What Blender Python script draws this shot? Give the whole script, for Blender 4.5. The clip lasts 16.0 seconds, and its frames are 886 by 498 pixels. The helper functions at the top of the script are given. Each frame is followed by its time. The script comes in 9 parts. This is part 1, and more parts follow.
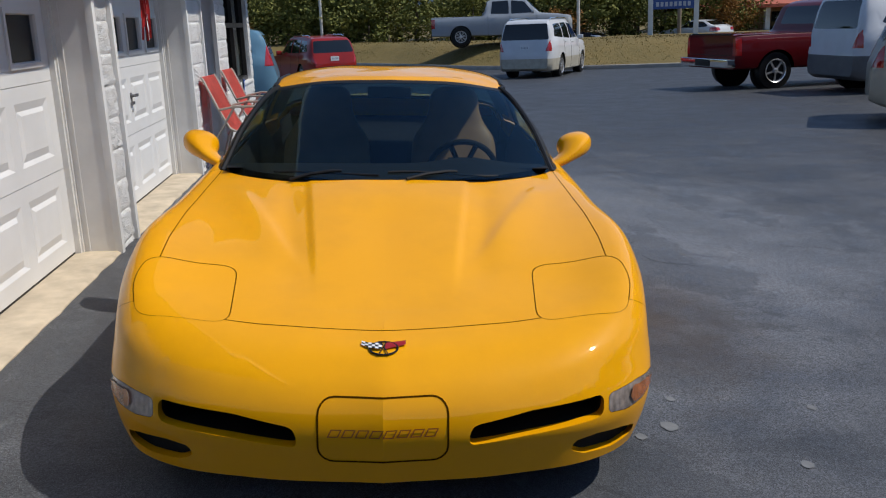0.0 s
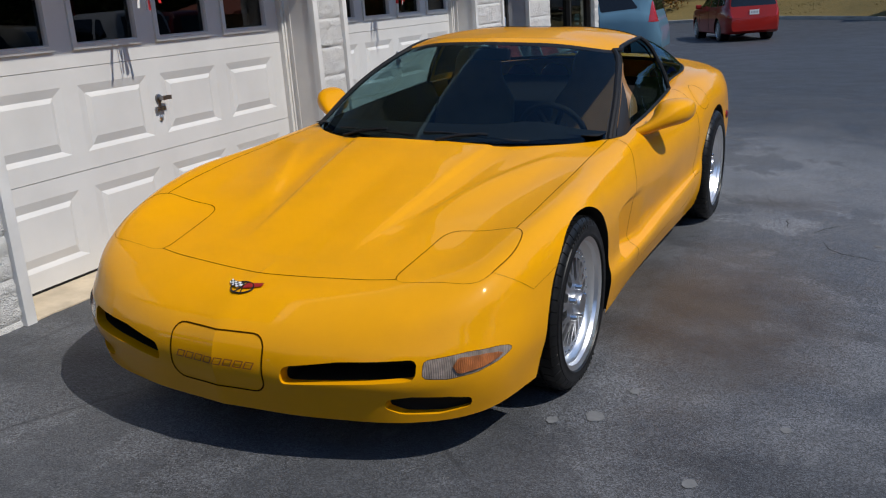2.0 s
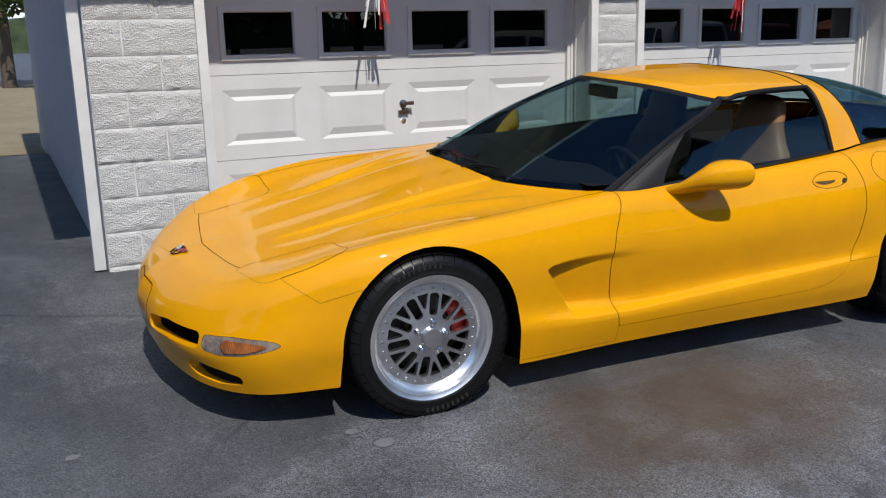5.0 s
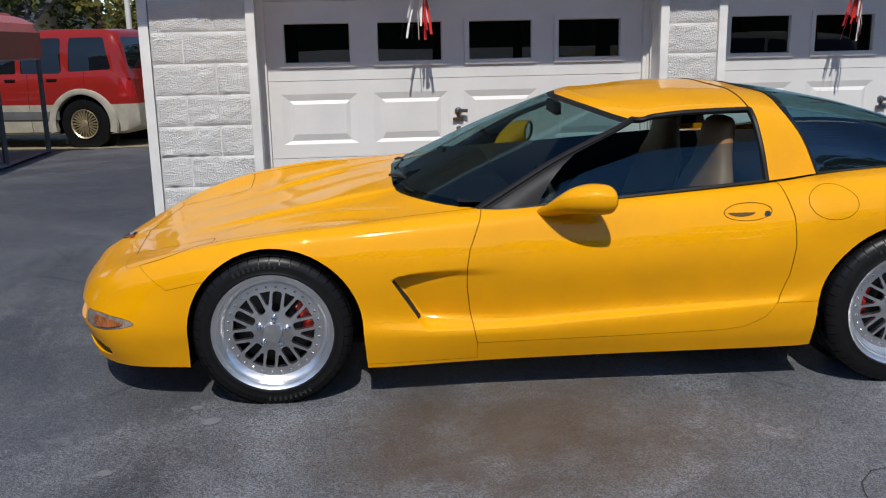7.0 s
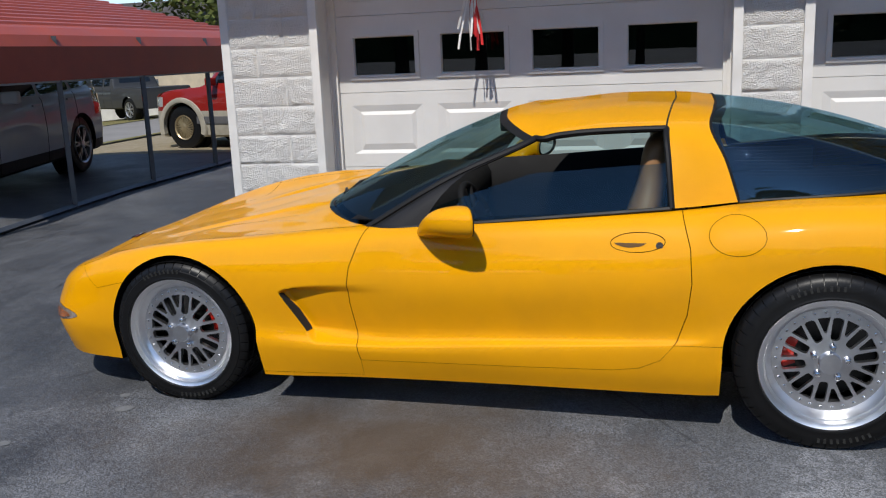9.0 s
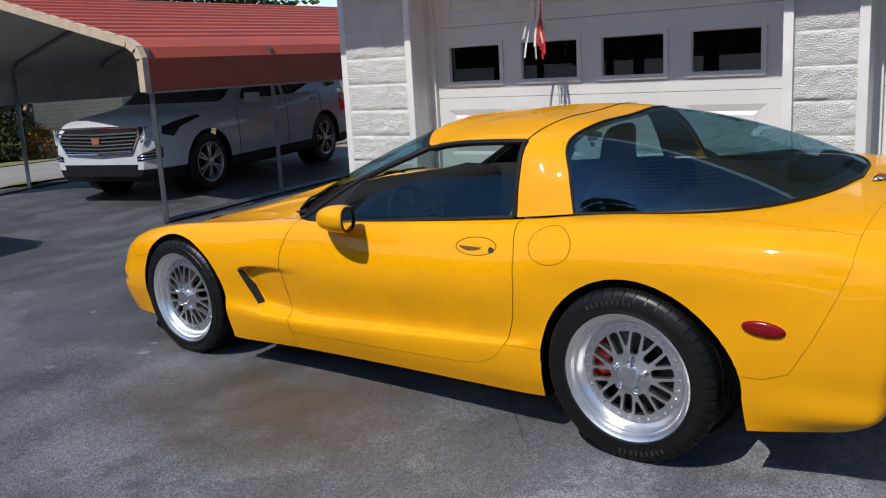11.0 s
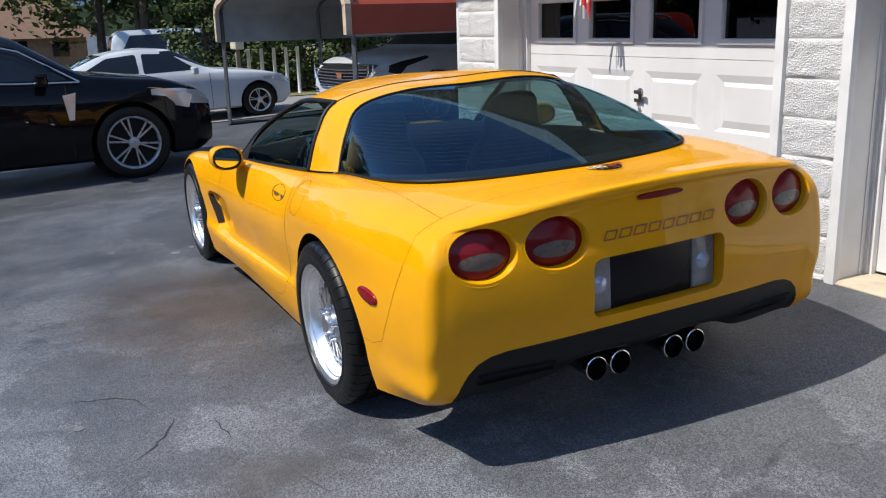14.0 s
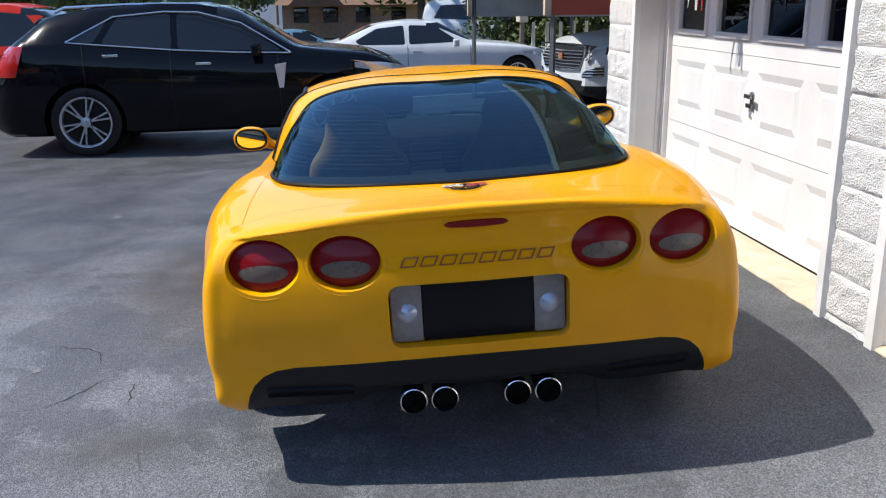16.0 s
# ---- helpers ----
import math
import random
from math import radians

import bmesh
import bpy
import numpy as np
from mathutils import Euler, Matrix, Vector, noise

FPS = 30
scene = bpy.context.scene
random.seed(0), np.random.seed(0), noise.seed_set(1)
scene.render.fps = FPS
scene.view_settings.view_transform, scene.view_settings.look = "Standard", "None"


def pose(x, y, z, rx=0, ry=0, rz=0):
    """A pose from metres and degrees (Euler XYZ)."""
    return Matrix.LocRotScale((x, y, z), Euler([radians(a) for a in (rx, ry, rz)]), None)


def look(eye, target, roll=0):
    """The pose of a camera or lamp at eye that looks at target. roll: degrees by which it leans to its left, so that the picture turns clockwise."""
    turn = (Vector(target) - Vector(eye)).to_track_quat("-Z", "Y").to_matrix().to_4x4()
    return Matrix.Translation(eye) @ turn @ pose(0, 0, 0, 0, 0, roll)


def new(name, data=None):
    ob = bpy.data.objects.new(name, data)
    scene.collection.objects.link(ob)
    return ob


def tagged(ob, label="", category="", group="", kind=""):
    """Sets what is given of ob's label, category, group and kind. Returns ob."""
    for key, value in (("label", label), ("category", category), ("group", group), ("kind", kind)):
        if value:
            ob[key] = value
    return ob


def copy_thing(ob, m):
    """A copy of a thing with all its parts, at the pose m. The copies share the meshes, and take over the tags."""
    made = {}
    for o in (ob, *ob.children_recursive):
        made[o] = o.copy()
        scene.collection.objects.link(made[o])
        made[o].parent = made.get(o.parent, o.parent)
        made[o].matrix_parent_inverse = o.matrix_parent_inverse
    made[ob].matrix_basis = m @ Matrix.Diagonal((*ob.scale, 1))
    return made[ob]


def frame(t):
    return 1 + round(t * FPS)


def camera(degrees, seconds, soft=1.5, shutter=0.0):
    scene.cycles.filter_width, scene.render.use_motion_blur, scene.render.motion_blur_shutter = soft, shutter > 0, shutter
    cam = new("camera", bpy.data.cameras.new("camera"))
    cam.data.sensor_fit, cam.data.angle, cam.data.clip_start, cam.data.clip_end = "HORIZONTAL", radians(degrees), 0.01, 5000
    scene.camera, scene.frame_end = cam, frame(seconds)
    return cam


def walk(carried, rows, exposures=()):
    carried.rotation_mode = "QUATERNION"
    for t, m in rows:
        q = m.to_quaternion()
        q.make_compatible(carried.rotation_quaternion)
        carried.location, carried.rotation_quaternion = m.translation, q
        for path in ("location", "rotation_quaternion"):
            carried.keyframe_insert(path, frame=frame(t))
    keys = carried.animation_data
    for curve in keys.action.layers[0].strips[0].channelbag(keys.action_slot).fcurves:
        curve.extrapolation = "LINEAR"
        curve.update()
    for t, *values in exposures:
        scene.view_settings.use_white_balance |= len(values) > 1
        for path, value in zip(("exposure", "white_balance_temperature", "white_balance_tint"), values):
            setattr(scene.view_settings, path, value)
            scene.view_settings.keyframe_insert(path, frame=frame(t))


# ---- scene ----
# ---------------------------------------------------------------- camera and walk
cam = camera(52.83, 16.0, soft=1.15)
ROWS = [
    (0.0, 1.863, -2.189, 1.578, -5.36, -14.33, 2.13),
    (0.5, 2.280, -2.181, 1.582, 3.47, -15.14, 2.90),
    (1.0, 2.734, -2.118, 1.578, 11.39, -15.56, 3.25),
    (1.5, 3.254, -2.158, 1.563, 18.54, -15.27, 3.82),
    (2.0, 3.662, -2.009, 1.521, 23.35, -15.56, 3.96),
    (2.5, 4.086, -1.827, 1.507, 32.25, -14.92, 3.22),
    (3.0, 4.544, -1.629, 1.528, 39.70, -13.79, 2.32),
    (3.5, 4.852, -1.282, 1.518, 42.51, -13.89, 1.86),
    (4.0, 5.236, -0.989, 1.505, 50.31, -13.56, 1.77),
    (6.5, 6.189, 0.929, 1.519, 78.52, -13.19, 0.94),
    (7.0, 6.362, 1.367, 1.550, 83.74, -12.95, 1.13),
    (7.5, 6.333, 1.799, 1.539, 86.94, -12.92, 1.31),
    (8.0, 6.322, 2.241, 1.526, 89.66, -12.81, 1.59),
    (8.5, 6.315, 2.654, 1.555, 95.14, -12.66, 2.12),
    (9.0, 6.225, 3.055, 1.567, 102.99, -12.34, 2.41),
    (11.5, 5.698, 5.370, 1.580, 128.07, -11.70, 3.35),
    (12.0, 5.459, 5.768, 1.578, 131.96, -11.84, 3.72),
    (12.5, 5.230, 6.177, 1.607, 137.44, -12.48, 4.06),
    (13.0, 4.890, 6.426, 1.597, 141.72, -13.41, 3.14),
    (13.5, 4.532, 6.730, 1.593, 146.27, -13.69, 2.16),
    (14.0, 4.183, 6.925, 1.596, 150.92, -14.37, 1.59),
    (14.5, 3.757, 7.013, 1.608, 155.77, -14.80, 1.37),
    (15.0, 3.330, 7.245, 1.627, 161.58, -14.80, 1.01),
    (15.5, 2.940, 7.316, 1.633, 167.32, -14.88, 0.69),
    (16.0, 2.536, 7.276, 1.671, 172.56, -15.78, 0.42),
]
walk(cam, [(t, pose(x, y, z, 90 + pitch, roll, yaw)) for t, x, y, z, yaw, pitch, roll in ROWS],
     [(0, 0.08), (0.5, -0.02), (1.5, -0.08), (3.0, 0.04), (9.0, 0.12), (11.5, 0.24), (12.5, 0.29), (13.5, 0.42), (14.5, 0.72), (15, 0.80), (16, 0.88)])

# ---------------------------------------------------------------- world, sun, exposure
SUN_WAY = Vector((0.60, -0.068, 0.80)).normalized()          # towards the sun
world = bpy.data.worlds.new("world")
scene.world = world
world.use_nodes = True
wn = world.node_tree
sky = wn.nodes.new("ShaderNodeTexSky")
sky.sky_type = "NISHITA"
sky.sun_disc = False
sky.sun_elevation = math.asin(SUN_WAY.z)
sky.sun_rotation = math.atan2(SUN_WAY.x, SUN_WAY.y)
sky.air_density, sky.dust_density, sky.ozone_density = 0.78, 0.05, 2.0
wn.nodes["Background"].inputs["Strength"].default_value = 0.145
wn.links.new(sky.outputs[0], wn.nodes["Background"].inputs["Color"])
sun = new("sun", bpy.data.lights.new("sun", "SUN"))
sun.data.energy, sun.data.angle, sun.data.color = 3.7, radians(0.53), (1.0, 0.955, 0.88)
sun.matrix_world = look(SUN_WAY * 50, (0, 0, 0))

# ---------------------------------------------------------------- materials
def mat(name, color=(0.5, 0.5, 0.5), rough=0.5, metal=0.0, coat=0.0, spec=0.5, emit=None, strength=0.0):
    m = bpy.data.materials.new(name)
    m.use_nodes = True
    b = m.node_tree.nodes["Principled BSDF"]
    b.inputs["Base Color"].default_value = (*color, 1)
    b.inputs["Roughness"].default_value = rough
    b.inputs["Metallic"].default_value = metal
    b.inputs["Coat Weight"].default_value = coat
    b.inputs["Coat Roughness"].default_value = 0.03
    b.inputs["Specular IOR Level"].default_value = spec
    if emit:
        b.inputs["Emission Color"].default_value = (*emit, 1)
        b.inputs["Emission Strength"].default_value = strength
    m.diffuse_color = (*color, 1)
    return m


def node(m, kind, **values):
    n = m.node_tree.nodes.new(kind)
    for key, value in values.items():
        n.inputs[key.replace("_", " ")].default_value = value
    return n


def link(m, a, b):
    m.node_tree.links.new(a, b)


def ramp(m, fac, *stops):
    r = m.node_tree.nodes.new("ShaderNodeValToRGB")
    els = r.color_ramp.elements
    while len(els) < len(stops):
        els.new(0.5)
    for e, (p, c) in zip(els, stops):
        e.position = p
        e.color = (*c, 1) if len(c) == 3 else c
    link(m, fac, r.inputs["Fac"])
    return r.outputs["Color"]


def coords(m, which="Object"):
    return m.node_tree.nodes.new("ShaderNodeTexCoord").outputs[which]


def noisy(m, scale, detail=4.0, rough=0.55, vec=None, stretch=None):
    n = node(m, "ShaderNodeTexNoise", Scale=scale, Detail=detail, Roughness=rough)
    v = vec or coords(m)
    if stretch:
        mp = node(m, "ShaderNodeMapping")
        mp.inputs["Scale"].default_value = stretch
        link(m, v, mp.inputs["Vector"])
        v = mp.outputs[0]
    link(m, v, n.inputs["Vector"])
    return n.outputs["Fac"]


def node_color(m, scale, vec):
    """Noise in three channels, to bend other patterns."""
    n = node(m, "ShaderNodeTexNoise", Scale=scale, Detail=4.0)
    link(m, vec, n.inputs["Vector"])
    return n.outputs["Color"]


def mix(m, fac, a, b, blend="MIX"):
    n = m.node_tree.nodes.new("ShaderNodeMix")
    n.data_type = "RGBA"
    n.blend_type = blend
    for sock, val in ((n.inputs[0], fac), (n.inputs[6], a), (n.inputs[7], b)):
        if hasattr(val, "is_output"):
            link(m, val, sock)
        elif isinstance(val, (int, float)):
            sock.default_value = val
        else:
            sock.default_value = (*val, 1)
    return n.outputs[2]


def bsdf(m):
    return m.node_tree.nodes["Principled BSDF"]


def bump(m, height, strength=0.3, dist=0.01):
    b = node(m, "ShaderNodeBump", Strength=strength, Distance=dist)
    link(m, height, b.inputs["Height"])
    link(m, b.outputs[0], bsdf(m).inputs["Normal"])


def worn(name, color, rough=0.5, metal=0.0, coat=0.0, scale=6.0, amount=0.15, grain=0.0, grain_scale=200.0, spec=0.5):
    """A surface with blotches at one scale and fine grain at another."""
    m = mat(name, color, rough, metal, coat, spec)
    f = noisy(m, scale, 5)
    lo = tuple(c * (1 - amount) for c in color)
    hi = tuple(min(1, c * (1 + amount)) for c in color)
    col = ramp(m, f, (0.3, lo), (0.7, hi))
    link(m, col, bsdf(m).inputs["Base Color"])
    rr = ramp(m, f, (0.3, (max(0.02, rough - 0.06),) * 3), (0.7, (min(1, rough + 0.06),) * 3))
    link(m, rr, bsdf(m).inputs["Roughness"])
    if grain:
        bump(m, noisy(m, grain_scale, 3), grain, 0.002)
    return m


def paint(name, color, rough=0.28, dirt=0.08):
    """Coated car paint with a faint film of dust."""
    m = mat(name, color, rough, 0.0, 0.62, 0.04)
    f = noisy(m, 2.3, 6, 0.6)
    dust = tuple(c * 0.86 + 0.05 * dirt for c in color)
    link(m, ramp(m, f, (0.42, color), (0.8, dust)), bsdf(m).inputs["Base Color"])
    g = noisy(m, 26, 3)
    link(m, ramp(m, g, (0.35, (0.015,) * 3), (0.8, (0.05,) * 3)), bsdf(m).inputs["Coat Roughness"])
    return m


def glass(name, tint=(0.8, 0.85, 0.82), dark=0.4, film=(1, 1, 1), gloss=0.055):
    """Thin tinted pane: clear with a mirror film."""
    m = bpy.data.materials.new(name)
    m.use_nodes = True
    nt = m.node_tree
    nt.nodes.remove(nt.nodes["Principled BSDF"])
    out = nt.nodes["Material Output"]
    tr = nt.nodes.new("ShaderNodeBsdfTransparent")
    tr.inputs["Color"].default_value = (*(c * dark for c in tint), 1)
    gl = nt.nodes.new("ShaderNodeBsdfGlossy")
    gl.inputs["Roughness"].default_value = 0.0
    gl.inputs["Color"].default_value = (*film, 1)
    facing = nt.nodes.new("ShaderNodeLayerWeight")
    facing.inputs["Blend"].default_value = 0.5
    power = nt.nodes.new("ShaderNodeMath")
    power.operation = "POWER"
    power.inputs[1].default_value = 5.0
    nt.links.new(facing.outputs["Facing"], power.inputs[0])
    fr = nt.nodes.new("ShaderNodeMath")
    fr.operation = "MULTIPLY_ADD"
    fr.inputs[1].default_value, fr.inputs[2].default_value = 0.42, gloss
    nt.links.new(power.outputs[0], fr.inputs[0])
    mx = nt.nodes.new("ShaderNodeMixShader")
    nt.links.new(fr.outputs[0], mx.inputs[0])
    nt.links.new(tr.outputs[0], mx.inputs[1])
    nt.links.new(gl.outputs[0], mx.inputs[2])
    nt.links.new(mx.outputs[0], out.inputs["Surface"])
    m.diffuse_color = (0.1, 0.12, 0.13, 0.6)
    return m


YELLOW = paint("yellow_paint", (0.81, 0.357, 0.0008), 0.40)
BLACK_TRIM = worn("black_trim", (0.010, 0.010, 0.011), 0.5, scale=12, spec=0.25)
RUBBER = worn("tyre_rubber", (0.0065, 0.0065, 0.007), 0.40, scale=14, grain=0.12, spec=0.30)
RUBBER_MARK = worn("worn_tyre_mark", (0.020, 0.020, 0.019), 0.6, scale=60, amount=0.4)
GAP = mat("panel_gap", (0.060, 0.022, 0.001), 0.9, spec=0.0)
DARK = mat("dark_hollow", (0.008, 0.007, 0.006), 0.9)
CHROME = mat("chrome", (0.75, 0.75, 0.76), 0.08, 1.0)
POLISHED = worn("polished_aluminium", (0.95, 0.95, 0.96), 0.33, 1.0, scale=8, amount=0.03)
ALLOY = worn("brushed_aluminium", (0.66, 0.67, 0.70), 0.34, 1.0, scale=20, amount=0.08)
CAR_GLASS = glass("car_glass", (0.70, 0.92, 0.92), 0.56, (0.42, 0.68, 0.84), 0.065)
HATCH_GLASS = glass("tinted_glass", (0.58, 0.88, 0.92), 0.54, (0.46, 0.76, 1.0), 0.105)
TAN = worn("tan_leather", (0.31, 0.165, 0.075), 0.55, scale=9, grain=0.2)
INTERIOR = worn("black_interior", (0.010, 0.010, 0.011), 0.75, scale=8, spec=0.2)
RED_LENS = mat("red_lens", (0.19, 0.004, 0.008), 0.18, 0.0, 0.0, 0.3)
CLEAR_LENS = worn("ribbed_clear_lens", (0.12, 0.095, 0.078), 0.30, 0.0, 0.15, scale=60)
AMBER = mat("amber_lens", (0.42, 0.13, 0.035), 0.16, 0.0, 0.8)
SIGNAL_LENS = mat("ribbed_signal_lens", (0.34, 0.275, 0.235), 0.14, 0.0, 1.0)


def ribbed_lens(m, scale):
    """Fine upright ribs with a dotted lower edge."""
    w = node(m, "ShaderNodeTexWave", Scale=scale, Distortion=0.3)
    link(m, coords(m), w.inputs["Vector"])
    bump(m, w.outputs["Fac"], 0.6, 0.004)
    link(m, ramp(m, noisy(m, 24, 4), (0.35, tuple(c * .6 for c in m.diffuse_color[:3])), (0.68, tuple(min(1, c * 1.25) for c in m.diffuse_color[:3]))), bsdf(m).inputs["Base Color"])


ribbed_lens(AMBER, 70)
ribbed_lens(SIGNAL_LENS, 70)
RED_PAINT = mat("red_caliper_paint", (0.55, 0.02, 0.01), 0.35, 0, 0.5)
WHITE_DOOR = worn("white_door_paint", (0.665, 0.66, 0.65), 0.5, scale=3.0, amount=0.05)
TRIM_WHITE = worn("white_trim_paint", (0.72, 0.715, 0.70), 0.5, scale=5.0, amount=0.08)
JAMB = worn("grey_jamb_metal", (0.68, 0.665, 0.64), 0.45, scale=4.0, amount=0.08)
BLOCK = worn("white_painted_block", (0.71, 0.705, 0.69), 0.75, scale=5.0, amount=0.06, grain=0.5, grain_scale=90)
MORTAR = worn("painted_mortar", (0.72, 0.715, 0.70), 0.85, scale=9.0, amount=0.1)
CONCRETE = worn("tan_concrete", (0.50, 0.42, 0.31), 0.85, scale=7.0, amount=0.2, grain=0.4, grain_scale=160)
WINDOW_DARK = glass("door_window_glass", (0.55, 0.6, 0.6), 0.35)


def block_grain(m):
    """Fine rugged relief for split-faced block."""
    vor = node(m, "ShaderNodeTexVoronoi", Scale=110.0)
    v = coords(m)
    link(m, v, vor.inputs["Vector"])
    bump(m, mix(m, 0.6, vor.outputs["Distance"], noisy(m, 85, 8, 0.78, v)), 1.0, 0.020)


block_grain(BLOCK)

# ---------------------------------------------------------------- mesh helpers
def mesh_of(name, bm, *mats, smooth=True):
    me = bpy.data.meshes.new(name)
    bm.to_mesh(me)
    bm.free()
    for m in mats:
        me.materials.append(m)
    if smooth:
        me.shade_smooth()
    return me


def sharp(me, degrees=38):
    me.set_sharp_from_angle(angle=radians(degrees))
    return me


def part(name, bm, material, parent, label="", angle=38):
    """Links a bmesh as one mesh object under a thing or a part."""
    mats = material if isinstance(material, (list, tuple)) else [material]
    ob = new(name, sharp(mesh_of(name, bm, *mats), angle))
    ob.parent = parent
    if label:
        tagged(ob, label)
    return ob


def thing(name, m, label, category, group="", kind=""):
    ob = new(name)
    ob.empty_display_size = 0.1
    ob.matrix_world = m
    return tagged(ob, label, category, group, kind)


def structure(name, bm, material, label, category="building", angle=38):
    mats = material if isinstance(material, (list, tuple)) else [material]
    ob = new(name, sharp(mesh_of(name, bm, *mats), angle))
    return tagged(ob, label, category, "", "structure")


def add_box(bm, lo, hi, mi=0, m=None):
    x0, y0, z0 = lo
    x1, y1, z1 = hi
    vs = [bm.verts.new(p) for p in ((x0, y0, z0), (x1, y0, z0), (x1, y1, z0), (x0, y1, z0), (x0, y0, z1), (x1, y0, z1), (x1, y1, z1), (x0, y1, z1))]
    if m:
        for v in vs:
            v.co = m @ v.co
    fs = [bm.faces.new([vs[i] for i in q]) for q in ((0, 3, 2, 1), (4, 5, 6, 7), (0, 1, 5, 4), (1, 2, 6, 5), (2, 3, 7, 6), (3, 0, 4, 7))]
    for f in fs:
        f.material_index = mi
    return vs


def bevel(bm, width, segments=2):
    bmesh.ops.bevel(bm, geom=list(bm.edges), offset=width, segments=segments, affect="EDGES", profile=0.7, clamp_overlap=True)
    return bm


def box(lo, hi, b=0.0, seg=2, m=None):
    bm = bmesh.new()
    add_box(bm, lo, hi)
    if b:
        bevel(bm, b, seg)
    if m:
        bmesh.ops.transform(bm, matrix=m, verts=bm.verts)
    return bm


def grid_mesh(bm, rows, close_u=False, close_v=False, mi=0, flip=False):
    """Faces over a 2D list of points."""
    vs = [[bm.verts.new(p) for p in r] for r in rows]
    nu, nv = len(vs), len(vs[0])
    for i in range(nu if close_u else nu - 1):
        for j in range(nv if close_v else nv - 1):
            q = [vs[i][j], vs[(i + 1) % nu][j], vs[(i + 1) % nu][(j + 1) % nv], vs[i][(j + 1) % nv]]
            q = [v for k, v in enumerate(q) if v not in q[:k]]
            if flip:
                q.reverse()
            if len(q) > 2:
                bm.faces.new(q).material_index = mi
    return vs


def lathe(bm, profile, n=48, axis="x", m=None, mi=0, close=False):
    """Turns (along, radius) pairs about an axis."""
    rows = []
    for k in range(n):
        a = 2 * math.pi * k / n
        c, s = math.cos(a), math.sin(a)
        row = []
        for h, r in profile:
            p = Vector((h, r * c, r * s)) if axis == "x" else Vector((r * c, h, r * s)) if axis == "y" else Vector((r * c, r * s, h))
            row.append(m @ p if m else p)
        rows.append(row)
    grid_mesh(bm, rows, close_u=True, close_v=close, mi=mi)
    return bm


def tube(bm, pts, radius, n=8, mi=0, cap=True, taper=None):
    pts = [Vector(p) for p in pts]
    rows = []
    ref = Vector((0, 0, 1))
    for i, p in enumerate(pts):
        d = (pts[min(i + 1, len(pts) - 1)] - pts[max(i - 1, 0)]).normalized()
        if abs(d.dot(ref)) > 0.95:
            ref = Vector((1, 0, 0)) if abs(d.x) < 0.9 else Vector((0, 1, 0))
        a = d.cross(ref).normalized()
        b = d.cross(a)
        r = radius if taper is None else radius + (taper - radius) * i / (len(pts) - 1)
        rows.append([p + (a * math.cos(2 * math.pi * k / n) + b * math.sin(2 * math.pi * k / n)) * r for k in range(n)])
    vs = grid_mesh(bm, rows, close_v=True, mi=mi)
    if cap:
        bm.faces.new(vs[0][::-1]).material_index = mi
        bm.faces.new(vs[-1]).material_index = mi
    return bm


def prism(bm, poly, a, b, axis="z", mi=0, m=None):
    """A straight prism over a 2D polygon between a and b on the axis."""
    def at(p, h):
        q = Vector((p[0], p[1], h)) if axis == "z" else Vector((p[0], h, p[1])) if axis == "y" else Vector((h, p[0], p[1]))
        return m @ q if m else q
    lo = [bm.verts.new(at(p, a)) for p in poly]
    hi = [bm.verts.new(at(p, b)) for p in poly]
    n = len(poly)
    fs = [bm.faces.new(lo[::-1]), bm.faces.new(hi)]
    for i in range(n):
        fs.append(bm.faces.new((lo[i], lo[(i + 1) % n], hi[(i + 1) % n], hi[i])))
    for f in fs:
        f.material_index = mi
    bmesh.ops.recalc_face_normals(bm, faces=fs)
    return fs


def hermite(keys, q):
    """A smooth curve through keys (s, ...values) at the parameters q."""
    k = np.array(keys, float)
    s, v = k[:, 0], k[:, 1:]
    d = np.empty_like(v)
    sl = (v[1:] - v[:-1]) / (s[1:] - s[:-1])[:, None]
    h = (s[1:] - s[:-1])[:, None]
    d[1:-1] = (sl[:-1] * h[1:] + sl[1:] * h[:-1]) / (h[1:] + h[:-1])
    d[0], d[-1] = sl[0], sl[-1]
    q = np.asarray(q, float)
    i = np.clip(np.searchsorted(s, q, side="right") - 1, 0, len(s) - 2)
    w = (s[i + 1] - s[i])[:, None]
    t = ((q - s[i])[:, None]) / w
    return ((2 * t**3 - 3 * t**2 + 1) * v[i] + (t**3 - 2 * t**2 + t) * w * d[i] + (-2 * t**3 + 3 * t**2) * v[i + 1] + (t**3 - t**2) * w * d[i + 1])


def rounded(x0, y0, x1, y1, r, n=5):
    """A rectangle with rounded corners, counter-clockwise."""
    out = []
    for cx, cy, a in ((x1 - r, y0 + r, -90), (x1 - r, y1 - r, 0), (x0 + r, y1 - r, 90), (x0 + r, y0 + r, 180)):
        for k in range(n + 1):
            t = radians(a + 90 * k / n)
            out.append((cx + r * math.cos(t), cy + r * math.sin(t)))
    return out


def circle(cx, cy, r, n=32, ry=None):
    return [(cx + r * math.cos(2 * math.pi * k / n), cy + (ry or r) * math.sin(2 * math.pi * k / n)) for k in range(n)]


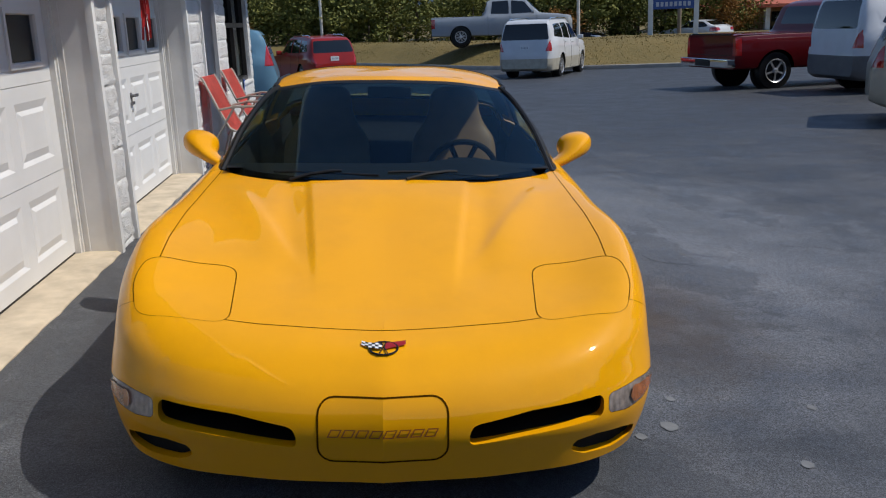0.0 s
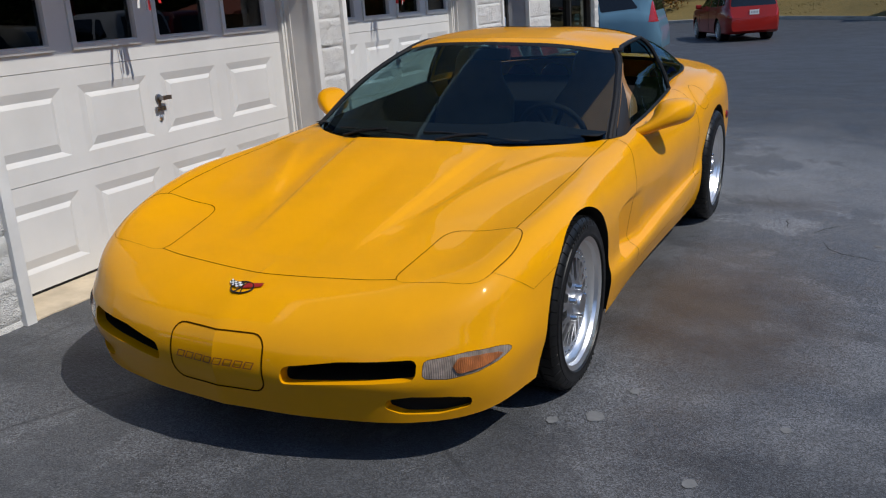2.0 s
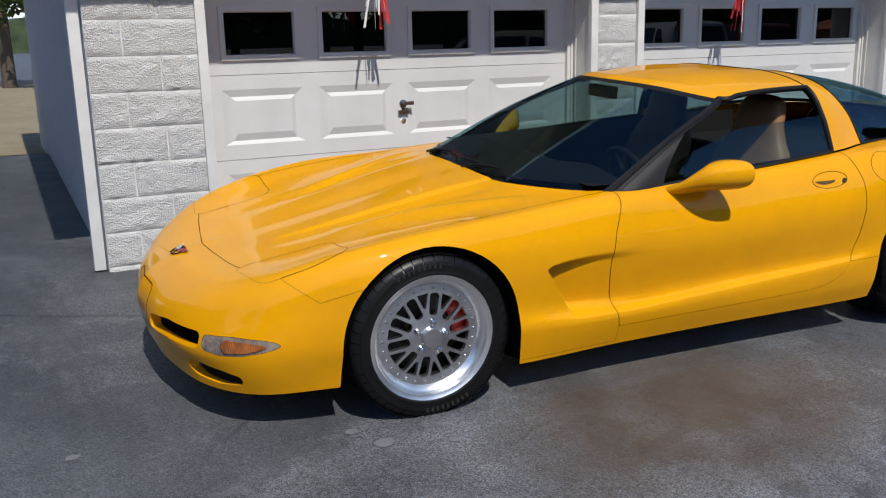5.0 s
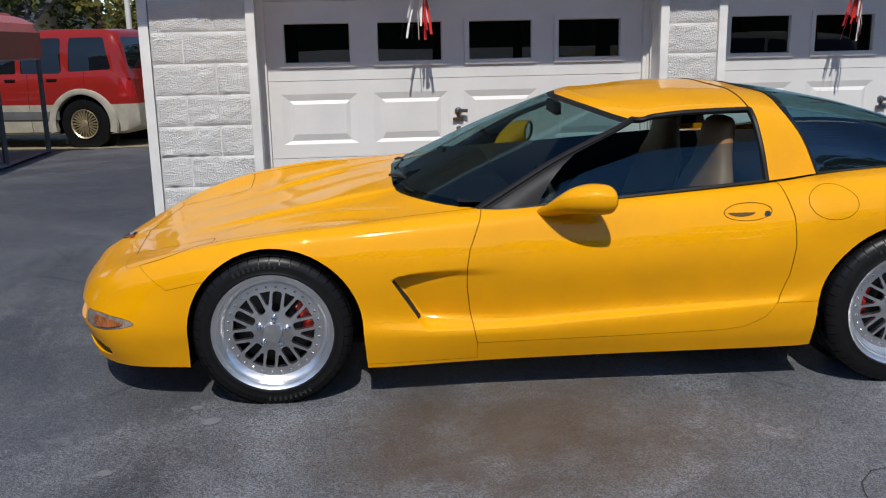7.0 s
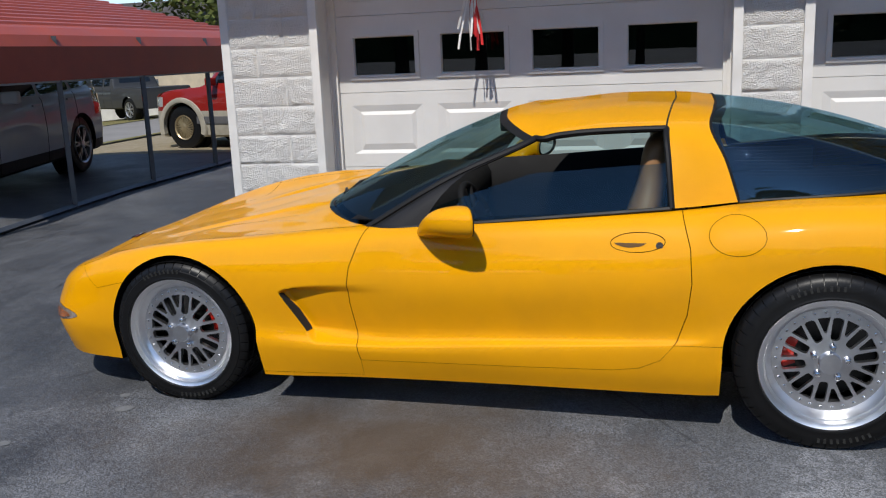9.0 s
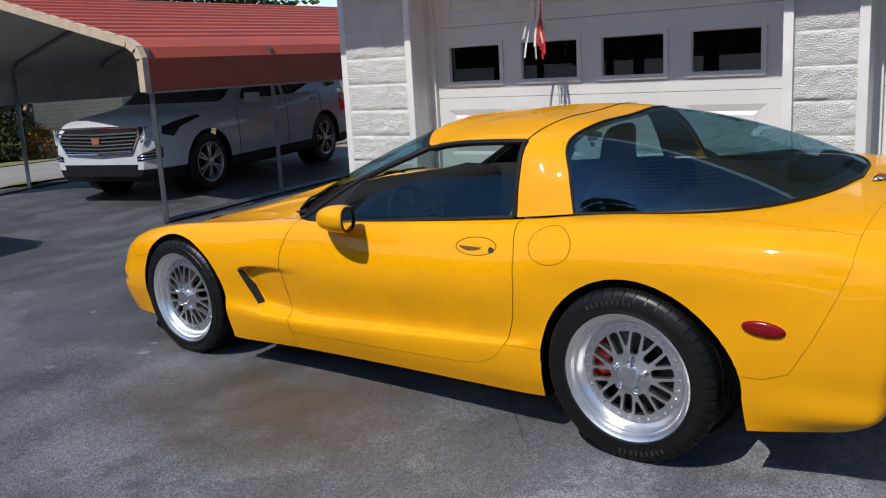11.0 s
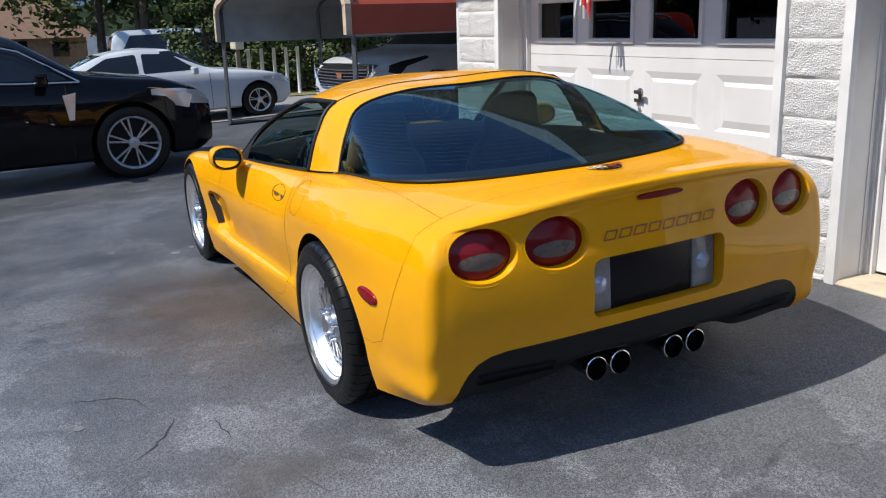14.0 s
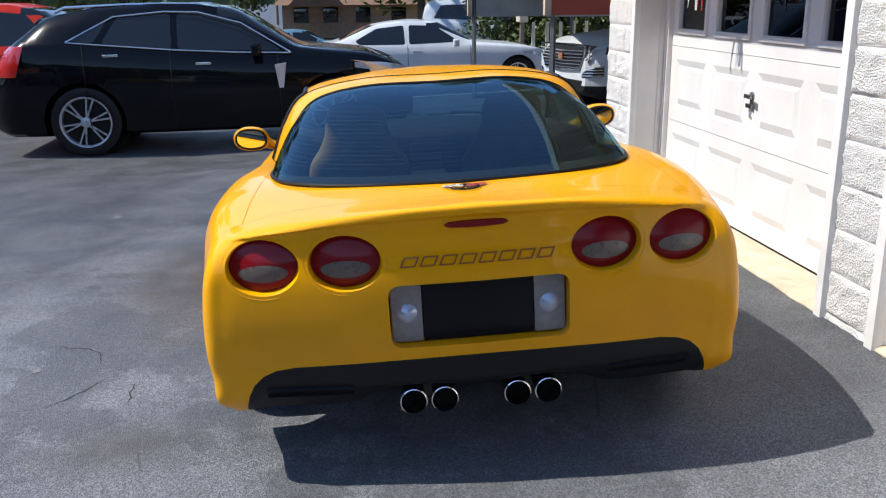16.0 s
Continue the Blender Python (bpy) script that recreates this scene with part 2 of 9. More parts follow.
def smooth_loop(pts, n=6):
    """A closed smooth polygon through the given corners."""
    k = len(pts)
    out = []
    for i in range(k):
        p0, p1, p2, p3 = (np.array(pts[(i + j) % k], float) for j in (-1, 0, 1, 2))
        for a in range(n):
            t = a / n
            out.append(tuple(0.5 * (2 * p1 + (p2 - p0) * t + (2 * p0 - 5 * p1 + 4 * p2 - p3) * t * t + (3 * p1 - p0 - 3 * p2 + p3) * t**3)))
    return out

# ---------------------------------------------------------------- yellow sports car: body
# Local axes: x to the car's left, y to its tail, z up; origin on the ground under the front axle.
CAR = Matrix.Translation((1.8956, 1.0725, 0.1354)) @ pose(0, 0, 0, 0, 0, -2.55) @ pose(0, 0, 0, 0, 2.75, 0)
WHEELBASE = 2.654

sports_car = thing("sports_car", CAR, "low yellow two-door sports coupe parked on dark asphalt beside the garage", "car")

PLAN = {  # feature lines of the half body from the nose round the flank to the tail: station, x, y, z
    "bottom": [(0, 0, -.925, .168), (1, .33, -.90, .166), (2, .615, -.81, .160), (3, .795, -.64, .158), (4, .868, -.36, .165), (5, .90, 0, .165), (6, .90, .38, .143), (7, .885, .85, .150),
               (8, .885, 1.4, .156), (9, .895, 2.1, .161), (10, .90, 2.3, .17), (11, .905, 2.65, .19), (12, .90, 3.05, .19), (12.6, 0.864, 3.296, 0.218), (12.92, 0.846, 3.382, 0.232), (13.15, 0.820, 3.422, 0.246), (14, 0.702, 3.472, 0.262), (14.7, 0.42, 3.500, 0.272), (15, 0.330, 3.518, 0.308), (16, 0.000, 3.533, 0.312)],
    "sill": [(0, 0, -.945, .25), (1, .33, -.92, .245), (2, .615, -.83, .24), (3, .815, -.66, .24), (4, .882, -.36, .24), (5, .918, 0, .25), (6, .92, .38, .25), (7, .915, .85, .25),
             (8, .915, 1.4, .25), (9, .92, 2.1, .25), (10, .925, 2.3, .26), (11, .93, 2.65, .28), (12, .915, 3.05, .28), (12.6, 0.897, 3.340, 0.290), (12.92, 0.879, 3.426, 0.290), (13.15, 0.857, 3.466, 0.294), (14, 0.735, 3.516, 0.345), (15, 0.350, 3.563, 0.355), (16, 0.000, 3.578, 0.355)],
    "crease": [(0, 0, -.958, .31), (1, .33, -.935, .30), (2, .625, -.845, .30), (3, .822, -.668, .31), (4, .890, -.36, .32), (5, .925, 0, .33), (6, .925, .38, .31), (7, .918, .85, .30),
               (8, .92, 1.4, .325), (9, .927, 2.1, .36), (10, .932, 2.3, .37), (11, .938, 2.65, .38), (12, .925, 3.05, .38), (12.6, 0.899, 3.353, 0.380), (12.92, 0.881, 3.439, 0.380), (13.15, 0.859, 3.479, 0.384), (14, 0.737, 3.529, 0.445), (15, .36, 3.579, 0.455), (16, 0, 3.594, 0.455)],
    "tuck": [(0, 0, -.955, .36), (1, .33, -.93, .355), (2, .62, -.84, .36), (3, .82, -.665, .37), (4, .890, -.36, .39), (5, .925, 0, .42), (6, .912, .38, .38), (7, .884, .85, .350),
             (8, .884, 1.4, .372), (9, .906, 2.1, .41), (10, .925, 2.3, .46), (11, .94, 2.65, .48), (12, .93, 3.05, .48), (12.6, 0.906, 3.370, 0.480), (12.92, 0.888, 3.456, 0.480), (13.15, 0.866, 3.496, 0.484), (14, 0.744, 3.546, 0.540), (15, .365, 3.597, .55), (16, 0, 3.612, .55)],
    "waist": [(0, 0, -.935, .41), (1, .325, -.91, .405), (2, .61, -.82, .42), (3, .808, -.645, .44), (4, .882, -.36, .47), (5, .922, 0, .52), (6, .918, .38, .53), (7, .91, .85, .55),
              (8, .912, 1.4, .56), (9, .922, 2.1, .60), (10, .93, 2.3, .61), (11, .94, 2.65, .63), (12, .928, 3.05, .63), (12.6, 0.899, 3.372, 0.630), (12.92, 0.881, 3.458, 0.630), (13.15, 0.859, 3.498, 0.634), (14, 0.737, 3.548, 0.680), (15, .365, 3.597, .70), (16, 0, 3.612, .70)],
    "shoulder": [(0, 0, -.895, .455), (1, .315, -.865, .458), (2, .595, -.775, .49), (3, .785, -.61, .535), (4, .866, -.34, .59), (5, .912, 0, .63), (6, .902, .38, .65), (7, .892, .85, .67),
                 (8, .89, 1.4, .69), (9, .895, 2.1, .73), (10, .915, 2.3, .75), (11, .930, 2.65, .77), (12, .920, 3.05, .77), (12.6, 0.874, 3.362, 0.760), (12.92, 0.856, 3.448, 0.760), (13.15, 0.834, 3.488, 0.764), (14, 0.712, 3.538, 0.787), (15, .33, 3.585, .815), (16, 0, 3.595, .82)],
    "crown": [(0, 0, -.83, .495), (1, .28, -.80, .502), (2, .54, -.70, .54), (3, .73, -.54, .597), (4, .80, -.30, .665), (5, .845, .02, .715), (6, .835, .39, .738), (7, .835, .85, .765),
              (8, .82, 1.4, .80), (9, .81, 2.1, .84), (10, .82, 2.3, .855), (11, .845, 2.65, .875), (12, .845, 3.05, .870), (13, .80, 3.39, .848), (14, .665, 3.535, .87), (15, .32, 3.60, .905), (16, 0, 3.612, .912)],
    "inner": [(0, 0, -.79, .515), (1, .22, -.74, .525), (2, .43, -.60, .56), (3, .58, -.42, .60), (4, .62, -.22, .65), (5, .64, .05, .695), (6, .64, .40, .742), (7, .66, .85, .79),
              (8, .66, 1.4, .80), (9, .66, 2.1, .85), (10, .66, 2.3, .865), (11, .66, 2.62, .895), (12, .66, 2.97, .905), (13, .635, 3.28, .898), (14, .51, 3.495, .905), (15, .27, 3.585, .925), (16, 0, 3.60, .932)],
    "deck": [(0, 0, -.72, .53), (1, .13, -.66, .542), (2, .24, -.50, .575), (3, .32, -.33, .61), (4, .33, -.15, .65), (5, .34, .08, .70), (6, .34, .40, .765), (7, .34, .80, .82),
             (8, .34, 1.4, .83), (9, .34, 2.1, .86), (10, .34, 2.3, .88), (11, .34, 2.6, .905), (12, .35, 2.9, .92), (13, .34, 3.15, .922), (14, .30, 3.42, .918), (15, .17, 3.54, .926), (16, 0, 3.57, .933)],
    "spine": [(0, 0, -.66, .545), (1, 0, -.56, .56), (2, 0, -.43, .585), (3, 0, -.28, .615), (4, 0, -.12, .65), (5, 0, .10, .70), (6, 0, .40, .775), (7, 0, .75, .83),
              (8, 0, 1.4, .84), (9, 0, 2.1, .86), (10, 0, 2.3, .88), (11, 0, 2.6, .905), (12, 0, 2.9, .92), (13, 0, 3.12, .925), (14, 0, 3.38, .918), (15, 0, 3.49, .924), (16, 0, 3.53, .930)],
}
for line, wide in (("crease", .6), ("tuck", .8), ("waist", 1.0), ("shoulder", 1.0), ("crown", .6)):      # full front wings
    PLAN[line] = [(k[0], k[1] + wide * {3: .007, 4: .016, 5: .012}.get(k[0], 0), *k[2:]) for k in PLAN[line]]
for line in ("bottom", "sill", "crease", "tuck", "waist", "shoulder"):      # square tail corners
    keys = {k[0]: k for k in PLAN[line]}
    last, side_key = keys[14], keys[13.15]
    keys[12.6] = (12.6, keys[12.6][1] - .006, *keys[12.6][2:])
    keys[13.15] = (13.15, side_key[1] + .009, side_key[2] + .012, side_key[3])
    keys[13.3] = (13.3, last[1] + .108, last[2] - .018, side_key[3] * .75 + last[3] * .25)
    keys[13.45] = (13.45, last[1] + .070, last[2] - .011, side_key[3] * .6 + last[3] * .4)
    PLAN[line] = [keys[k] for k in sorted(keys)]
CABIN = {  # the same for the cabin: base line, glass middle, roof edge, roof, ridge
    "base": [(0, 0, .505, .797), (1, .42, .548, .793), (2, .765, .86, .775), (3, .79, 1.2, .795), (4, .785, 1.6, .825), (5, .755, 2.12, .862), (6, .70, 2.36, .876), (7, .70, 2.75, .905), (8, .60, 3.02, .920), (9, .34, 3.18, .926), (10, 0, 3.23, .928)],
    "glass": [(0, 0, .93, 1.015), (1, .40, 1.0, 1.0), (2, .70, 1.2, .965), (3, .715, 1.42, .975), (4, .71, 1.68, .995), (5, .69, 2.10, 1.02), (6, .635, 2.31, 1.02), (7, .63, 2.68, .995), (8, .53, 2.95, .965), (9, .30, 3.11, .952), (10, 0, 3.16, .948)],
    "rail": [(0, 0, 1.32, 1.168), (1, .33, 1.39, 1.155), (2, .585, 1.55, 1.112), (3, .60, 1.65, 1.125), (4, .602, 1.80, 1.138), (5, .585, 2.08, 1.142), (6, .53, 2.25, 1.128), (7, .49, 2.60, 1.04), (8, .42, 2.85, .99), (9, .24, 3.01, .97), (10, 0, 3.06, .965)],
    "roof": [(0, 0, 1.42, 1.184), (1, .20, 1.47, 1.182), (2, .34, 1.62, 1.180), (3, .34, 1.72, 1.190), (4, .33, 1.86, 1.198), (5, .32, 2.09, 1.195), (6, .31, 2.26, 1.175), (7, .30, 2.5, 1.115), (8, .26, 2.7, 1.062), (9, .15, 2.88, 1.02), (10, 0, 2.93, 1.008)],
    "ridge": [(0, 0, 1.55, 1.195), (1, 0, 1.60, 1.2), (2, 0, 1.68, 1.204), (3, 0, 1.78, 1.206), (4, 0, 1.9, 1.206), (5, 0, 2.1, 1.197), (6, 0, 2.27, 1.176), (7, 0, 2.45, 1.135), (8, 0, 2.6, 1.097), (9, 0, 2.72, 1.067), (10, 0, 2.80, 1.046)],
}


def surface(lines, s_values, per, v=None):
    """A smooth sheet over feature lines: rows along the station, columns from line to line."""
    ctrl = [hermite(k, s_values) for k in lines.values()]
    n = len(ctrl)
    v = np.linspace(0, n - 1, (n - 1) * per + 1) if v is None else v
    out = []
    for i in range(len(s_values)):
        out.append(hermite([(j, *c[i]) for j, c in enumerate(ctrl)], v))
    return np.array(out), v


def ease(v):
    v = max(0.0, min(1.0, v))
    return v * v * (3 - 2 * v)


def hood_relief(p):
    """The raised middle of the hood with its crisp edges, the valleys beside it and the ridges that run to the windshield's corners."""
    x, y, z = p
    if -0.56 < y < 0.80 and abs(x) < 0.80 and z > 0.5:
        a = abs(x)
        edge = 0.285 + 0.11 * y
        fore = ease((y + 0.56) / 0.50)
        aft = 1 - 0.55 * ease((y - 0.30) / 0.30)
        z += 0.011 * fore * aft * (ease((edge + 0.010 - a) / 0.026) - 0.35)
        z -= 0.011 * fore * (1 - ease((y - 0.36) / 0.22)) * math.exp(-((a - edge - 0.075) / 0.055) ** 2)
        ridge = 0.415 + 0.42 * (y - 0.05)
        z += 0.011 * ease((y + 0.34) / 0.30) * (1 - ease((y - 0.42) / 0.2)) * math.exp(-((a - ridge - 0.03) / (0.035 if a < ridge + 0.03 else 0.085)) ** 2)
        z -= 0.006 * fore * (1 - ease((y - 0.45) / 0.15)) * math.exp(-(a / 0.10) ** 2)
    elif y < -.45 and abs(x) < .42:      # the nose comes to a slight point on the centre line
        y -= ease((-.45 - y) / .22) * (.024 * max(0.0, 1 - abs(x) / .42) - .006 * (1 - ease(abs(x) / .42)))
    elif y > 3.25 and z > .70:      # the overhanging lip across the tail
        under = float(np.interp(abs(x), [0, .32, .56, .72, .80], [.905, .898, .880, .858, .840])) - z
        if under > 0:
            y -= .014 * ease(under / .010) * (1 - ease((under - .012) / .060)) * (1 - ease((abs(x) - .70) / .12))
    return x, y, z


def in_poly(p, poly):
    x, y = p
    hit = False
    for (x0, y0), (x1, y1) in zip(poly, poly[1:] + poly[:1]):
        if (y0 > y) != (y1 > y) and x < (x1 - x0) * (y - y0) / (y1 - y0) + x0:
            hit = not hit
    return hit


def cut(bm, poly, ax, test):
    """Cuts the outline poly, seen along one axis, into the faces that pass the test; returns the faces inside."""
    a, b = ax
    lo = [min(p[k] for p in poly) - 0.01 for k in (0, 1)]
    hi = [max(p[k] for p in poly) + 0.01 for k in (0, 1)]

    def near(f, l, h):
        ca = [v.co[a] for v in f.verts]
        cb = [v.co[b] for v in f.verts]
        return max(ca) >= l[0] and min(ca) <= h[0] and max(cb) >= l[1] and min(cb) <= h[1]
    cand = [f for f in bm.faces if test(f.calc_center_median()) and near(f, lo, hi)]
    for p, q in zip(poly, poly[1:] + poly[:1]):
        d = (q[0] - p[0], q[1] - p[1])
        if d[0] ** 2 + d[1] ** 2 < 1e-10:
            continue
        co, no = [0, 0, 0], [0, 0, 0]
        co[a], co[b] = p
        no[a], no[b] = -d[1], d[0]
        l = [min(p[k], q[k]) - 1e-4 for k in (0, 1)]
        h = [max(p[k], q[k]) + 1e-4 for k in (0, 1)]
        hit = [f for f in cand if near(f, l, h)]
        if not hit:
            continue
        geom = set(hit)
        for f in hit:
            geom.update(f.edges)
            geom.update(f.verts)
        got = bmesh.ops.bisect_plane(bm, geom=list(geom), dist=1e-5, plane_co=co, plane_no=no)
        gone = set(hit)
        cand = [f for f in cand if f.is_valid and f not in gone] + [g for g in got["geom"] if isinstance(g, bmesh.types.BMFace)]
    out = []
    for f in set(cand):
        if f.is_valid:
            c = f.calc_center_median()
            if in_poly((c[a], c[b]), poly):
                out.append(f)
    return out


def corner_round(pts, r, n=4):
    """Rounds the corners of a polygon."""
    out = []
    k = len(pts)
    for i in range(k):
        p, c, q = (Vector(pts[(i + j) % k]) for j in (-1, 0, 1))
        u, w = (p - c), (q - c)
        t = min(r, u.length * 0.45, w.length * 0.45)
        s, e = c + u.normalized() * t, c + w.normalized() * t
        for j in range(n + 1):
            f = j / n
            out.append(tuple((1 - f) ** 2 * s + 2 * f * (1 - f) * c + f * f * e))
    return out


BODY_S = np.concatenate([np.linspace(0, 4, 61), np.linspace(4, 12.6, 121)[1:], np.linspace(12.6, 13.6, 41)[1:], np.linspace(13.6, 16, 41)[1:]])
body_pts, _ = surface(PLAN, BODY_S, 6, np.concatenate([np.linspace(0, 5, 31), np.linspace(5, 6, 15)[1:], np.linspace(6, 7, 7)[1:], np.linspace(7, 9, 57)[1:]]))
bm = bmesh.new()
grid_mesh(bm, [[hood_relief(p) for p in r] for r in body_pts])
bmesh.ops.remove_doubles(bm, verts=bm.verts, dist=1e-5)
bmesh.ops.recalc_face_normals(bm, faces=bm.faces)
if sum((f.normal.x for f in bm.faces if f.calc_center_median().x > 0.8)) < 0:
    bmesh.ops.reverse_faces(bm, faces=bm.faces)
near_vent = {e for f in bm.faces if f.calc_center_median().x > .8 and .46 < f.calc_center_median().y < 1.0 and .27 < f.calc_center_median().z < .60 for e in f.edges}
bmesh.ops.subdivide_edges(bm, edges=list(near_vent), cuts=3, use_grid_fill=True)
PID = bm.faces.layers.int.new("panel")
PANELS = ["front_fender", "front_bumper", "hood", "headlight_cover", "door", "rocker_panel", "rear_fender", "fuel_door", "rear_bumper", "rear_deck", "rear_valance", "signal_lamp", "vent_duct", "nose_panel", "hole"]
ID = {n: i for i, n in enumerate(PANELS)}


def assign(name, poly, ax, test=lambda c: True):
    for f in cut(bm, poly, ax, test):
        f[PID] = ID[name]


TOP, SIDE, FRONT = (0, 1), (1, 2), (0, 2)
FLANK = lambda c: c.x > 0.55
assign("rear_fender", [(2.0, 0), (4, 0), (4, 1.2), (2.0, 1.2)], SIDE)
assign("front_bumper", [(-1.2, 0), (-.27, 0), (-.27, .545), (-.42, .508), (-.54, .590), (-.62, .63), (-.62, .9), (-1.2, .9)], SIDE)
HOOD = [(-.1, -.697), (0, -.692), (.2, -.670), (.38, -.648), (.52, -.622), (.70, -.56), (.765, -.32), (.778, -.1), (.780, .2), (.772, .5), (.765, .75), (.765, 1.1), (-.1, 1.1)]
assign("hood", HOOD, TOP, lambda c: c.z > 0.5 and c.y < 1.2)
LID = corner_round([(.474, -.650), (.765, -.612), (.822, -.42), (.800, -.272), (.508, -.266)], 0.07, 5)
assign("headlight_cover", LID, TOP, lambda c: c.z > 0.5 and c.y < 0)
DOOR = [(.885, 1.1), (.880, .80), (.855, .74), (.815, .64), (.803, .567), (.803, .48), (.815, .37), (.842, .240), (1.1, .243), (1.5, .249), (1.88, .258), (1.98, .272), (2.06, .31), (2.12, .385), (2.155, .49), (2.170, .615), (2.163, .74), (2.135, .84), (2.12, .90), (2.12, 1.1)]
assign("rocker_panel", [(.38, 0), (2.29, 0), (2.29, .375), (2.105, .370), (2.0, .285), (1.88, .258), (1.1, .243), (.842, .240), (.842, .165), (.38, .16)], SIDE, FLANK)
assign("door", DOOR, SIDE, FLANK)
assign("rear_bumper", [(2.95, 0), (4, 0), (4, 1.2), (3.395, 1.2), (3.395, .80), (3.36, .70), (3.29, .55), (3.22, .43), (3.14, .40), (2.95, .40)], SIDE)
assign("rear_deck", [(-.1, 2.3), (.715, 2.3), (.735, 3.2), (.735, 3.395), (-.1, 3.395)], TOP, lambda c: c.z > 0.8 and c.y > 2.3)
assign("rear_valance", [(-.1, .440), (.3, .434), (.60, .424), (.66, .414), (.705, .394), (.738, .362), (.760, .32), (.775, .27), (.80, .05), (-.1, .05)], FRONT, lambda c: c.y > 3.2)
assign("fuel_door", circle(2.326, .789, .098, 40, .066), SIDE, lambda c: c.x > 0.6)
NOSE = rounded(-.183, .243, .183, .428, .045)
assign("nose_panel", [p for p in NOSE], FRONT, lambda c: c.y < -0.6)
SIGNAL = corner_round([(.672, .322), (.737, .314), (.803, .321), (.850, .339), (.870, .363), (.850, .384), (.785, .390), (.672, .377)], .016, 3)
assign("signal_lamp", SIGNAL, FRONT, lambda c: c.y < -0.4)

# openings
HOLES = []


def opening(name, poly, ax, test):
    fs = cut(bm, poly, ax, test)
    for f in fs:
        f[PID] = ID["hole"]
    HOLES.append(name)


opening("front_arch", circle(.012, .315, .360, 56), SIDE, lambda c: c.x > 0.84)
rear_arch = [(y + (.045 if y > WHEELBASE else -.012) * min(1.0, abs(y - WHEELBASE - .005) / .366) ** 4, z) for y, z in circle(WHEELBASE + .005, .338, .366, 56)]
opening("rear_arch", rear_arch, SIDE, lambda c: c.x > 0.84)
opening("arch_below", [(-.362, 0), (.392, 0), (.3725, .30), (-.3480, .30)], SIDE, lambda c: c.x > 0.62)
opening("arch_below", [(2.268, 0), (3.092, 0), (3.0690, .31), (2.2815, .31)], SIDE, lambda c: c.x > 0.62)
DUCT = corner_round([(.240, .286), (.43, .301), (.654, .316), (.656, .382), (.43, .372), (.25, .346)], .026, 4)
opening("grille_slot", DUCT, FRONT, lambda c: c.y < -0.5)
LOWER = corner_round([(.555, .218), (.60, .194), (.70, .186), (.776, .196), (.786, .232), (.735, .248), (.64, .258), (.568, .250)], .014, 3)
opening("lower_slot", LOWER, FRONT, lambda c: c.y < -0.3)
LAMPS = ((.668, .763), (.410, .768))
for lx, lz in LAMPS:
    opening("lamp_well", circle(lx, lz, .116, 40, .088), FRONT, lambda c: c.y > 3.2)
PLATE = rounded(-.285, .478, .285, .690, .035)
opening("plate_well", PLATE, FRONT, lambda c: c.y > 3.2)
cabin_base = [tuple(p[:2]) for p in hermite(CABIN["base"], np.linspace(0, 10, 61))]
opening("cabin", cabin_base + [(-.1, 3.23), (-.1, .51)], TOP, lambda c: c.z > 0.7)

# the side vent behind the front wheel: a scoop with a crisp upper edge that runs out into the door
def vent_front(z):
    return .490 + (.528 - z) * .62


def vent_depth(y, z):
    top_z = float(np.interp(y, [.488, .51, .53, .60, .65, .80, .91, .99], [.522, .534, .542, .553, .558, .568, .574, .578]))
    f = y - vent_front(z)
    if f <= 0 or y > .98 or z > top_z:
        return 0.0
    run = max(0.0, 1 - f / (.985 - vent_front(z)))
    above = ease((top_z - z) / (.012 + .11 * max(0, y - .52)))
    below = ease((z - .298) / .062)
    return .048 * run ** 1.25 * above * below * min(1.0, f / .013)


SLIT = [(vent_front(.519) - .001, .519), (vent_front(.519) + .006, .521), (vent_front(.44) + .013, .44), (vent_front(.352) + .012, .350), (vent_front(.350) - .001, .350)]
slit_faces = cut(bm, SLIT, SIDE, FLANK)
for v in bm.verts:
    if v.co.x > .8 and .47 < v.co.y < 1.0:
        v.co.x -= vent_depth(v.co.y, v.co.z)
for f in slit_faces:
    f[PID] = ID["vent_duct"]
bm.normal_update()


def panel_mesh(names, mirror=None, join=False):
    """The faces of panels as a new bmesh: the modelled half, its mirror image, or both joined."""
    ids = {ID[n] for n in names}
    out = bmesh.new()
    for side in ((1, -1) if join else ((-1,) if mirror else (1,))):
        made = {}
        for f in bm.faces:
            if f[PID] in ids:
                vs = []
                for v in f.verts:
                    if v.index not in made:
                        made[v.index] = out.verts.new((v.co.x * side, v.co.y, v.co.z))
                    vs.append(made[v.index])
                try:
                    out.faces.new(vs if side == 1 else vs[::-1])
                except ValueError:
                    pass
    if join:
        bmesh.ops.remove_doubles(out, verts=out.verts, dist=2e-5)
    return out


bm.verts.index_update()
for f in bm.faces:
    f.smooth = True


def panel(name, names, material, label="", mirror=None, join=False, angle=60):
    return part(name, panel_mesh(names, mirror, join), material, sports_car, label, angle)


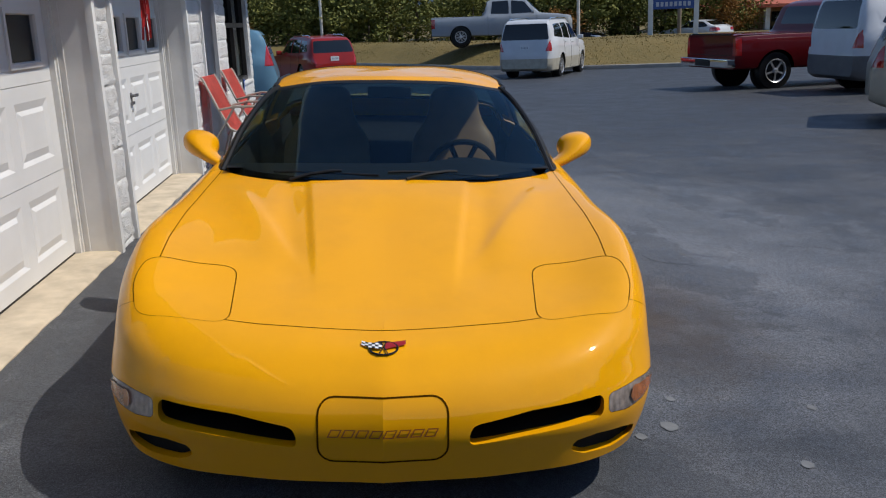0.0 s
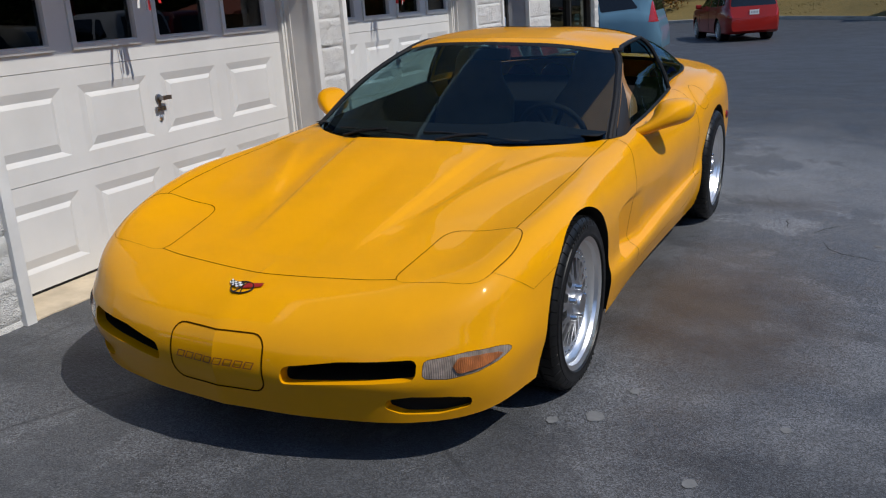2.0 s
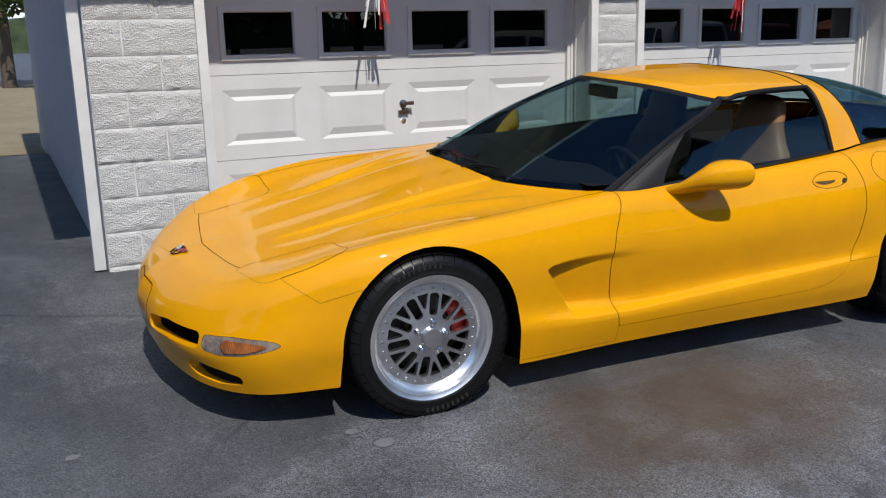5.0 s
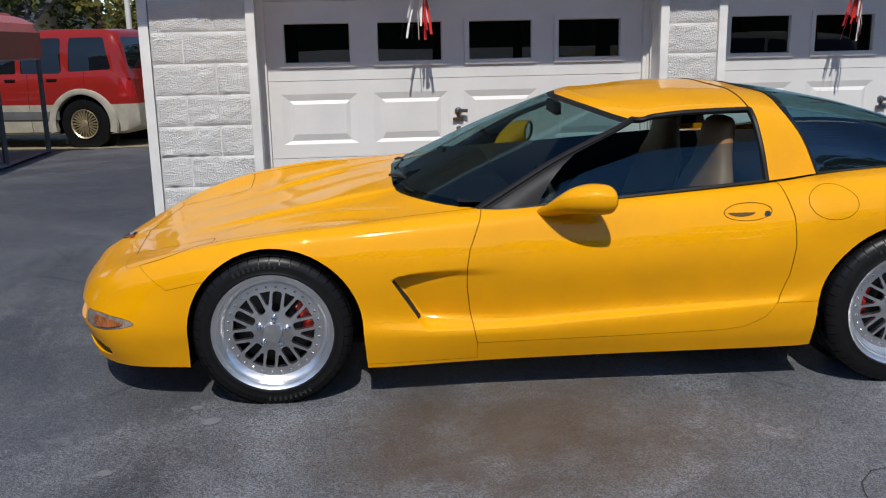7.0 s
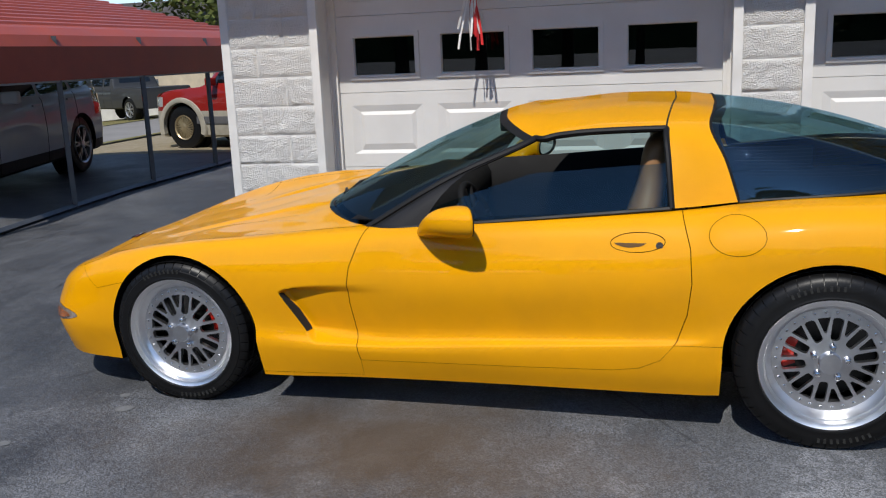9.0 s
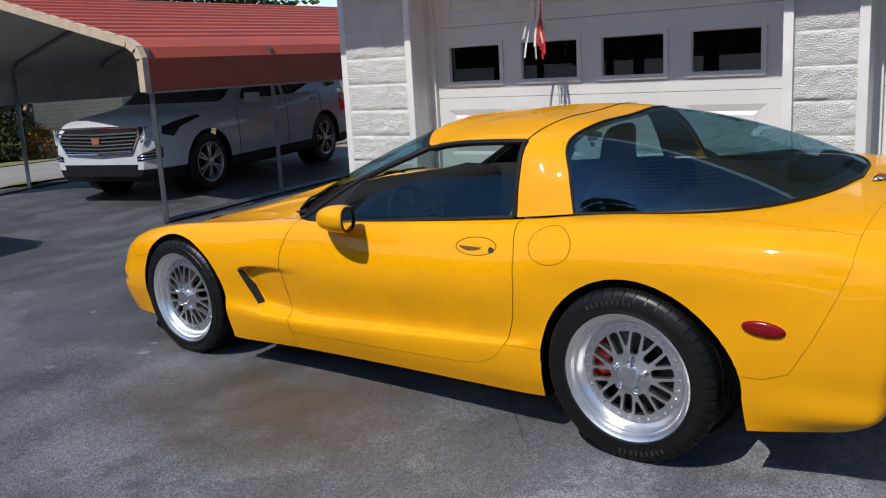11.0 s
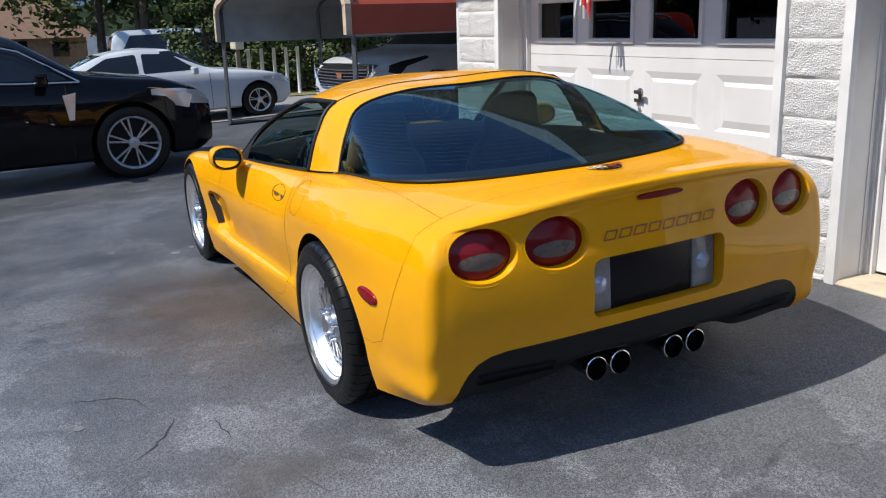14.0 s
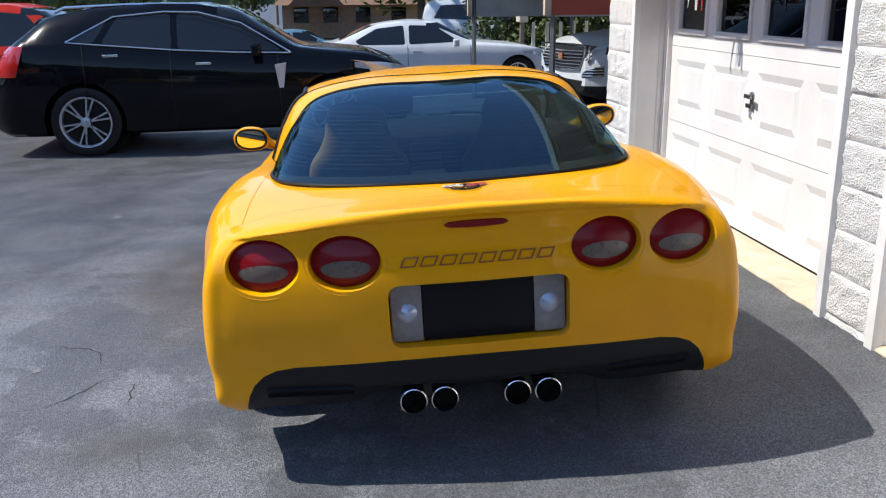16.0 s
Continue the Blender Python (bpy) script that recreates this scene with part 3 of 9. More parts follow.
panel("hood", ["hood"], YELLOW, "long yellow hood with twin creases", join=True)
panel("front_bumper", ["front_bumper"], YELLOW, join=True)
panel("rear_bumper", ["rear_bumper"], YELLOW, join=True)
panel("rear_deck", ["rear_deck"], YELLOW, join=True)
panel("rear_valance", ["rear_valance"], BLACK_TRIM, "black plastic lower rear valance", join=True)
panel("nose_panel", ["nose_panel"], YELLOW, "yellow plate cover with embossed lettering", join=True, angle=4.5)
for flip in (False, True):
    for n in ("front_fender", "headlight_cover", "door", "rocker_panel", "rear_fender"):
        panel(n, [n], YELLOW, "", mirror=flip)
    panel("side_vent", ["vent_duct"], DARK, "dark side vent opening", mirror=flip)
    panel("signal_lamp", ["signal_lamp"], SIGNAL_LENS, "clear and amber front signal lens", mirror=flip)
panel("fuel_door", ["fuel_door"], YELLOW)
panel("rear_fender_patch", ["fuel_door"], YELLOW, mirror=True)


def ribbon(pairs, width, lift, both=True):
    """Thin dark strips on the seams between panels."""
    out = bmesh.new()
    for side in ((1, -1) if both else (1,)):
        for a, b in pairs:
            pa, pb = a.co, b.co
            d = pb - pa
            if d.length < 1e-5:
                continue
            d.normalize()
            pts = []
            for p, n, e in ((pa, a.normal, -1), (pb, b.normal, 1)):
                t = n.cross(d).normalized() * width / 2
                c = p + n * lift + d * e * width * 0.2
                pts.append((c + t, c - t))
            q = [pts[0][0], pts[1][0], pts[1][1], pts[0][1]]
            vs = [out.verts.new((v.x * side, v.y, v.z)) for v in q]
            out.faces.new(vs if side == -1 else vs[::-1])
    return out


seams = []
seam_ids = []
for e in bm.edges:
    if len(e.link_faces) == 2:
        i, j = (f[PID] for f in e.link_faces)
        if i != j and ID["hole"] not in (i, j) and ID["vent_duct"] not in (i, j) and ID["rear_valance"] not in (i, j):
            if ID["fuel_door"] in (i, j):
                continue
            if {i, j} == {ID["front_fender"], ID["rear_fender"]}:
                continue
            seams.append(tuple(e.verts))
            seam_ids.append({i, j})
FINE = {ID["front_bumper"], ID["rear_bumper"], ID["rear_deck"], ID["rocker_panel"]}
fine_seams = [s_ for s_, e_ in zip(seams, seam_ids) if e_ & FINE and ID["hood"] not in e_]
main_seams = [s_ for s_, e_ in zip(seams, seam_ids) if not (e_ & FINE and ID["hood"] not in e_)]
tagged(part("panel_gap", ribbon(main_seams, 0.0034, 0.0006), GAP, sports_car, "dark seams between the panels"), kind="stuff")
tagged(part("panel_gap", ribbon(fine_seams, 0.0012, 0.0006), GAP, sports_car, "fine seams round the bumpers"), kind="stuff")
tagged(part("panel_gap", ribbon([tuple(e.verts) for e in bm.edges if len(e.link_faces) == 2 and [f[PID] for f in e.link_faces].count(ID["nose_panel"]) == 1], 0.0055, 0.0012), GAP, sports_car, "deep groove round the nose panel"), kind="stuff")
tagged(part("panel_gap", ribbon([tuple(e.verts) for e in bm.edges if len(e.link_faces) == 2 and [f[PID] for f in e.link_faces].count(ID["fuel_door"]) == 1], 0.0022, 0.0006, False), GAP, sports_car), kind="stuff")


def well(poly_test, depth_vec, material, name, label="", side=1, lip=0.0):
    """Walls that run inwards from the rim of an opening, with a floor."""
    rim = [e for e in bm.edges if len(e.link_faces) == 2 and sorted(f[PID] == ID["hole"] for f in e.link_faces) == [False, True] and poly_test(e)]
    out = bmesh.new()
    made = {}
    for e in rim:
        for v in e.verts:
            if v.index not in made:
                p = Vector((v.co.x * side, v.co.y, v.co.z))
                d = Vector((depth_vec[0] * side, depth_vec[1], depth_vec[2]))
                made[v.index] = (out.verts.new(p), out.verts.new(p + d))
        a, b = (made[v.index] for v in e.verts)
        out.faces.new((a[0], b[0], b[1], a[1]))
    return out


def mid(e):
    return (e.verts[0].co + e.verts[1].co) / 2


def inside(poly, ax, grow=0.012):
    lo = [min(p[k] for p in poly) - grow for k in (0, 1)]
    hi = [max(p[k] for p in poly) + grow for k in (0, 1)]
    return lambda c: lo[0] <= c[ax[0]] <= hi[0] and lo[1] <= c[ax[1]] <= hi[1]


def plate_poly(bm2, poly, axis, at, m=None):
    vs = []
    for p in poly:
        q = {"y": (p[0], at, p[1]), "x": (at, p[0], p[1]), "z": (p[0], p[1], at)}[axis]
        vs.append(bm2.verts.new(q))
    f = bm2.faces.new(vs)
    return f


for side in (1, -1):
    t = inside(DUCT, FRONT)
    b2 = well(lambda e: mid(e).y < -0.5 and t(mid(e)), (0, .042, -.001), YELLOW, "", side=side)
    part("grille_slot", b2, YELLOW, sports_car)
    # deeper walls coloured black to stand for the shade in the yellow slot
    b2 = well(lambda e: mid(e).y < -0.5 and t(mid(e)), (0, .12, .006), YELLOW, "", side=side)
    for v in b2.verts:
        v.co.y += .041
    part("grille_duct", b2, BLACK_TRIM, sports_car, "inner slot walls blackened for the shade inside")
    # flat black sheet closing the slot where it is only dark inside
    b2 = bmesh.new()
    vs = [b2.verts.new(((.44 + (x - .44) * 1.12) * side, -.80 + .30 * max(0, x - .30) ** 1.2 + .002, .338 + (z - .335) * 1.3)) for x, z in DUCT]
    b2.faces.new(vs)
    bmesh.ops.triangulate(b2, faces=b2.faces)
    part("grille_mesh", b2, DARK, sports_car)
    t2 = inside(LOWER, FRONT)
    part("lower_slot", well(lambda e: mid(e).y < -0.3 and t2(mid(e)), (0, .035, 0), YELLOW, "", side=side), YELLOW, sports_car)
    b2 = bmesh.new()
    vs = [b2.verts.new(((.67 + (x - .67) * 1.15) * side, -.765 + 0.72 * (x - .57) - .035, .228 + (z - .228) * 1.4)) for x, z in LOWER]
    b2.faces.new(vs)
    part("lower_slot_backing", b2, DARK, sports_car)
    for wheel_y in (0, WHEELBASE):
        t3 = lambda e, wy=wheel_y: mid(e).x > .6 and abs(mid(e).y - wy) < .42 and mid(e).z > 0.17 and mid(e).z < .8
        part("wheel_arch", well(t3, (-.24, 0, -.045), DARK, "", side=side), BLACK_TRIM, sports_car, "dark wheel arch liner")
        b2 = bmesh.new()
        prism(b2, circle(wheel_y, .30, .34, 40), .63 * side, .64 * side, "x")
        part("arch_backing", b2, DARK, sports_car)

# ---------------------------------------------------------------- cabin, glass, roof
CAB_S = np.unique(np.concatenate([np.linspace(0, 10, 81), [1.93, 2.12, 4.93, 5.92]]))
cab_pts, cab_v = surface(CABIN, CAB_S, 8)
V_RAIL = 16


def cabin_piece(s0, s1, v0, v1, mirror=False, join=False, offset=0.0):
    out = bmesh.new()
    rows = [cab_pts[i] for i, s in enumerate(CAB_S) if s0 - 1e-9 <= s <= s1 + 1e-9]
    for side in ((1, -1) if join else ((-1,) if mirror else (1,))):
        grid_mesh(out, [[(p[0] * side, p[1], p[2]) for p in r[v0:v1 + 1]] for r in rows], flip=side == 1)
    bmesh.ops.remove_doubles(out, verts=out.verts, dist=1e-4)
    bmesh.ops.recalc_face_normals(out, faces=out.faces)
    return out


def glazing(ob):
    """Turns the pane's faces outwards and lets daylight through it."""
    me = ob.data
    if sum((p.normal.dot(p.center - Vector((0, 1.9, 0.6))) for p in me.polygons)) < 0:
        me.flip_normals()
    ob.visible_shadow = False
    return ob


glazing(part("windshield", cabin_piece(0, 1.93, 0, V_RAIL - 1, join=True), CAR_GLASS, sports_car, "raked clear windshield", 60))
def cowl_strip():
    """A shallow trough between the hood's rear edge and the glass."""
    out = bmesh.new()
    rows = [cab_pts[i] for i, s in enumerate(CAB_S) if s <= 1.93]
    for side in (1, -1):
        grid_mesh(out, [[(r[0][0] * side * 1.02, r[0][1] - .022, r[0][2] - .050), (r[0][0] * side * 1.004, r[0][1] + .004, r[0][2] - .048), (r[0][0] * side, r[0][1] + .024, r[0][2] - .040), (r[0][0] * side * .995, r[0][1] + .034, r[0][2] - .012)] for r in rows])
    bmesh.ops.remove_doubles(out, verts=out.verts, dist=1e-4)
    return out


part("cowl", cowl_strip(), DARK, sports_car, "black cowl strip under the windshield", 60)
part("windshield_header", cabin_piece(0, 1.93, V_RAIL - 1, V_RAIL, join=True), BLACK_TRIM, sports_car, "", 60)
part("roof_panel", cabin_piece(0, 4.93, V_RAIL, 32, join=True), YELLOW, sports_car, "yellow removable roof panel", 60)
part("roof_hoop", cabin_piece(4.93, 5.92, 0, 32, join=True), YELLOW, sports_car, "yellow roof hoop behind the doors", 60)
hoop_edge = cab_pts[int(np.argmin(abs(CAB_S - 5.92)))]
HATCH_BASE = np.array([cab_pts[i][0] for i, s in enumerate(CAB_S) if s >= 5.92 - 1e-9])


def along(pts, f):
    """The point at the fraction f of a polyline's length."""
    d = np.concatenate([[0], np.cumsum(np.linalg.norm(np.diff(pts, axis=0), axis=1))])
    return np.array([np.interp(f * d[-1], d, pts[:, k]) for k in range(3)])


def hatch_point(v, u):
    """The hatch glass: from the hoop's edge (u = 0) back to the deck line (u = 1), with a slight crown."""
    a, c = along(hoop_edge, v ** 0.9), along(HATCH_BASE, v)
    p = a * (1 - u) + c * u
    span = np.linalg.norm(c - a)
    bulge = 0.045 * span * 4 * u * (1 - u)
    out = np.array([0.35 * p[0], 0.10, 0.9])
    return p + out / np.linalg.norm(out) * bulge


def hatch_mesh():
    out = bmesh.new()
    for side in (1, -1):
        grid_mesh(out, [[(q[0] * side, q[1], q[2]) for q in (hatch_point(v, u) for u in np.linspace(0, 1, 25))] for v in np.linspace(0.0, 1, 33)], flip=side == 1)
    bmesh.ops.remove_doubles(out, verts=out.verts, dist=1e-4)
    bmesh.ops.recalc_face_normals(out, faces=out.faces)
    return out


glazing(part("hatch_glass", hatch_mesh(), HATCH_GLASS, sports_car, "large dark curved rear hatch glass", 60))
for name, us, vs_ in (("lower_frit", np.linspace(.94, 1, 4), np.linspace(0, 1, 33)), ("side_frit", np.linspace(.0, .94, 21), np.linspace(0, .055, 4)), ("upper_frit", np.linspace(0, .05, 3), np.linspace(.055, 1, 31))):
    for side in (1, -1):
        b = bmesh.new()
        grid_mesh(b, [[(q[0] * side * .996, q[1], q[2] - .005) for q in (hatch_point(v, u) for u in us)] for v in vs_], flip=side == 1)
        part(name, b, DARK, sports_car, "black printed border under the hatch glass", 60)
for flip in (False, True):
    part("windshield_pillar", cabin_piece(1.93, 2.12, 0, V_RAIL, mirror=flip), BLACK_TRIM, sports_car, "", 60)


def side_window(mirror):
    """A pane lowered part of the way, so that its top edge lies below the frame."""
    sgn = -1 if mirror else 1
    out = bmesh.new()
    rows = []
    for i, s in enumerate(CAB_S):
        if 2.12 <= s <= 4.93:
            top = 8.2 * min(1, max(.05, (s - 2.30) / 1.25)) ** .55 if not mirror else 15.0
            row = []
            for f in np.linspace(0, top, 9):
                j = min(int(f), 14)
                p = cab_pts[i][j] * (1 - f + j) + cab_pts[i][j + 1] * (f - j)
                row.append((p[0] * sgn, p[1], p[2]))
            rows.append(row)
    grid_mesh(out, rows, flip=not mirror)
    return out


b2 = bmesh.new()
for sg in (1, -1):
    tube(b2, [(p[0] * sg, p[1], p[2] + .0005) for p in cab_pts[int(np.argmin(abs(CAB_S - 4.93)))][V_RAIL:]], .0035, 5, cap=False)
part("roof_seam", b2, DARK, sports_car, "dark seam behind the roof panel")
b2 = bmesh.new()
for sg in (1, -1):
    tube(b2, [(p[0] * sg, p[1], p[2]) for p in (hatch_point(v, 1.0) for v in np.linspace(0, 1, 30))], .007, 6, cap=False)
    tube(b2, [(p[0] * sg, p[1], p[2]) for p in (hatch_point(v, 0.0) for v in np.linspace(0, 1, 30))], .006, 6, cap=False)
part("hatch_seal", b2, BLACK_TRIM, sports_car, "black rubber seal round the hatch glass")
for flip in (False, True):
    glazing(part("side_window", side_window(flip), CAR_GLASS, sports_car, "partly lowered side window" if not flip else "side window", 60))
    b2 = bmesh.new()
    sg = -1 if flip else 1
    edge = [cab_pts[i][V_RAIL] for i, s in enumerate(CAB_S) if 1.95 <= s <= 4.93]
    tube(b2, [(p[0] * sg, p[1], p[2]) for p in edge], 0.012, 8)
    edge = [cab_pts[int(np.argmin(abs(CAB_S - 4.93)))][j] for j in range(0, V_RAIL + 1)]
    tube(b2, [(p[0] * sg, p[1], p[2]) for p in edge], 0.012, 8)
    edge = [cab_pts[int(np.argmin(abs(CAB_S - 2.0)))][j] for j in range(0, V_RAIL + 1)]
    tube(b2, [(p[0] * sg, p[1], p[2]) for p in edge], 0.014, 8)
    edge = [cab_pts[i][0] for i, s in enumerate(CAB_S) if 1.9 <= s <= 4.93]
    tube(b2, [(p[0] * sg, p[1], p[2]) for p in edge], 0.009, 6)
    part("window_seal", b2, BLACK_TRIM, sports_car, "black rubber window seal")


def quarter_trim(mirror):
    """The black triangle between the windshield pillar and the door glass."""
    sg = -1 if mirror else 1
    out = bmesh.new()
    idx = [i for i, s in enumerate(CAB_S) if 2.12 <= s <= 2.78]
    n = len(idx)
    rows = []
    for k, i in enumerate(idx):
        top = max(0.02, 11 * (1 - k / (n - 1)))
        row = []
        for f in np.linspace(0, top, 8):
            j = int(f)
            p = cab_pts[i][j] * (1 - f + j) + cab_pts[i][j + 1] * (f - j)
            row.append((p[0] * sg + 0.003 * sg, p[1], p[2]))
        rows.append(row)
    grid_mesh(out, rows, flip=not mirror)
    bmesh.ops.remove_doubles(out, verts=out.verts, dist=1e-4)
    return out


for flip in (False, True):
    part("quarter_trim", quarter_trim(flip), worn("grey_plastic", (0.014, 0.014, 0.016), 0.5, spec=0.25), sports_car, "dark grey triangular trim", 60)

# ---------------------------------------------------------------- lamps, mirrors and small parts of the car
flank_pts = np.array([v.co[:] for v in bm.verts])


def skin(x=None, y=None, z=None, where=None):
    """The missing coordinate of the body surface near the two that are given."""
    pts = flank_pts if where is None else flank_pts[where(flank_pts)]
    if x is None:
        d = (pts[:, 1] - y) ** 2 + (pts[:, 2] - z) ** 2
        k = 0
    elif y is None:
        d = (pts[:, 0] - x) ** 2 + (pts[:, 2] - z) ** 2
        k = 1
    else:
        d = (pts[:, 0] - x) ** 2 + (pts[:, 1] - y) ** 2
        k = 2
    i = np.argsort(d)[:4]
    w = 1 / (d[i] + 1e-6)
    return float((pts[i, k] * w).sum() / w.sum())


TAIL = lambda p: p[:, 1] > 3.2
HEAD = lambda p: p[:, 1] < -0.3
FLK = lambda p: p[:, 0] > 0.7
DECK_TAIL = lambda p: (p[:, 1] > 3.0) & (p[:, 2] > 0.85)
DECK_NOSE = lambda p: (p[:, 1] < -0.5) & (p[:, 2] > 0.42)

WELL_DARK = mat("lamp_seal", (0.02, 0.01, 0.01), 0.6)
for side in (1, -1):
    for lx, lz in LAMPS:
        y0 = skin(lx, None, lz, TAIL)
        sx = (skin(lx + .08, None, lz, TAIL) - skin(lx - .08, None, lz, TAIL)) / .16
        sz = (skin(lx, None, lz + .06, TAIL) - skin(lx, None, lz - .06, TAIL)) / .12
        at = lambda x, z, d=0.0: Vector((x * side, y0 + sx * (x - lx) + sz * (z - lz) + d, z))
        b = bmesh.new()
        rows = []
        for k in range(40):
            a = 2 * math.pi * k / 40
            rows.append([at(lx + .116 * c * math.cos(a), lz + .088 * c * math.sin(a), d) for c, d in ((.965, -.018), (.93, -.040))])
            ex, ez = lx + .128 * math.cos(a), lz + .100 * math.sin(a)
            mx, mz = lx + .117 * math.cos(a), lz + .089 * math.sin(a)
            rows[-1][:0] = [Vector((ex * side, skin(ex, None, ez, TAIL) + .0005, ez)), Vector((mx * side, skin(mx, None, mz, TAIL) - .003, mz))]
        grid_mesh(b, rows, close_u=True)
        bezel = part("taillight", b, YELLOW, sports_car, "round red taillight set in a yellow bezel", 60)
        b = bmesh.new()
        rows = []
        for k in range(40):
            a = 2 * math.pi * k / 40
            rows.append([at(lx + .108 * c * math.cos(a), lz + .082 * c * math.sin(a), -.034 + .020 * (1 - c * c)) for c in (1.0, .97, .85, .65, .4, .2, 0.02)])
        grid_mesh(b, rows, close_u=True)
        part("lens", b, RED_LENS, bezel, "glossy red lens", 60)
        b = bmesh.new()
        rows = []
        cx, cz = lx, lz - .022
        for k in range(32):
            a = 2 * math.pi * k / 32
            row = []
            for c in (1.0, .9, .6, .3, .02):
                px, pz = cx + .078 * c * math.cos(a), cz + .028 * c * math.sin(a)
                rr = min(1, ((px - lx) / .108) ** 2 + ((pz - lz) / .082) ** 2)
                row.append(at(px, pz, -.034 + .020 * (1 - rr) + .0022 + .001 * (1 - c)))
            rows.append(row)
        grid_mesh(b, rows, close_u=True)
        part("reverse_lens", b, CLEAR_LENS, bezel, "ribbed clear lens in the lower half", 60)

# plate recess
y_pl = skin(0, None, .58, TAIL)
t_pl = inside(PLATE, FRONT, .015)
b = bmesh.new()
for side in (1, -1):
    w2 = well(lambda e: mid(e).y > 3.2 and t_pl(mid(e)) and mid(e).z < .7, (0, -.09, 0), YELLOW, "", side=side)
    me = mesh_of("tmp", w2)
    b.from_mesh(me)
    bpy.data.meshes.remove(me)
part("plate_recess", b, YELLOW, sports_car)
plate_back = part("plate_panel", box((-.178, y_pl - .092, .480), (.178, y_pl - .066, .688), .004), mat("gloss_black_panel", (.008, .008, .011), .25, 0, 0, .2), sports_car, "blank glossy black plate panel")
for side in (1, -1):
    lo, hi = sorted((side * .180, side * .282))
    lamp = part("plate_lamp", box((lo, y_pl - .092, .482), (hi, y_pl - .058, .686), .010, 3), worn("frosted_lens", (.20, .195, .20), .15, 0, .8, scale=40), sports_car, "clear backup lamp")
    b = bmesh.new()
    lathe(b, [(0, .034), (.004, .030), (.012, .016), (.015, .001)], 24, "y", Matrix.Translation((side * .230, y_pl - .059, .580)))
    part("bulb", b, worn("bluish_bulb", (.40, .46, .60), .1, .3, 1.0), lamp, "bluish bulb behind the lens", 60)

# high brake lamp under the spoiler lip
b = bmesh.new()
rows = []
for i in range(15):
    x = -.098 + .196 * i / 14
    e = math.sqrt(max(0.0, 1 - (x / .0981) ** 2)) ** .5
    y = skin(abs(x), None, .870, TAIL)
    rows.append([(x, y - .004, .870 - .012 * e), (x, y + .008, .870 - .010 * e), (x, y + .010, .870 + .009 * e), (x, y - .002, .870 + .012 * e)])
grid_mesh(b, rows)
part("brake_lamp", b, RED_LENS, sports_car, "slim red high brake lamp", 60)

# exhaust tips
SOOT_STEEL = worn("dark_steel", (.05, .05, .05), .5, .8)
for x in (.226, .122, -.122, -.226):
    b = bmesh.new()
    m = Matrix.Translation((x, 3.252, .256))
    lathe(b, [(.246, .0436), (.262, .0455), (.268, .0455), (.270, .042), (.255, .039), (.10, .034)], 32, "y", m)
    tip = part("exhaust_tip", b, CHROME, sports_car, "round chrome exhaust tip", 60)
    b = bmesh.new()
    lathe(b, [(0, .035), (.20, .039), (.2465, .0438)], 32, "y", m)
    part("pipe", b, SOOT_STEEL, tip, "dark sooty pipe behind the bright rim", 60)
    b = bmesh.new()
    lathe(b, [(.14, .036), (.14, .0005)], 24, "y", m)
    part("bore", b, DARK, tip)
b = bmesh.new()
for side in (1, -1):
    tube(b, [(side * .174, 2.9, .256), (side * .174, 3.34, .256)], .07, 16)
part("muffler", b, SOOT_STEEL, sports_car, "dark muffler under the tail")
# louvres in the valance
for side in (1, -1):
    for z in (.318, .345):
        b = bmesh.new()
        rows = []
        for i in range(9):
            x = .42 + .28 * i / 8
            y = skin(x, None, z, TAIL)
            rows.append([(x * side, y - .003, z - .006), (x * side, y + .012, z - .003), (x * side, y - .003, z + .006)])
        grid_mesh(b, rows)
        part("valance_louvre", b, BLACK_TRIM, sports_car, "ribbed black louvre", 60)
part("underbody", box((-.62, -.62, .15), (.62, 3.0, .17)), DARK, sports_car, "dark underbody")
# side markers
MARK = {}
for side in (1, -1):
    for yy, zz, col, nm in ((3.143, .579, RED_LENS, "red oval side marker lamp"),):
        b = bmesh.new()
        rows = []
        for k in range(28):
            a = 2 * math.pi * k / 28
            row = []
            for c, d in ((1.0, -.002), (.96, .006), (.7, .010), (.35, .012), (.02, .0125)):
                y, z = yy + .072 * c * math.cos(a), zz + .027 * c * math.sin(a) - .10 * .072 * c * math.cos(a)
                row.append(((skin(None, y, z, FLK) + d) * side, y, z))
            rows.append(row)
        grid_mesh(b, rows, close_u=True)
        bmesh.ops.recalc_face_normals(b, faces=b.faces)
        part("side_marker", b, col, sports_car, nm, 60)
    # amber half of the front signal lamp, lying on the lens
    b = bmesh.new()
    rows = []
    for i in range(13):
        u = i / 12
        x = .748 + .104 * u
        row = []
        for j in range(7):
            z = .328 + .016 * u ** 1.5 + (.052 - .020 * u) * (.5 + (j / 6 - .5) * (min(1, u / .12) ** .5) * (min(1, (1.001 - u) / .3) ** .5))
            y = skin(x, None, z, HEAD)
            row.append((x * side + .004 * side, y - .004, z))
        rows.append(row)
    grid_mesh(b, rows, flip=side == 1)
    part("amber_reflector", b, AMBER, sports_car, "amber half of the signal lens", 60)

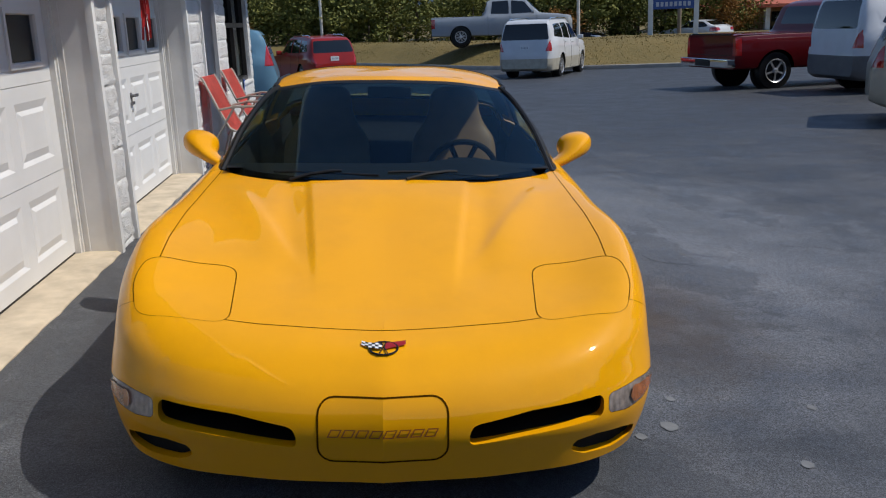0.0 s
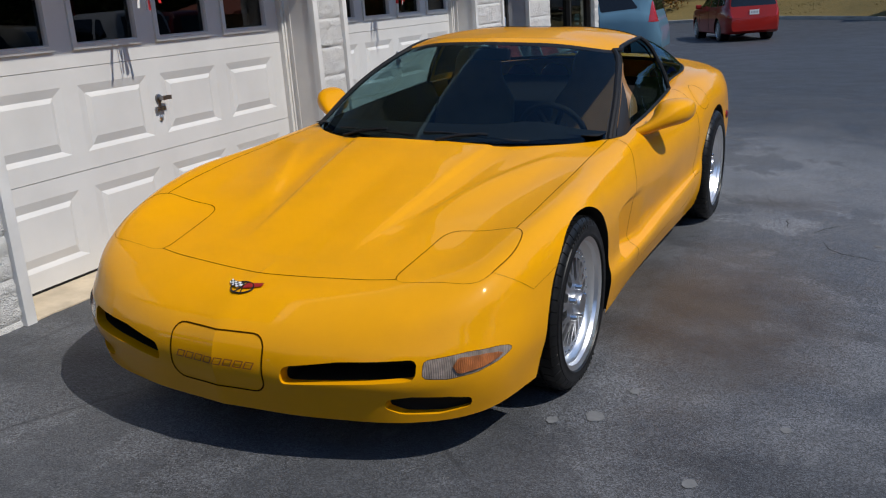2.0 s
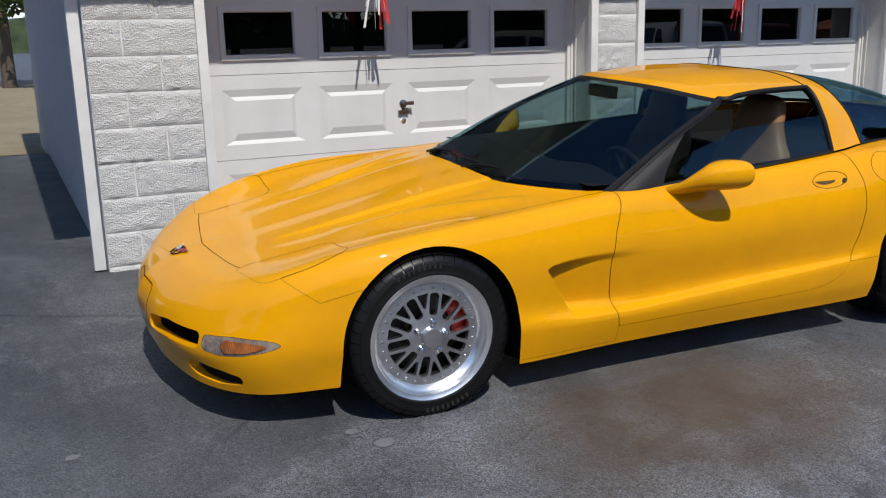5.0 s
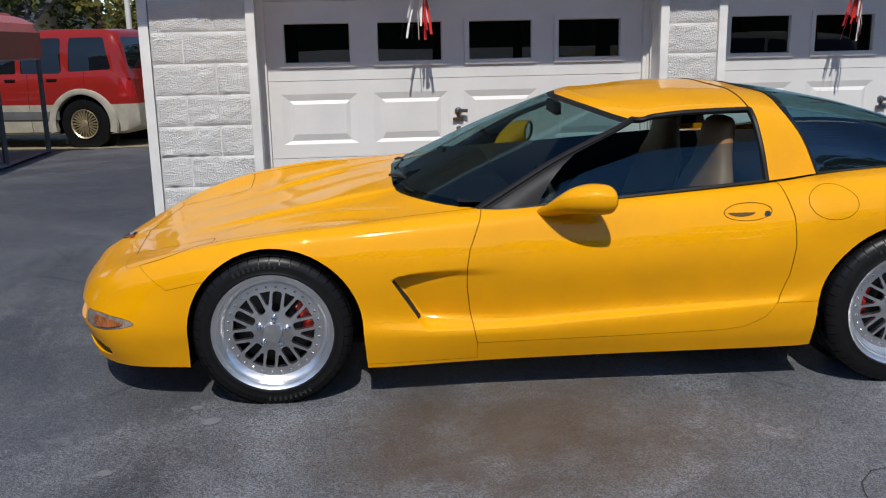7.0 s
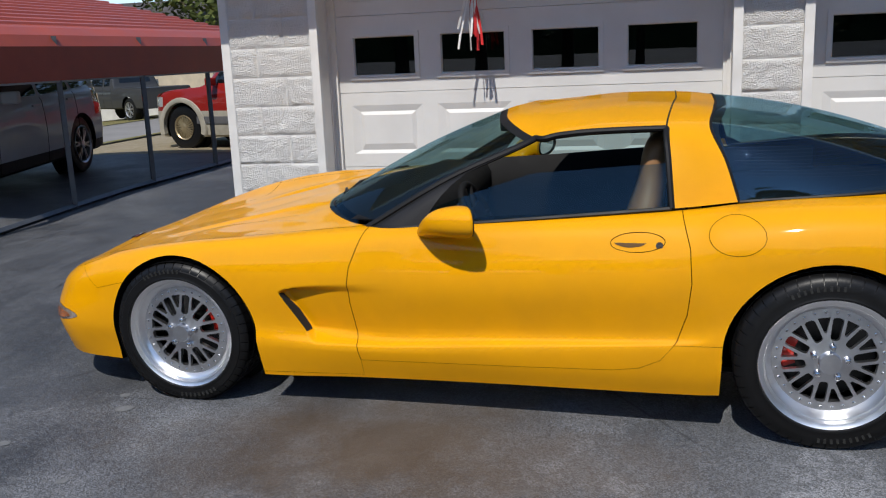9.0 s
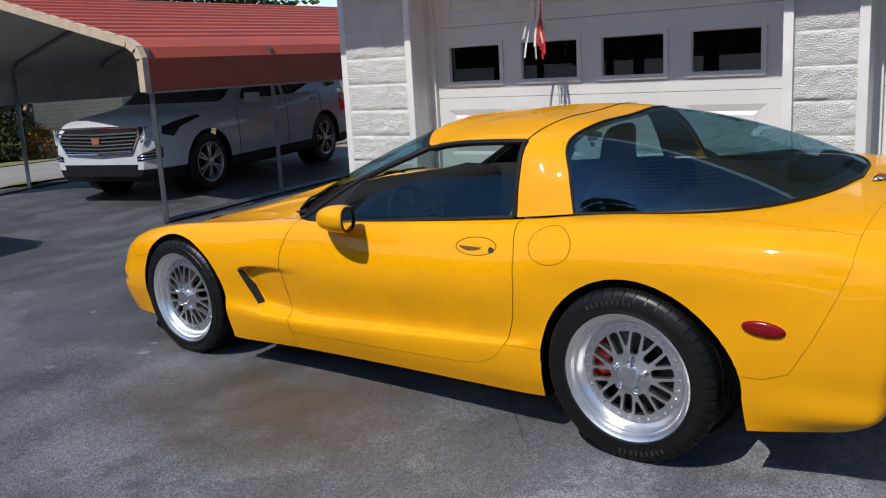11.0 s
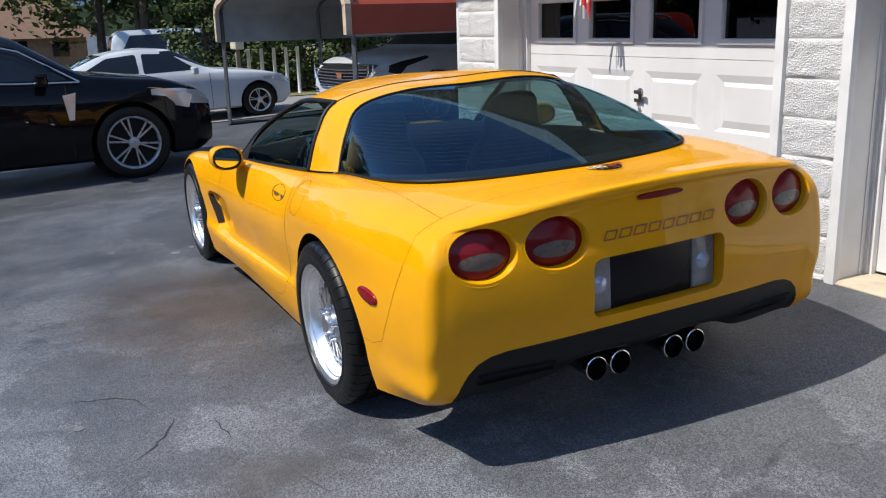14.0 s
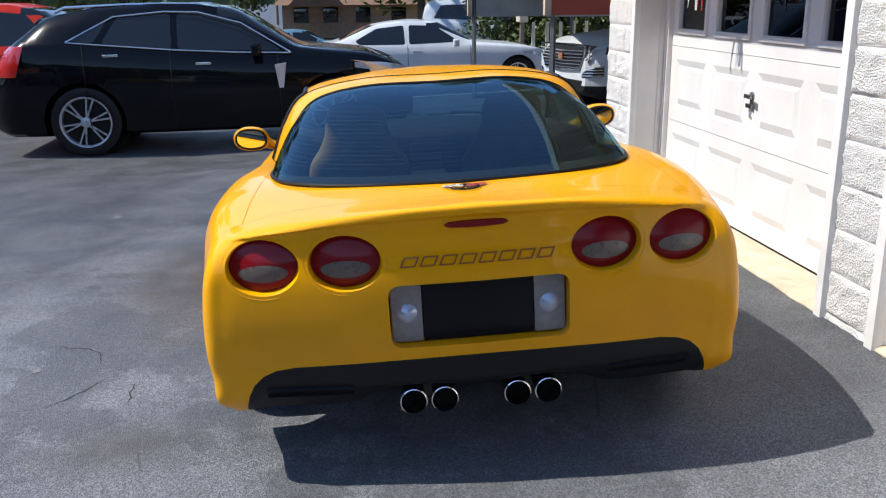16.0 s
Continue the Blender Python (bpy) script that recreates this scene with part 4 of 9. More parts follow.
# door mirrors: one swept shell from the foot on the door to the rim of the glass
MIRROR_GLASS = mat("mirror_glass", (.75, .80, .78), .02, 1.0)
MIRROR_KEYS = [  # station, centre x, y, z, half width, half height, heading of the width
    (0, .800, 1.150, .760, .060, .022, -90), (1, .838, 1.158, .775, .058, .025, -84), (2, .872, 1.174, .793, .058, .031, -70), (3, .903, 1.200, .818, .066, .043, -52),
    (4, .928, 1.232, .838, .078, .055, -33), (5, .945, 1.275, .846, .086, .061, -15), (6, .953, 1.318, .847, .091, .063, 9), (7, .957, 1.343, .847, .092, .061, 23)]
for side in (1, -1):
    b = bmesh.new()
    rows = []
    for cx, cy, cz, hw, hh, ang in [*hermite(MIRROR_KEYS, np.linspace(0, 7, 36)), (.955, 1.347, .847, .087, .056, 24), (.954, 1.340, .847, .083, .052, 24)]:
        ca, sa = math.cos(radians(ang)), math.sin(radians(ang))
        row = []
        for i in range(36):
            u, w = math.cos(2 * math.pi * i / 36), math.sin(2 * math.pi * i / 36)
            u, w = math.copysign(abs(u) ** .84, u), math.copysign(abs(w) ** .84, w)
            row.append(((cx + ca * hw * u) * side, cy + sa * hw * u, cz + hh * w + .010 * u * max(0, ca)))
        rows.append(row)
    grid_mesh(b, rows, close_v=True)
    bmesh.ops.recalc_face_normals(b, faces=b.faces)
    mirror = part("door_mirror", b, YELLOW, sports_car, "yellow door mirror on a swept foot", 60)
    ring = [Vector(p) for p in rows[-1]]
    b = bmesh.new()
    b.faces.new([b.verts.new(p + Vector((0, .003, 0))) for p in ring])
    part("mirror_glass", b, MIRROR_GLASS, mirror)
    b = bmesh.new()
    tube(b, [p + Vector((0, .006, 0)) for p in ring + ring[:1]], .006, 6, cap=False)
    part("mirror_rim", b, BLACK_TRIM, mirror, "black mirror rim")

# door handles
for side in (1, -1):
    hy, hz = 1.972, .757
    b = bmesh.new()
    loop = []
    for k in range(40):
        a = 2 * math.pi * k / 40
        y, z = hy + .100 * math.cos(a), hz + .034 * math.sin(a) + .012 * math.cos(a) * .3
        loop.append(Vector(((skin(None, y, z, FLK) + .001) * side, y, z)))
    tube(b, loop + loop[:1], .0015, 5, cap=False)
    hand = part("door_handle", b, GAP, sports_car, "flush pull handle with a keyhole")
    b = bmesh.new()
    rows = []
    for i in range(13):
        y = hy - .088 + .120 * i / 12
        e = math.sin(math.pi * i / 12) ** .6
        row = []
        for j in range(4):
            z = hz - .002 - .016 * e * j / 3
            row.append(((skin(None, y, z, FLK) + .0022) * side, y, z))
        rows.append(row)
    grid_mesh(b, rows)
    part("finger_slot", b, mat("slot_shadow", (.10, .045, .003), .7), hand)
    b = bmesh.new()
    x = skin(None, 2.052, .748, FLK)
    lathe(b, [(0, .014), (.003, .013), (.0032, .001)], 16, "x", Matrix.Translation((x * side + (.001 if side > 0 else -.004), 2.052, .748)))
    part("key_lock", b, worn("lock_metal", (.25, .25, .25), .3, .9), hand)


# badges: plain shapes, no lettering
def badge(parent_name, origin, ux, uy, un, s):
    root = None
    def P(a, c, h):
        return origin + ux * a * s + uy * c * s + un * h
    b = bmesh.new()
    ring = [P(.033 * math.cos(t), .025 * math.sin(t) - .002, .004) for t in [2 * math.pi * i / 32 for i in range(33)]]
    tube(b, ring, .0030, 6, cap=False)
    for sx in (1, -1):
        tube(b, [P(.006 * sx, .018, .006), P(-.012 * sx, -.030, .006)], .002, 6)
    root = part("badge", b, mat("badge_black", (.012, .012, .013), .25, .3), sports_car, "small winged badge with a ring")
    def wing(sx, mi, name, cells):
        bb = bmesh.new()
        for i in range(cells[0]):
            for j in range(cells[1]):
                def q(u, v):
                    a = sx * (.004 + .048 * u)
                    c = .004 + .016 * u + (.024 - .008 * u) * (v - .5) - .006 * math.sin(math.pi * u)
                    return P(a, c, .007 + .002 * math.sin(u * 5))
                u0, u1, v0, v1 = i / cells[0], (i + 1) / cells[0], j / cells[1], (j + 1) / cells[1]
                f = bb.faces.new([bb.verts.new(q(*uv)) for uv in ((u0, v0), (u1, v0), (u1, v1), (u0, v1))])
                f.material_index = (i + j) % 2 if cells[0] > 1 else 0
        part(name, bb, mi, root)
    wing(-1, [mat("check_black", (.015, .015, .015), .3), mat("check_white", (.75, .75, .75), .3)], "checked_wing", (6, 3))
    wing(1, [mat("badge_red", (.30, .012, .014), .3)], "red_wing", (1, 1))
    return root


zn = skin(0.03, -.79, None, DECK_NOSE)
z1, z2 = skin(0.03, -.83, None, DECK_NOSE), skin(0.03, -.75, None, DECK_NOSE)
uy = Vector((0, .08, z2 - z1)).normalized()
badge("front", Vector((0, -.79, zn)), Vector((1, 0, 0)), uy, Vector((0, -uy.z, uy.y)), 1.25)
zr = skin(0.03, 3.31, None, DECK_TAIL)
badge("rear", Vector((0, 3.31, zr + .002)), Vector((-1, 0, 0)), Vector((0, -1, .02)).normalized(), Vector((0, .02, 1)).normalized(), 1.45)


def maker_bars(origin_of, count, width, height, slant, material, label, flip=1):
    """The maker's name as plain slanted bars."""
    pitch = width / count
    for i in range(count):
        a0 = -width / 2 + pitch * (i + .10)
        a1 = a0 + pitch * .80
        b = bmesh.new()
        loops = []
        for inset in (0.0, pitch * .10):
            h = height / 2 - inset * .8
            loops.append([b.verts.new(origin_of(x + slant * z / height, z)) for x, z in ((a0 + inset, -h), (a1 - inset, -h), (a1 - inset, h), (a0 + inset, h))])
        for k in range(4):
            b.faces.new((loops[0][k], loops[0][(k + 1) % 4], loops[1][(k + 1) % 4], loops[1][k]))
        part("name_bar", b, material, sports_car, label)


EMBOSS = mat("embossed_orange", (.26, .062, .003), .4, 0, .6)
maker_bars(lambda x, z: (-x, skin(abs(x), None, .762 + z, TAIL) + .003, .762 + z), 8, .485, .032, .016, EMBOSS, "embossed name across the tail as plain bars")
maker_bars(lambda x, z: (x, skin(abs(x), None, .335 + z, HEAD) - .003, .335 + z), 8, .310, .024, .012, EMBOSS, "embossed name on the nose panel as plain bars")

# wipers, lying low on the glass
def on_glass(x, up, lift=.010):
    foot = .505 + float(np.interp(abs(x), [0, .42, .60, .765], [0, .043, .16, .355]))
    return Vector((x, foot + up, .797 + .52 * up - .02 * min(1, abs(x) / .7) + lift))


for x0, x1 in ((-.40, -.10), (.10, .42)):
    b = bmesh.new()
    pivot, grip = on_glass(x0 - .02, -.012, .014), on_glass(x0 + .16, .040, .014)
    tube(b, [pivot, pivot.lerp(grip, .5) + Vector((0, 0, .006)), grip, on_glass(x0 + .20, .044, .011)], .007, 6)
    wiper = part("wiper", b, BLACK_TRIM, sports_car, "black wiper arm at rest")
    b = bmesh.new()
    tube(b, [on_glass(x, .048 - .03 * abs(x - x0) / .4, .006) for x in np.linspace(x0 - .10, x1 + .06, 9)], .0055, 6)
    part("blade", b, BLACK_TRIM, wiper, "rubber wiper blade")

# ---------------------------------------------------------------- wheels of the sports car
def spoke_disc(R):
    """The wheel's centre: long round-ended slots and short wedges by turns, cut through a dished plate."""
    b = bmesh.new()
    rs = np.linspace(.02, R, 17)
    n = 120
    grid_mesh(b, [[(.004 + .016 * (1 - (r / R)) ** 1.5 - .010 * (r / R), r * math.cos(2 * math.pi * k / n), r * math.sin(2 * math.pi * k / n)) for r in rs] for k in range(n)], close_u=True)
    for k in range(10):
        a = 2 * math.pi * (k + .25) / 10
        c, s_ = math.cos(a), math.sin(a)
        h = R * .092
        long_slot = corner_round([(R * .41, -h * .86), (R * .83, -h * 1.06), (R * .83, h * 1.06), (R * .41, h * .86)], h * .84, 5)
        dead = cut(b, [(c * p - s_ * q, s_ * p + c * q) for p, q in long_slot], (1, 2), lambda c_: True)
        bmesh.ops.delete(b, geom=dead, context="FACES")
        a += math.pi / 10
        c, s_ = math.cos(a), math.sin(a)
        wedge = corner_round([(R * .545, -R * .022), (R * .825, -R * .112), (R * .825, R * .112), (R * .545, R * .022)], R * .036, 4)
        dead = cut(b, [(c * p - s_ * q, s_ * p + c * q) for p, q in wedge], (1, 2), lambda c_: True)
        bmesh.ops.delete(b, geom=dead, context="FACES")
    bmesh.ops.recalc_face_normals(b, faces=b.faces)
    if sum(f.normal.x for f in b.faces) < 0:
        bmesh.ops.reverse_faces(b, faces=b.faces)
    bmesh.ops.solidify(b, geom=list(b.faces), thickness=.020)
    return b


def tyre_mesh(r, rim, w):
    """A low tyre with a rim guard, a rounded shoulder and cross cuts that run from the shoulder over the tread."""
    b = bmesh.new()
    side = [(.112, r, 0), (w / 2 - .020, r - .0025, 1), (w / 2 - .007, r - .011, 1), (w / 2 + .001, r - .024, 1), (w / 2 + .004, r - .034, 0), (w / 2 + .0075, (r + rim) / 2 + .004, 0),
            (w / 2 + .0085, (r + rim) / 2 - .008, 0), (w / 2 + .0075, rim + .020, 0), (w / 2 + .0105, rim + .014, 0), (w / 2 + .0095, rim + .008, 0), (w / 2 + .001, rim + .004, 0), (w / 2 - .012, rim - .012, 0)]
    tread = [(.072, r, 1), (.070, r - .007, 0), (.060, r - .007, 0), (.058, r, 1), (.006, r, 0), (.004, r - .007, 0)]
    half = [(x, q, c) for x, q, c in tread[::-1]] + [(.092, r, 1)] + side
    prof = [(-x, q, c) for x, q, c in half[::-1]] + half
    rows = []
    blocks = 46
    for k in range(blocks):
        for f, low in ((0, 0), (.012, .0065), (.085, .0065), (.097, 0), (.40, 0), (.70, 0)):
            a = 2 * math.pi * (k + f) / blocks
            rows.append([(x, (q - low * c) * math.cos(a + .35 * x), (q - low * c) * math.sin(a + .35 * x)) for x, q, c in prof])
    grid_mesh(b, rows, close_u=True)
    bmesh.ops.recalc_face_normals(b, faces=b.faces)
    return b


def sidewall_letters(b, r_mid, x, start, count, height, width, pitch):
    """Raised moulded writing on a sidewall, as plain bars."""
    for k in range(count):
        a = start - pitch * k
        m = Matrix.Rotation(a, 4, "X") @ Matrix.Translation((x, 0, r_mid))
        add_box(b, (-.002, -width / 2, -height / 2), (.0012, width / 2, height / 2), 0, m)


def build_wheel(r, rim, w, face_x, R):
    """Three-piece mesh wheel, outer side towards +x, origin at its centre."""
    b = bmesh.new()
    lathe(b, [(-w / 2 + .01, rim - .006), (-w / 2, rim + .006), (-w / 2 + .02, rim - .014), (0, rim - .035), (face_x - .02, R + .004), (face_x - .008, R), (face_x - .004, R + .002), (face_x + .004, rim - .033), (w / 2 - .022, rim - .024), (w / 2 - .020, rim - .019), (w / 2 - .006, rim - .013), (w / 2 - .003, rim - .004), (w / 2 + .001, rim + .002), (w / 2 + .004, rim + .008), (w / 2 - .004, rim + .009)], 72)
    bmesh.ops.recalc_face_normals(b, faces=b.faces)
    wheel = part("wheel", b, POLISHED, sports_car, "polished multi-piece mesh wheel with a deep lip", 40)
    tyre = part("tyre", tyre_mesh(r, rim, w), RUBBER, wheel, "low-profile black tyre with raised moulded marks", 35)
    for start in (.5, .5 + math.pi):
        b = bmesh.new()
        sidewall_letters(b, (r + rim) / 2 + .002, w / 2 + .008, start, 9, .018, .009, .075)
        tagged(part("moulded_mark", b, RUBBER_MARK, tyre, "raised moulded sidewall writing as plain bars"), kind="stuff")
    disc = part("spoke_disc", spoke_disc(R), ALLOY, wheel, "brushed mesh-spoke wheel centre", 30)
    disc.location = (face_x, 0, 0)
    b = bmesh.new()
    lathe(b, [(.012, .041), (.034, .040), (.039, .037), (.040, .0005)], 32)
    cap = part("hub_cap", b, ALLOY, wheel, "flat round centre cap", 30)
    cap.location = (face_x, 0, 0)
    b = bmesh.new()
    lathe(b, [(0, .014), (.004, .012), (.020, .011), (.024, .008), (.0245, .0005)], 12)
    nut = mesh_of("lug_nut", b, CHROME)
    for k in range(5):
        a = 2 * math.pi * (k + .15) / 5
        o = new("lug_nut", nut)
        o.parent = wheel
        o.location = (face_x + .010, .060 * math.cos(a), .060 * math.sin(a))
    b = bmesh.new()
    lathe(b, [(0, .0064), (.006, .0060), (.008, .004), (.0082, .0003)], 8)
    bolt = mesh_of("rim_bolt", b, CHROME)
    for k in range(30):
        a = 2 * math.pi * k / 30
        o = new("rim_bolt", bolt)
        o.parent = wheel
        o.location = (face_x - .010, R * .925 * math.cos(a), R * .925 * math.sin(a))
    b = bmesh.new()
    lathe(b, [(0, .06), (0, .165), (-.025, .165), (-.025, .06)], 48)
    bd = part("brake_disc", b, worn("brake_steel", (.05, .05, .05), .5, 1.0), wheel, "grey steel brake disc", 30)
    bd.location = (face_x - .075, 0, 0)
    # added black disc: puts the shade inside the barrel into colour
    b = bmesh.new()
    lathe(b, [(-.100, .02), (-.100, R + .02), (-.098, R + .02)], 32)
    part("drum_shade", b, DARK, wheel, "dark disc added for the shade behind the spokes")
    b = bmesh.new()
    tube(b, [(0, -.0005 + .055, rim - .012 + .0), (.022, .055, rim - .020)], .005, 8)
    part("valve", b, BLACK_TRIM, wheel)
    return wheel


def caliper(parent_wheel, ang, face_x):
    b = bmesh.new()
    rows = []
    for k in range(9):
        a = ang + radians(-26 + 52 * k / 8)
        c, s = math.cos(a), math.sin(a)
        e = .6 + .4 * math.sin(math.pi * k / 8)
        rows.append([(x, rr * c, rr * s) for x, rr in ((-.09, .115), (-.09, .178 * 1.0), (-.048 + .010 * e, .178), (-.040 + .008 * e, .15), (-.048 + .006 * e, .115))])
    vs = grid_mesh(b, rows, close_v=True)
    b.faces.new(vs[0])
    b.faces.new(vs[-1][::-1])
    bmesh.ops.recalc_face_normals(b, faces=b.faces)
    o = part("caliper", b, RED_PAINT, parent_wheel, "red brake caliper", 40)
    o.location = (face_x - .012, 0, 0)


def place_wheel(r, rim, w, R, deep, x_face, y, angles):
    face_x = w / 2 - deep
    for side, ang in zip((1, -1), angles):
        wh = build_wheel(r, rim, w, face_x, R)
        cx = x_face + .010 - w / 2
        wh.matrix_local = Matrix.Translation((cx * side, y, r - .007)) @ pose(0, 0, 0, 0, 0, 0 if side > 0 else 180)
        caliper(wh, ang if side > 0 else math.pi - ang, face_x)


place_wheel(.326, .245, .245, .203, .036, .907, 0, (radians(18), radians(18)))
place_wheel(.337, .243, .285, .199, .052, .941, WHEELBASE, (radians(172), radians(172)))

# ---------------------------------------------------------------- interior of the sports car
def offset_lining(s0, s1, v0, v1, drop, material, name):
    out = bmesh.new()
    rows = [cab_pts[i] for i, s in enumerate(CAB_S) if s0 - 1e-9 <= s <= s1 + 1e-9]
    for side in (1, -1):
        grid_mesh(out, [[(p[0] * side * .965, p[1], p[2] - drop) for p in r_[v0:v1 + 1]] for r_ in rows])
    bmesh.ops.remove_doubles(out, verts=out.verts, dist=1e-4)
    part(name, out, material, sports_car, "black headlining", 60)


offset_lining(0, 4.93, V_RAIL, 32, .018, INTERIOR, "headlining")
offset_lining(4.93, 5.92, 3, 32, .018, INTERIOR, "hoop_lining")
part("cabin_floor", box((-.74, .55, .20), (.74, 2.25, .24)), INTERIOR, sports_car, "black carpet floor")
b = bmesh.new()
grid_mesh(b, [[(x, y, z) for x in (-.76, -.4, 0, .4, .76)] for y, z in ((2.20, .30), (2.22, .60), (2.24, .70), (2.30, .735), (2.75, .745), (3.20, .76), (3.42, .78))])
part("cargo_floor", b, INTERIOR, sports_car, "black carpeted cargo floor", 60)
for side in (1, -1):
    b = bmesh.new()
    grid_mesh(b, [[(side * x, y, z) for x, z in ((.70, .24), (.72, .45), (.69, .62), (.70, .74), (.755, .80 + .05 * (y - .9)))] for y in (.88, 1.2, 1.6, 2.14)])
    part("door_lining", b, INTERIOR, sports_car, "black inner door panel", 50)
    b = bmesh.new()
    grid_mesh(b, [[(side * x, y, z) for x, z in ((.66, .72), (.665, .80), (.672, .868))] for y in (2.2, 2.5, 2.75)])
    part("cargo_side", b, INTERIOR, sports_car)
# dashboard
b = bmesh.new()
rows = []
for x in np.linspace(-.74, .74, 19):
    k = 1 - (abs(x) / .74) ** 2
    hump = .030 * math.exp(-((x - .37) / .16) ** 2)
    rows.append([(x, .60 - .10 * k + .26 * (abs(x) / .74) ** 2, .795), (x, .78, .805 + hump * .3), (x, .95, .800 + hump), (x, 1.03, .785 + hump), (x, 1.065, .74), (x, 1.05, .62), (x, 1.00, .50), (x, .98, .30)])
grid_mesh(b, rows)
bmesh.ops.recalc_face_normals(b, faces=b.faces)
part("dashboard", b, INTERIOR, sports_car, "black dashboard", 50)
part("console", box((-.12, 1.0, .24), (.12, 2.1, .56), .03, 3), INTERIOR, sports_car, "black centre console")
b = bmesh.new()
for z in (.70, .64, .58):
    add_box(b, (-.09, 1.062, z - .02), (.09, 1.072, z + .02))
part("radio_stack", b, worn("radio_grey", (.05, .05, .055), .3), sports_car, "radio and climate controls")
# steering wheel
sw = Matrix.Translation((.37, 1.245, .715)) @ pose(0, 0, 0, -68, 0, 0)
b = bmesh.new()
tube(b, [sw @ Vector((.172 * math.cos(t), .172 * math.sin(t), 0)) for t in [2 * math.pi * i / 40 for i in range(41)]], .015, 10, cap=False)
wheel_ob = part("steering_wheel", b, INTERIOR, sports_car, "black leather steering wheel")
b = bmesh.new()
add_box(b, (-.075, -.07, -.03), (.075, .05, .02), 0, sw)
for a in (0, math.pi, -math.pi / 2 - .4, -math.pi / 2 + .4):
    tube(b, [sw @ Vector((.05 * math.cos(a), .05 * math.sin(a), -.005)), sw @ Vector((.172 * math.cos(a), .172 * math.sin(a), 0))], .014, 8)
tube(b, [sw @ Vector((0, 0, -.01)), sw @ Vector((0, 0, -.22))], .035, 10)
part("spokes", b, INTERIOR, wheel_ob)
# seats
for side in (1, -1):
    b = bmesh.new()
    rows = []
    for y, z, w, d in ((1.42, .33, .20, .05), (1.46, .40, .235, .06), (1.6, .42, .245, .07), (1.8, .40, .24, .07), (1.90, .39, .225, .07)):
        rows.append([(side * .37 + w * t, y, z - d * .6 + d * abs(t) ** 3 + (0 if abs(t) < 1 else -.12)) for t in (-1.02, -1, -.85, -.5, 0, .5, .85, 1, 1.02)])
    grid_mesh(b, rows)
    bmesh.ops.recalc_face_normals(b, faces=b.faces)
    seat = part("seat", b, TAN, sports_car, "tan leather bucket seat", 60)
    b = bmesh.new()
    rows = []
    for f, w, th, lean in hermite([(0, 0, .235, .070, 0), (1, .12, .250, .085, 0), (2, .40, .250, .080, .0), (3, .58, .235, .070, .0), (4, .70, .180, .058, -.006), (5, .80, .150, .052, -.018), (6, .90, .142, .050, -.028), (7, .965, .120, .042, -.030), (8, .992, .080, .028, -.028), (9, 1.0, .020, .008, -.026)], np.linspace(0, 9, 37)):
        z = .38 + .71 * f
        y = 1.86 + .20 * f + lean
        ring = []
        for k in range(28):
            a = 2 * math.pi * k / 28
            ca, sa = math.cos(a), math.sin(a)
            bol = .045 * abs(ca) ** 4 * max(0, 1 - f / .66)
            ring.append((side * .37 + w * math.copysign(abs(ca) ** .72, ca), y + th * math.copysign(abs(sa) ** .72, sa) - (bol if sa < 0 else 0), z))
        rows.append(ring)
    vs = grid_mesh(b, rows, close_v=True)
    b.faces.new(vs[-1])
    bmesh.ops.recalc_face_normals(b, faces=b.faces)
    part("seat_back", b, TAN, seat, "tan leather seat back with a rounded top", 60)
b = bmesh.new()
add_box(b, (-.11, 1.30, 1.075), (.11, 1.335, 1.135))
bevel(b, .012, 3)
part("rear_view_mirror", b, BLACK_TRIM, sports_car, "black rear-view mirror")
# defroster wires on the hatch
b = bmesh.new()
for level in np.linspace(.968, 1.115, 14):
    for side in (1, -1):
        line = []
        for v in np.linspace(.12, 1, 30):
            lo, hi = 0.08, 0.97
            if hatch_point(v, lo)[2] > level > hatch_point(v, hi)[2]:
                for _ in range(18):
                    half = (lo + hi) / 2
                    lo, hi = (half, hi) if hatch_point(v, half)[2] > level else (lo, half)
                p = hatch_point(v, lo)
                line.append((p[0] * side, p[1], p[2] - .003))
        if len(line) > 2:
            tube(b, line, .0006, 3, cap=False)
part("defroster_wires", b, mat("copper_wire", (.06, .03, .020), .6), sports_car, "fine brown defroster lines")

# ---------------------------------------------------------------- ground
def smoothstep(a, b, v):
    t = max(0.0, min(1.0, (v - a) / (b - a)))
    return t * t * (3 - 2 * t)


def ground_z(x, y):
    apron = 0.1354 + (1.8956 - max(0.2, min(x, 5.8))) * 0.048
    yard = max(-0.06, min(0.20, 0.10 - 0.04 * x))
    lot = -0.05 - 0.40 * smoothstep(12, 32, y)
    a = smoothstep(-3.2, -0.6, y)
    b = smoothstep(9, 20, y)
    z = yard * (1 - a) + apron * a
    return z * (1 - b) + lot * b - 0.55 * smoothstep(-13, -23, y) - 0.15 * smoothstep(-6.4, -8.2, x) - 0.13 * smoothstep(-6.2, -8.3, y) - 0.16 * smoothstep(-8.3, -10.5, y)


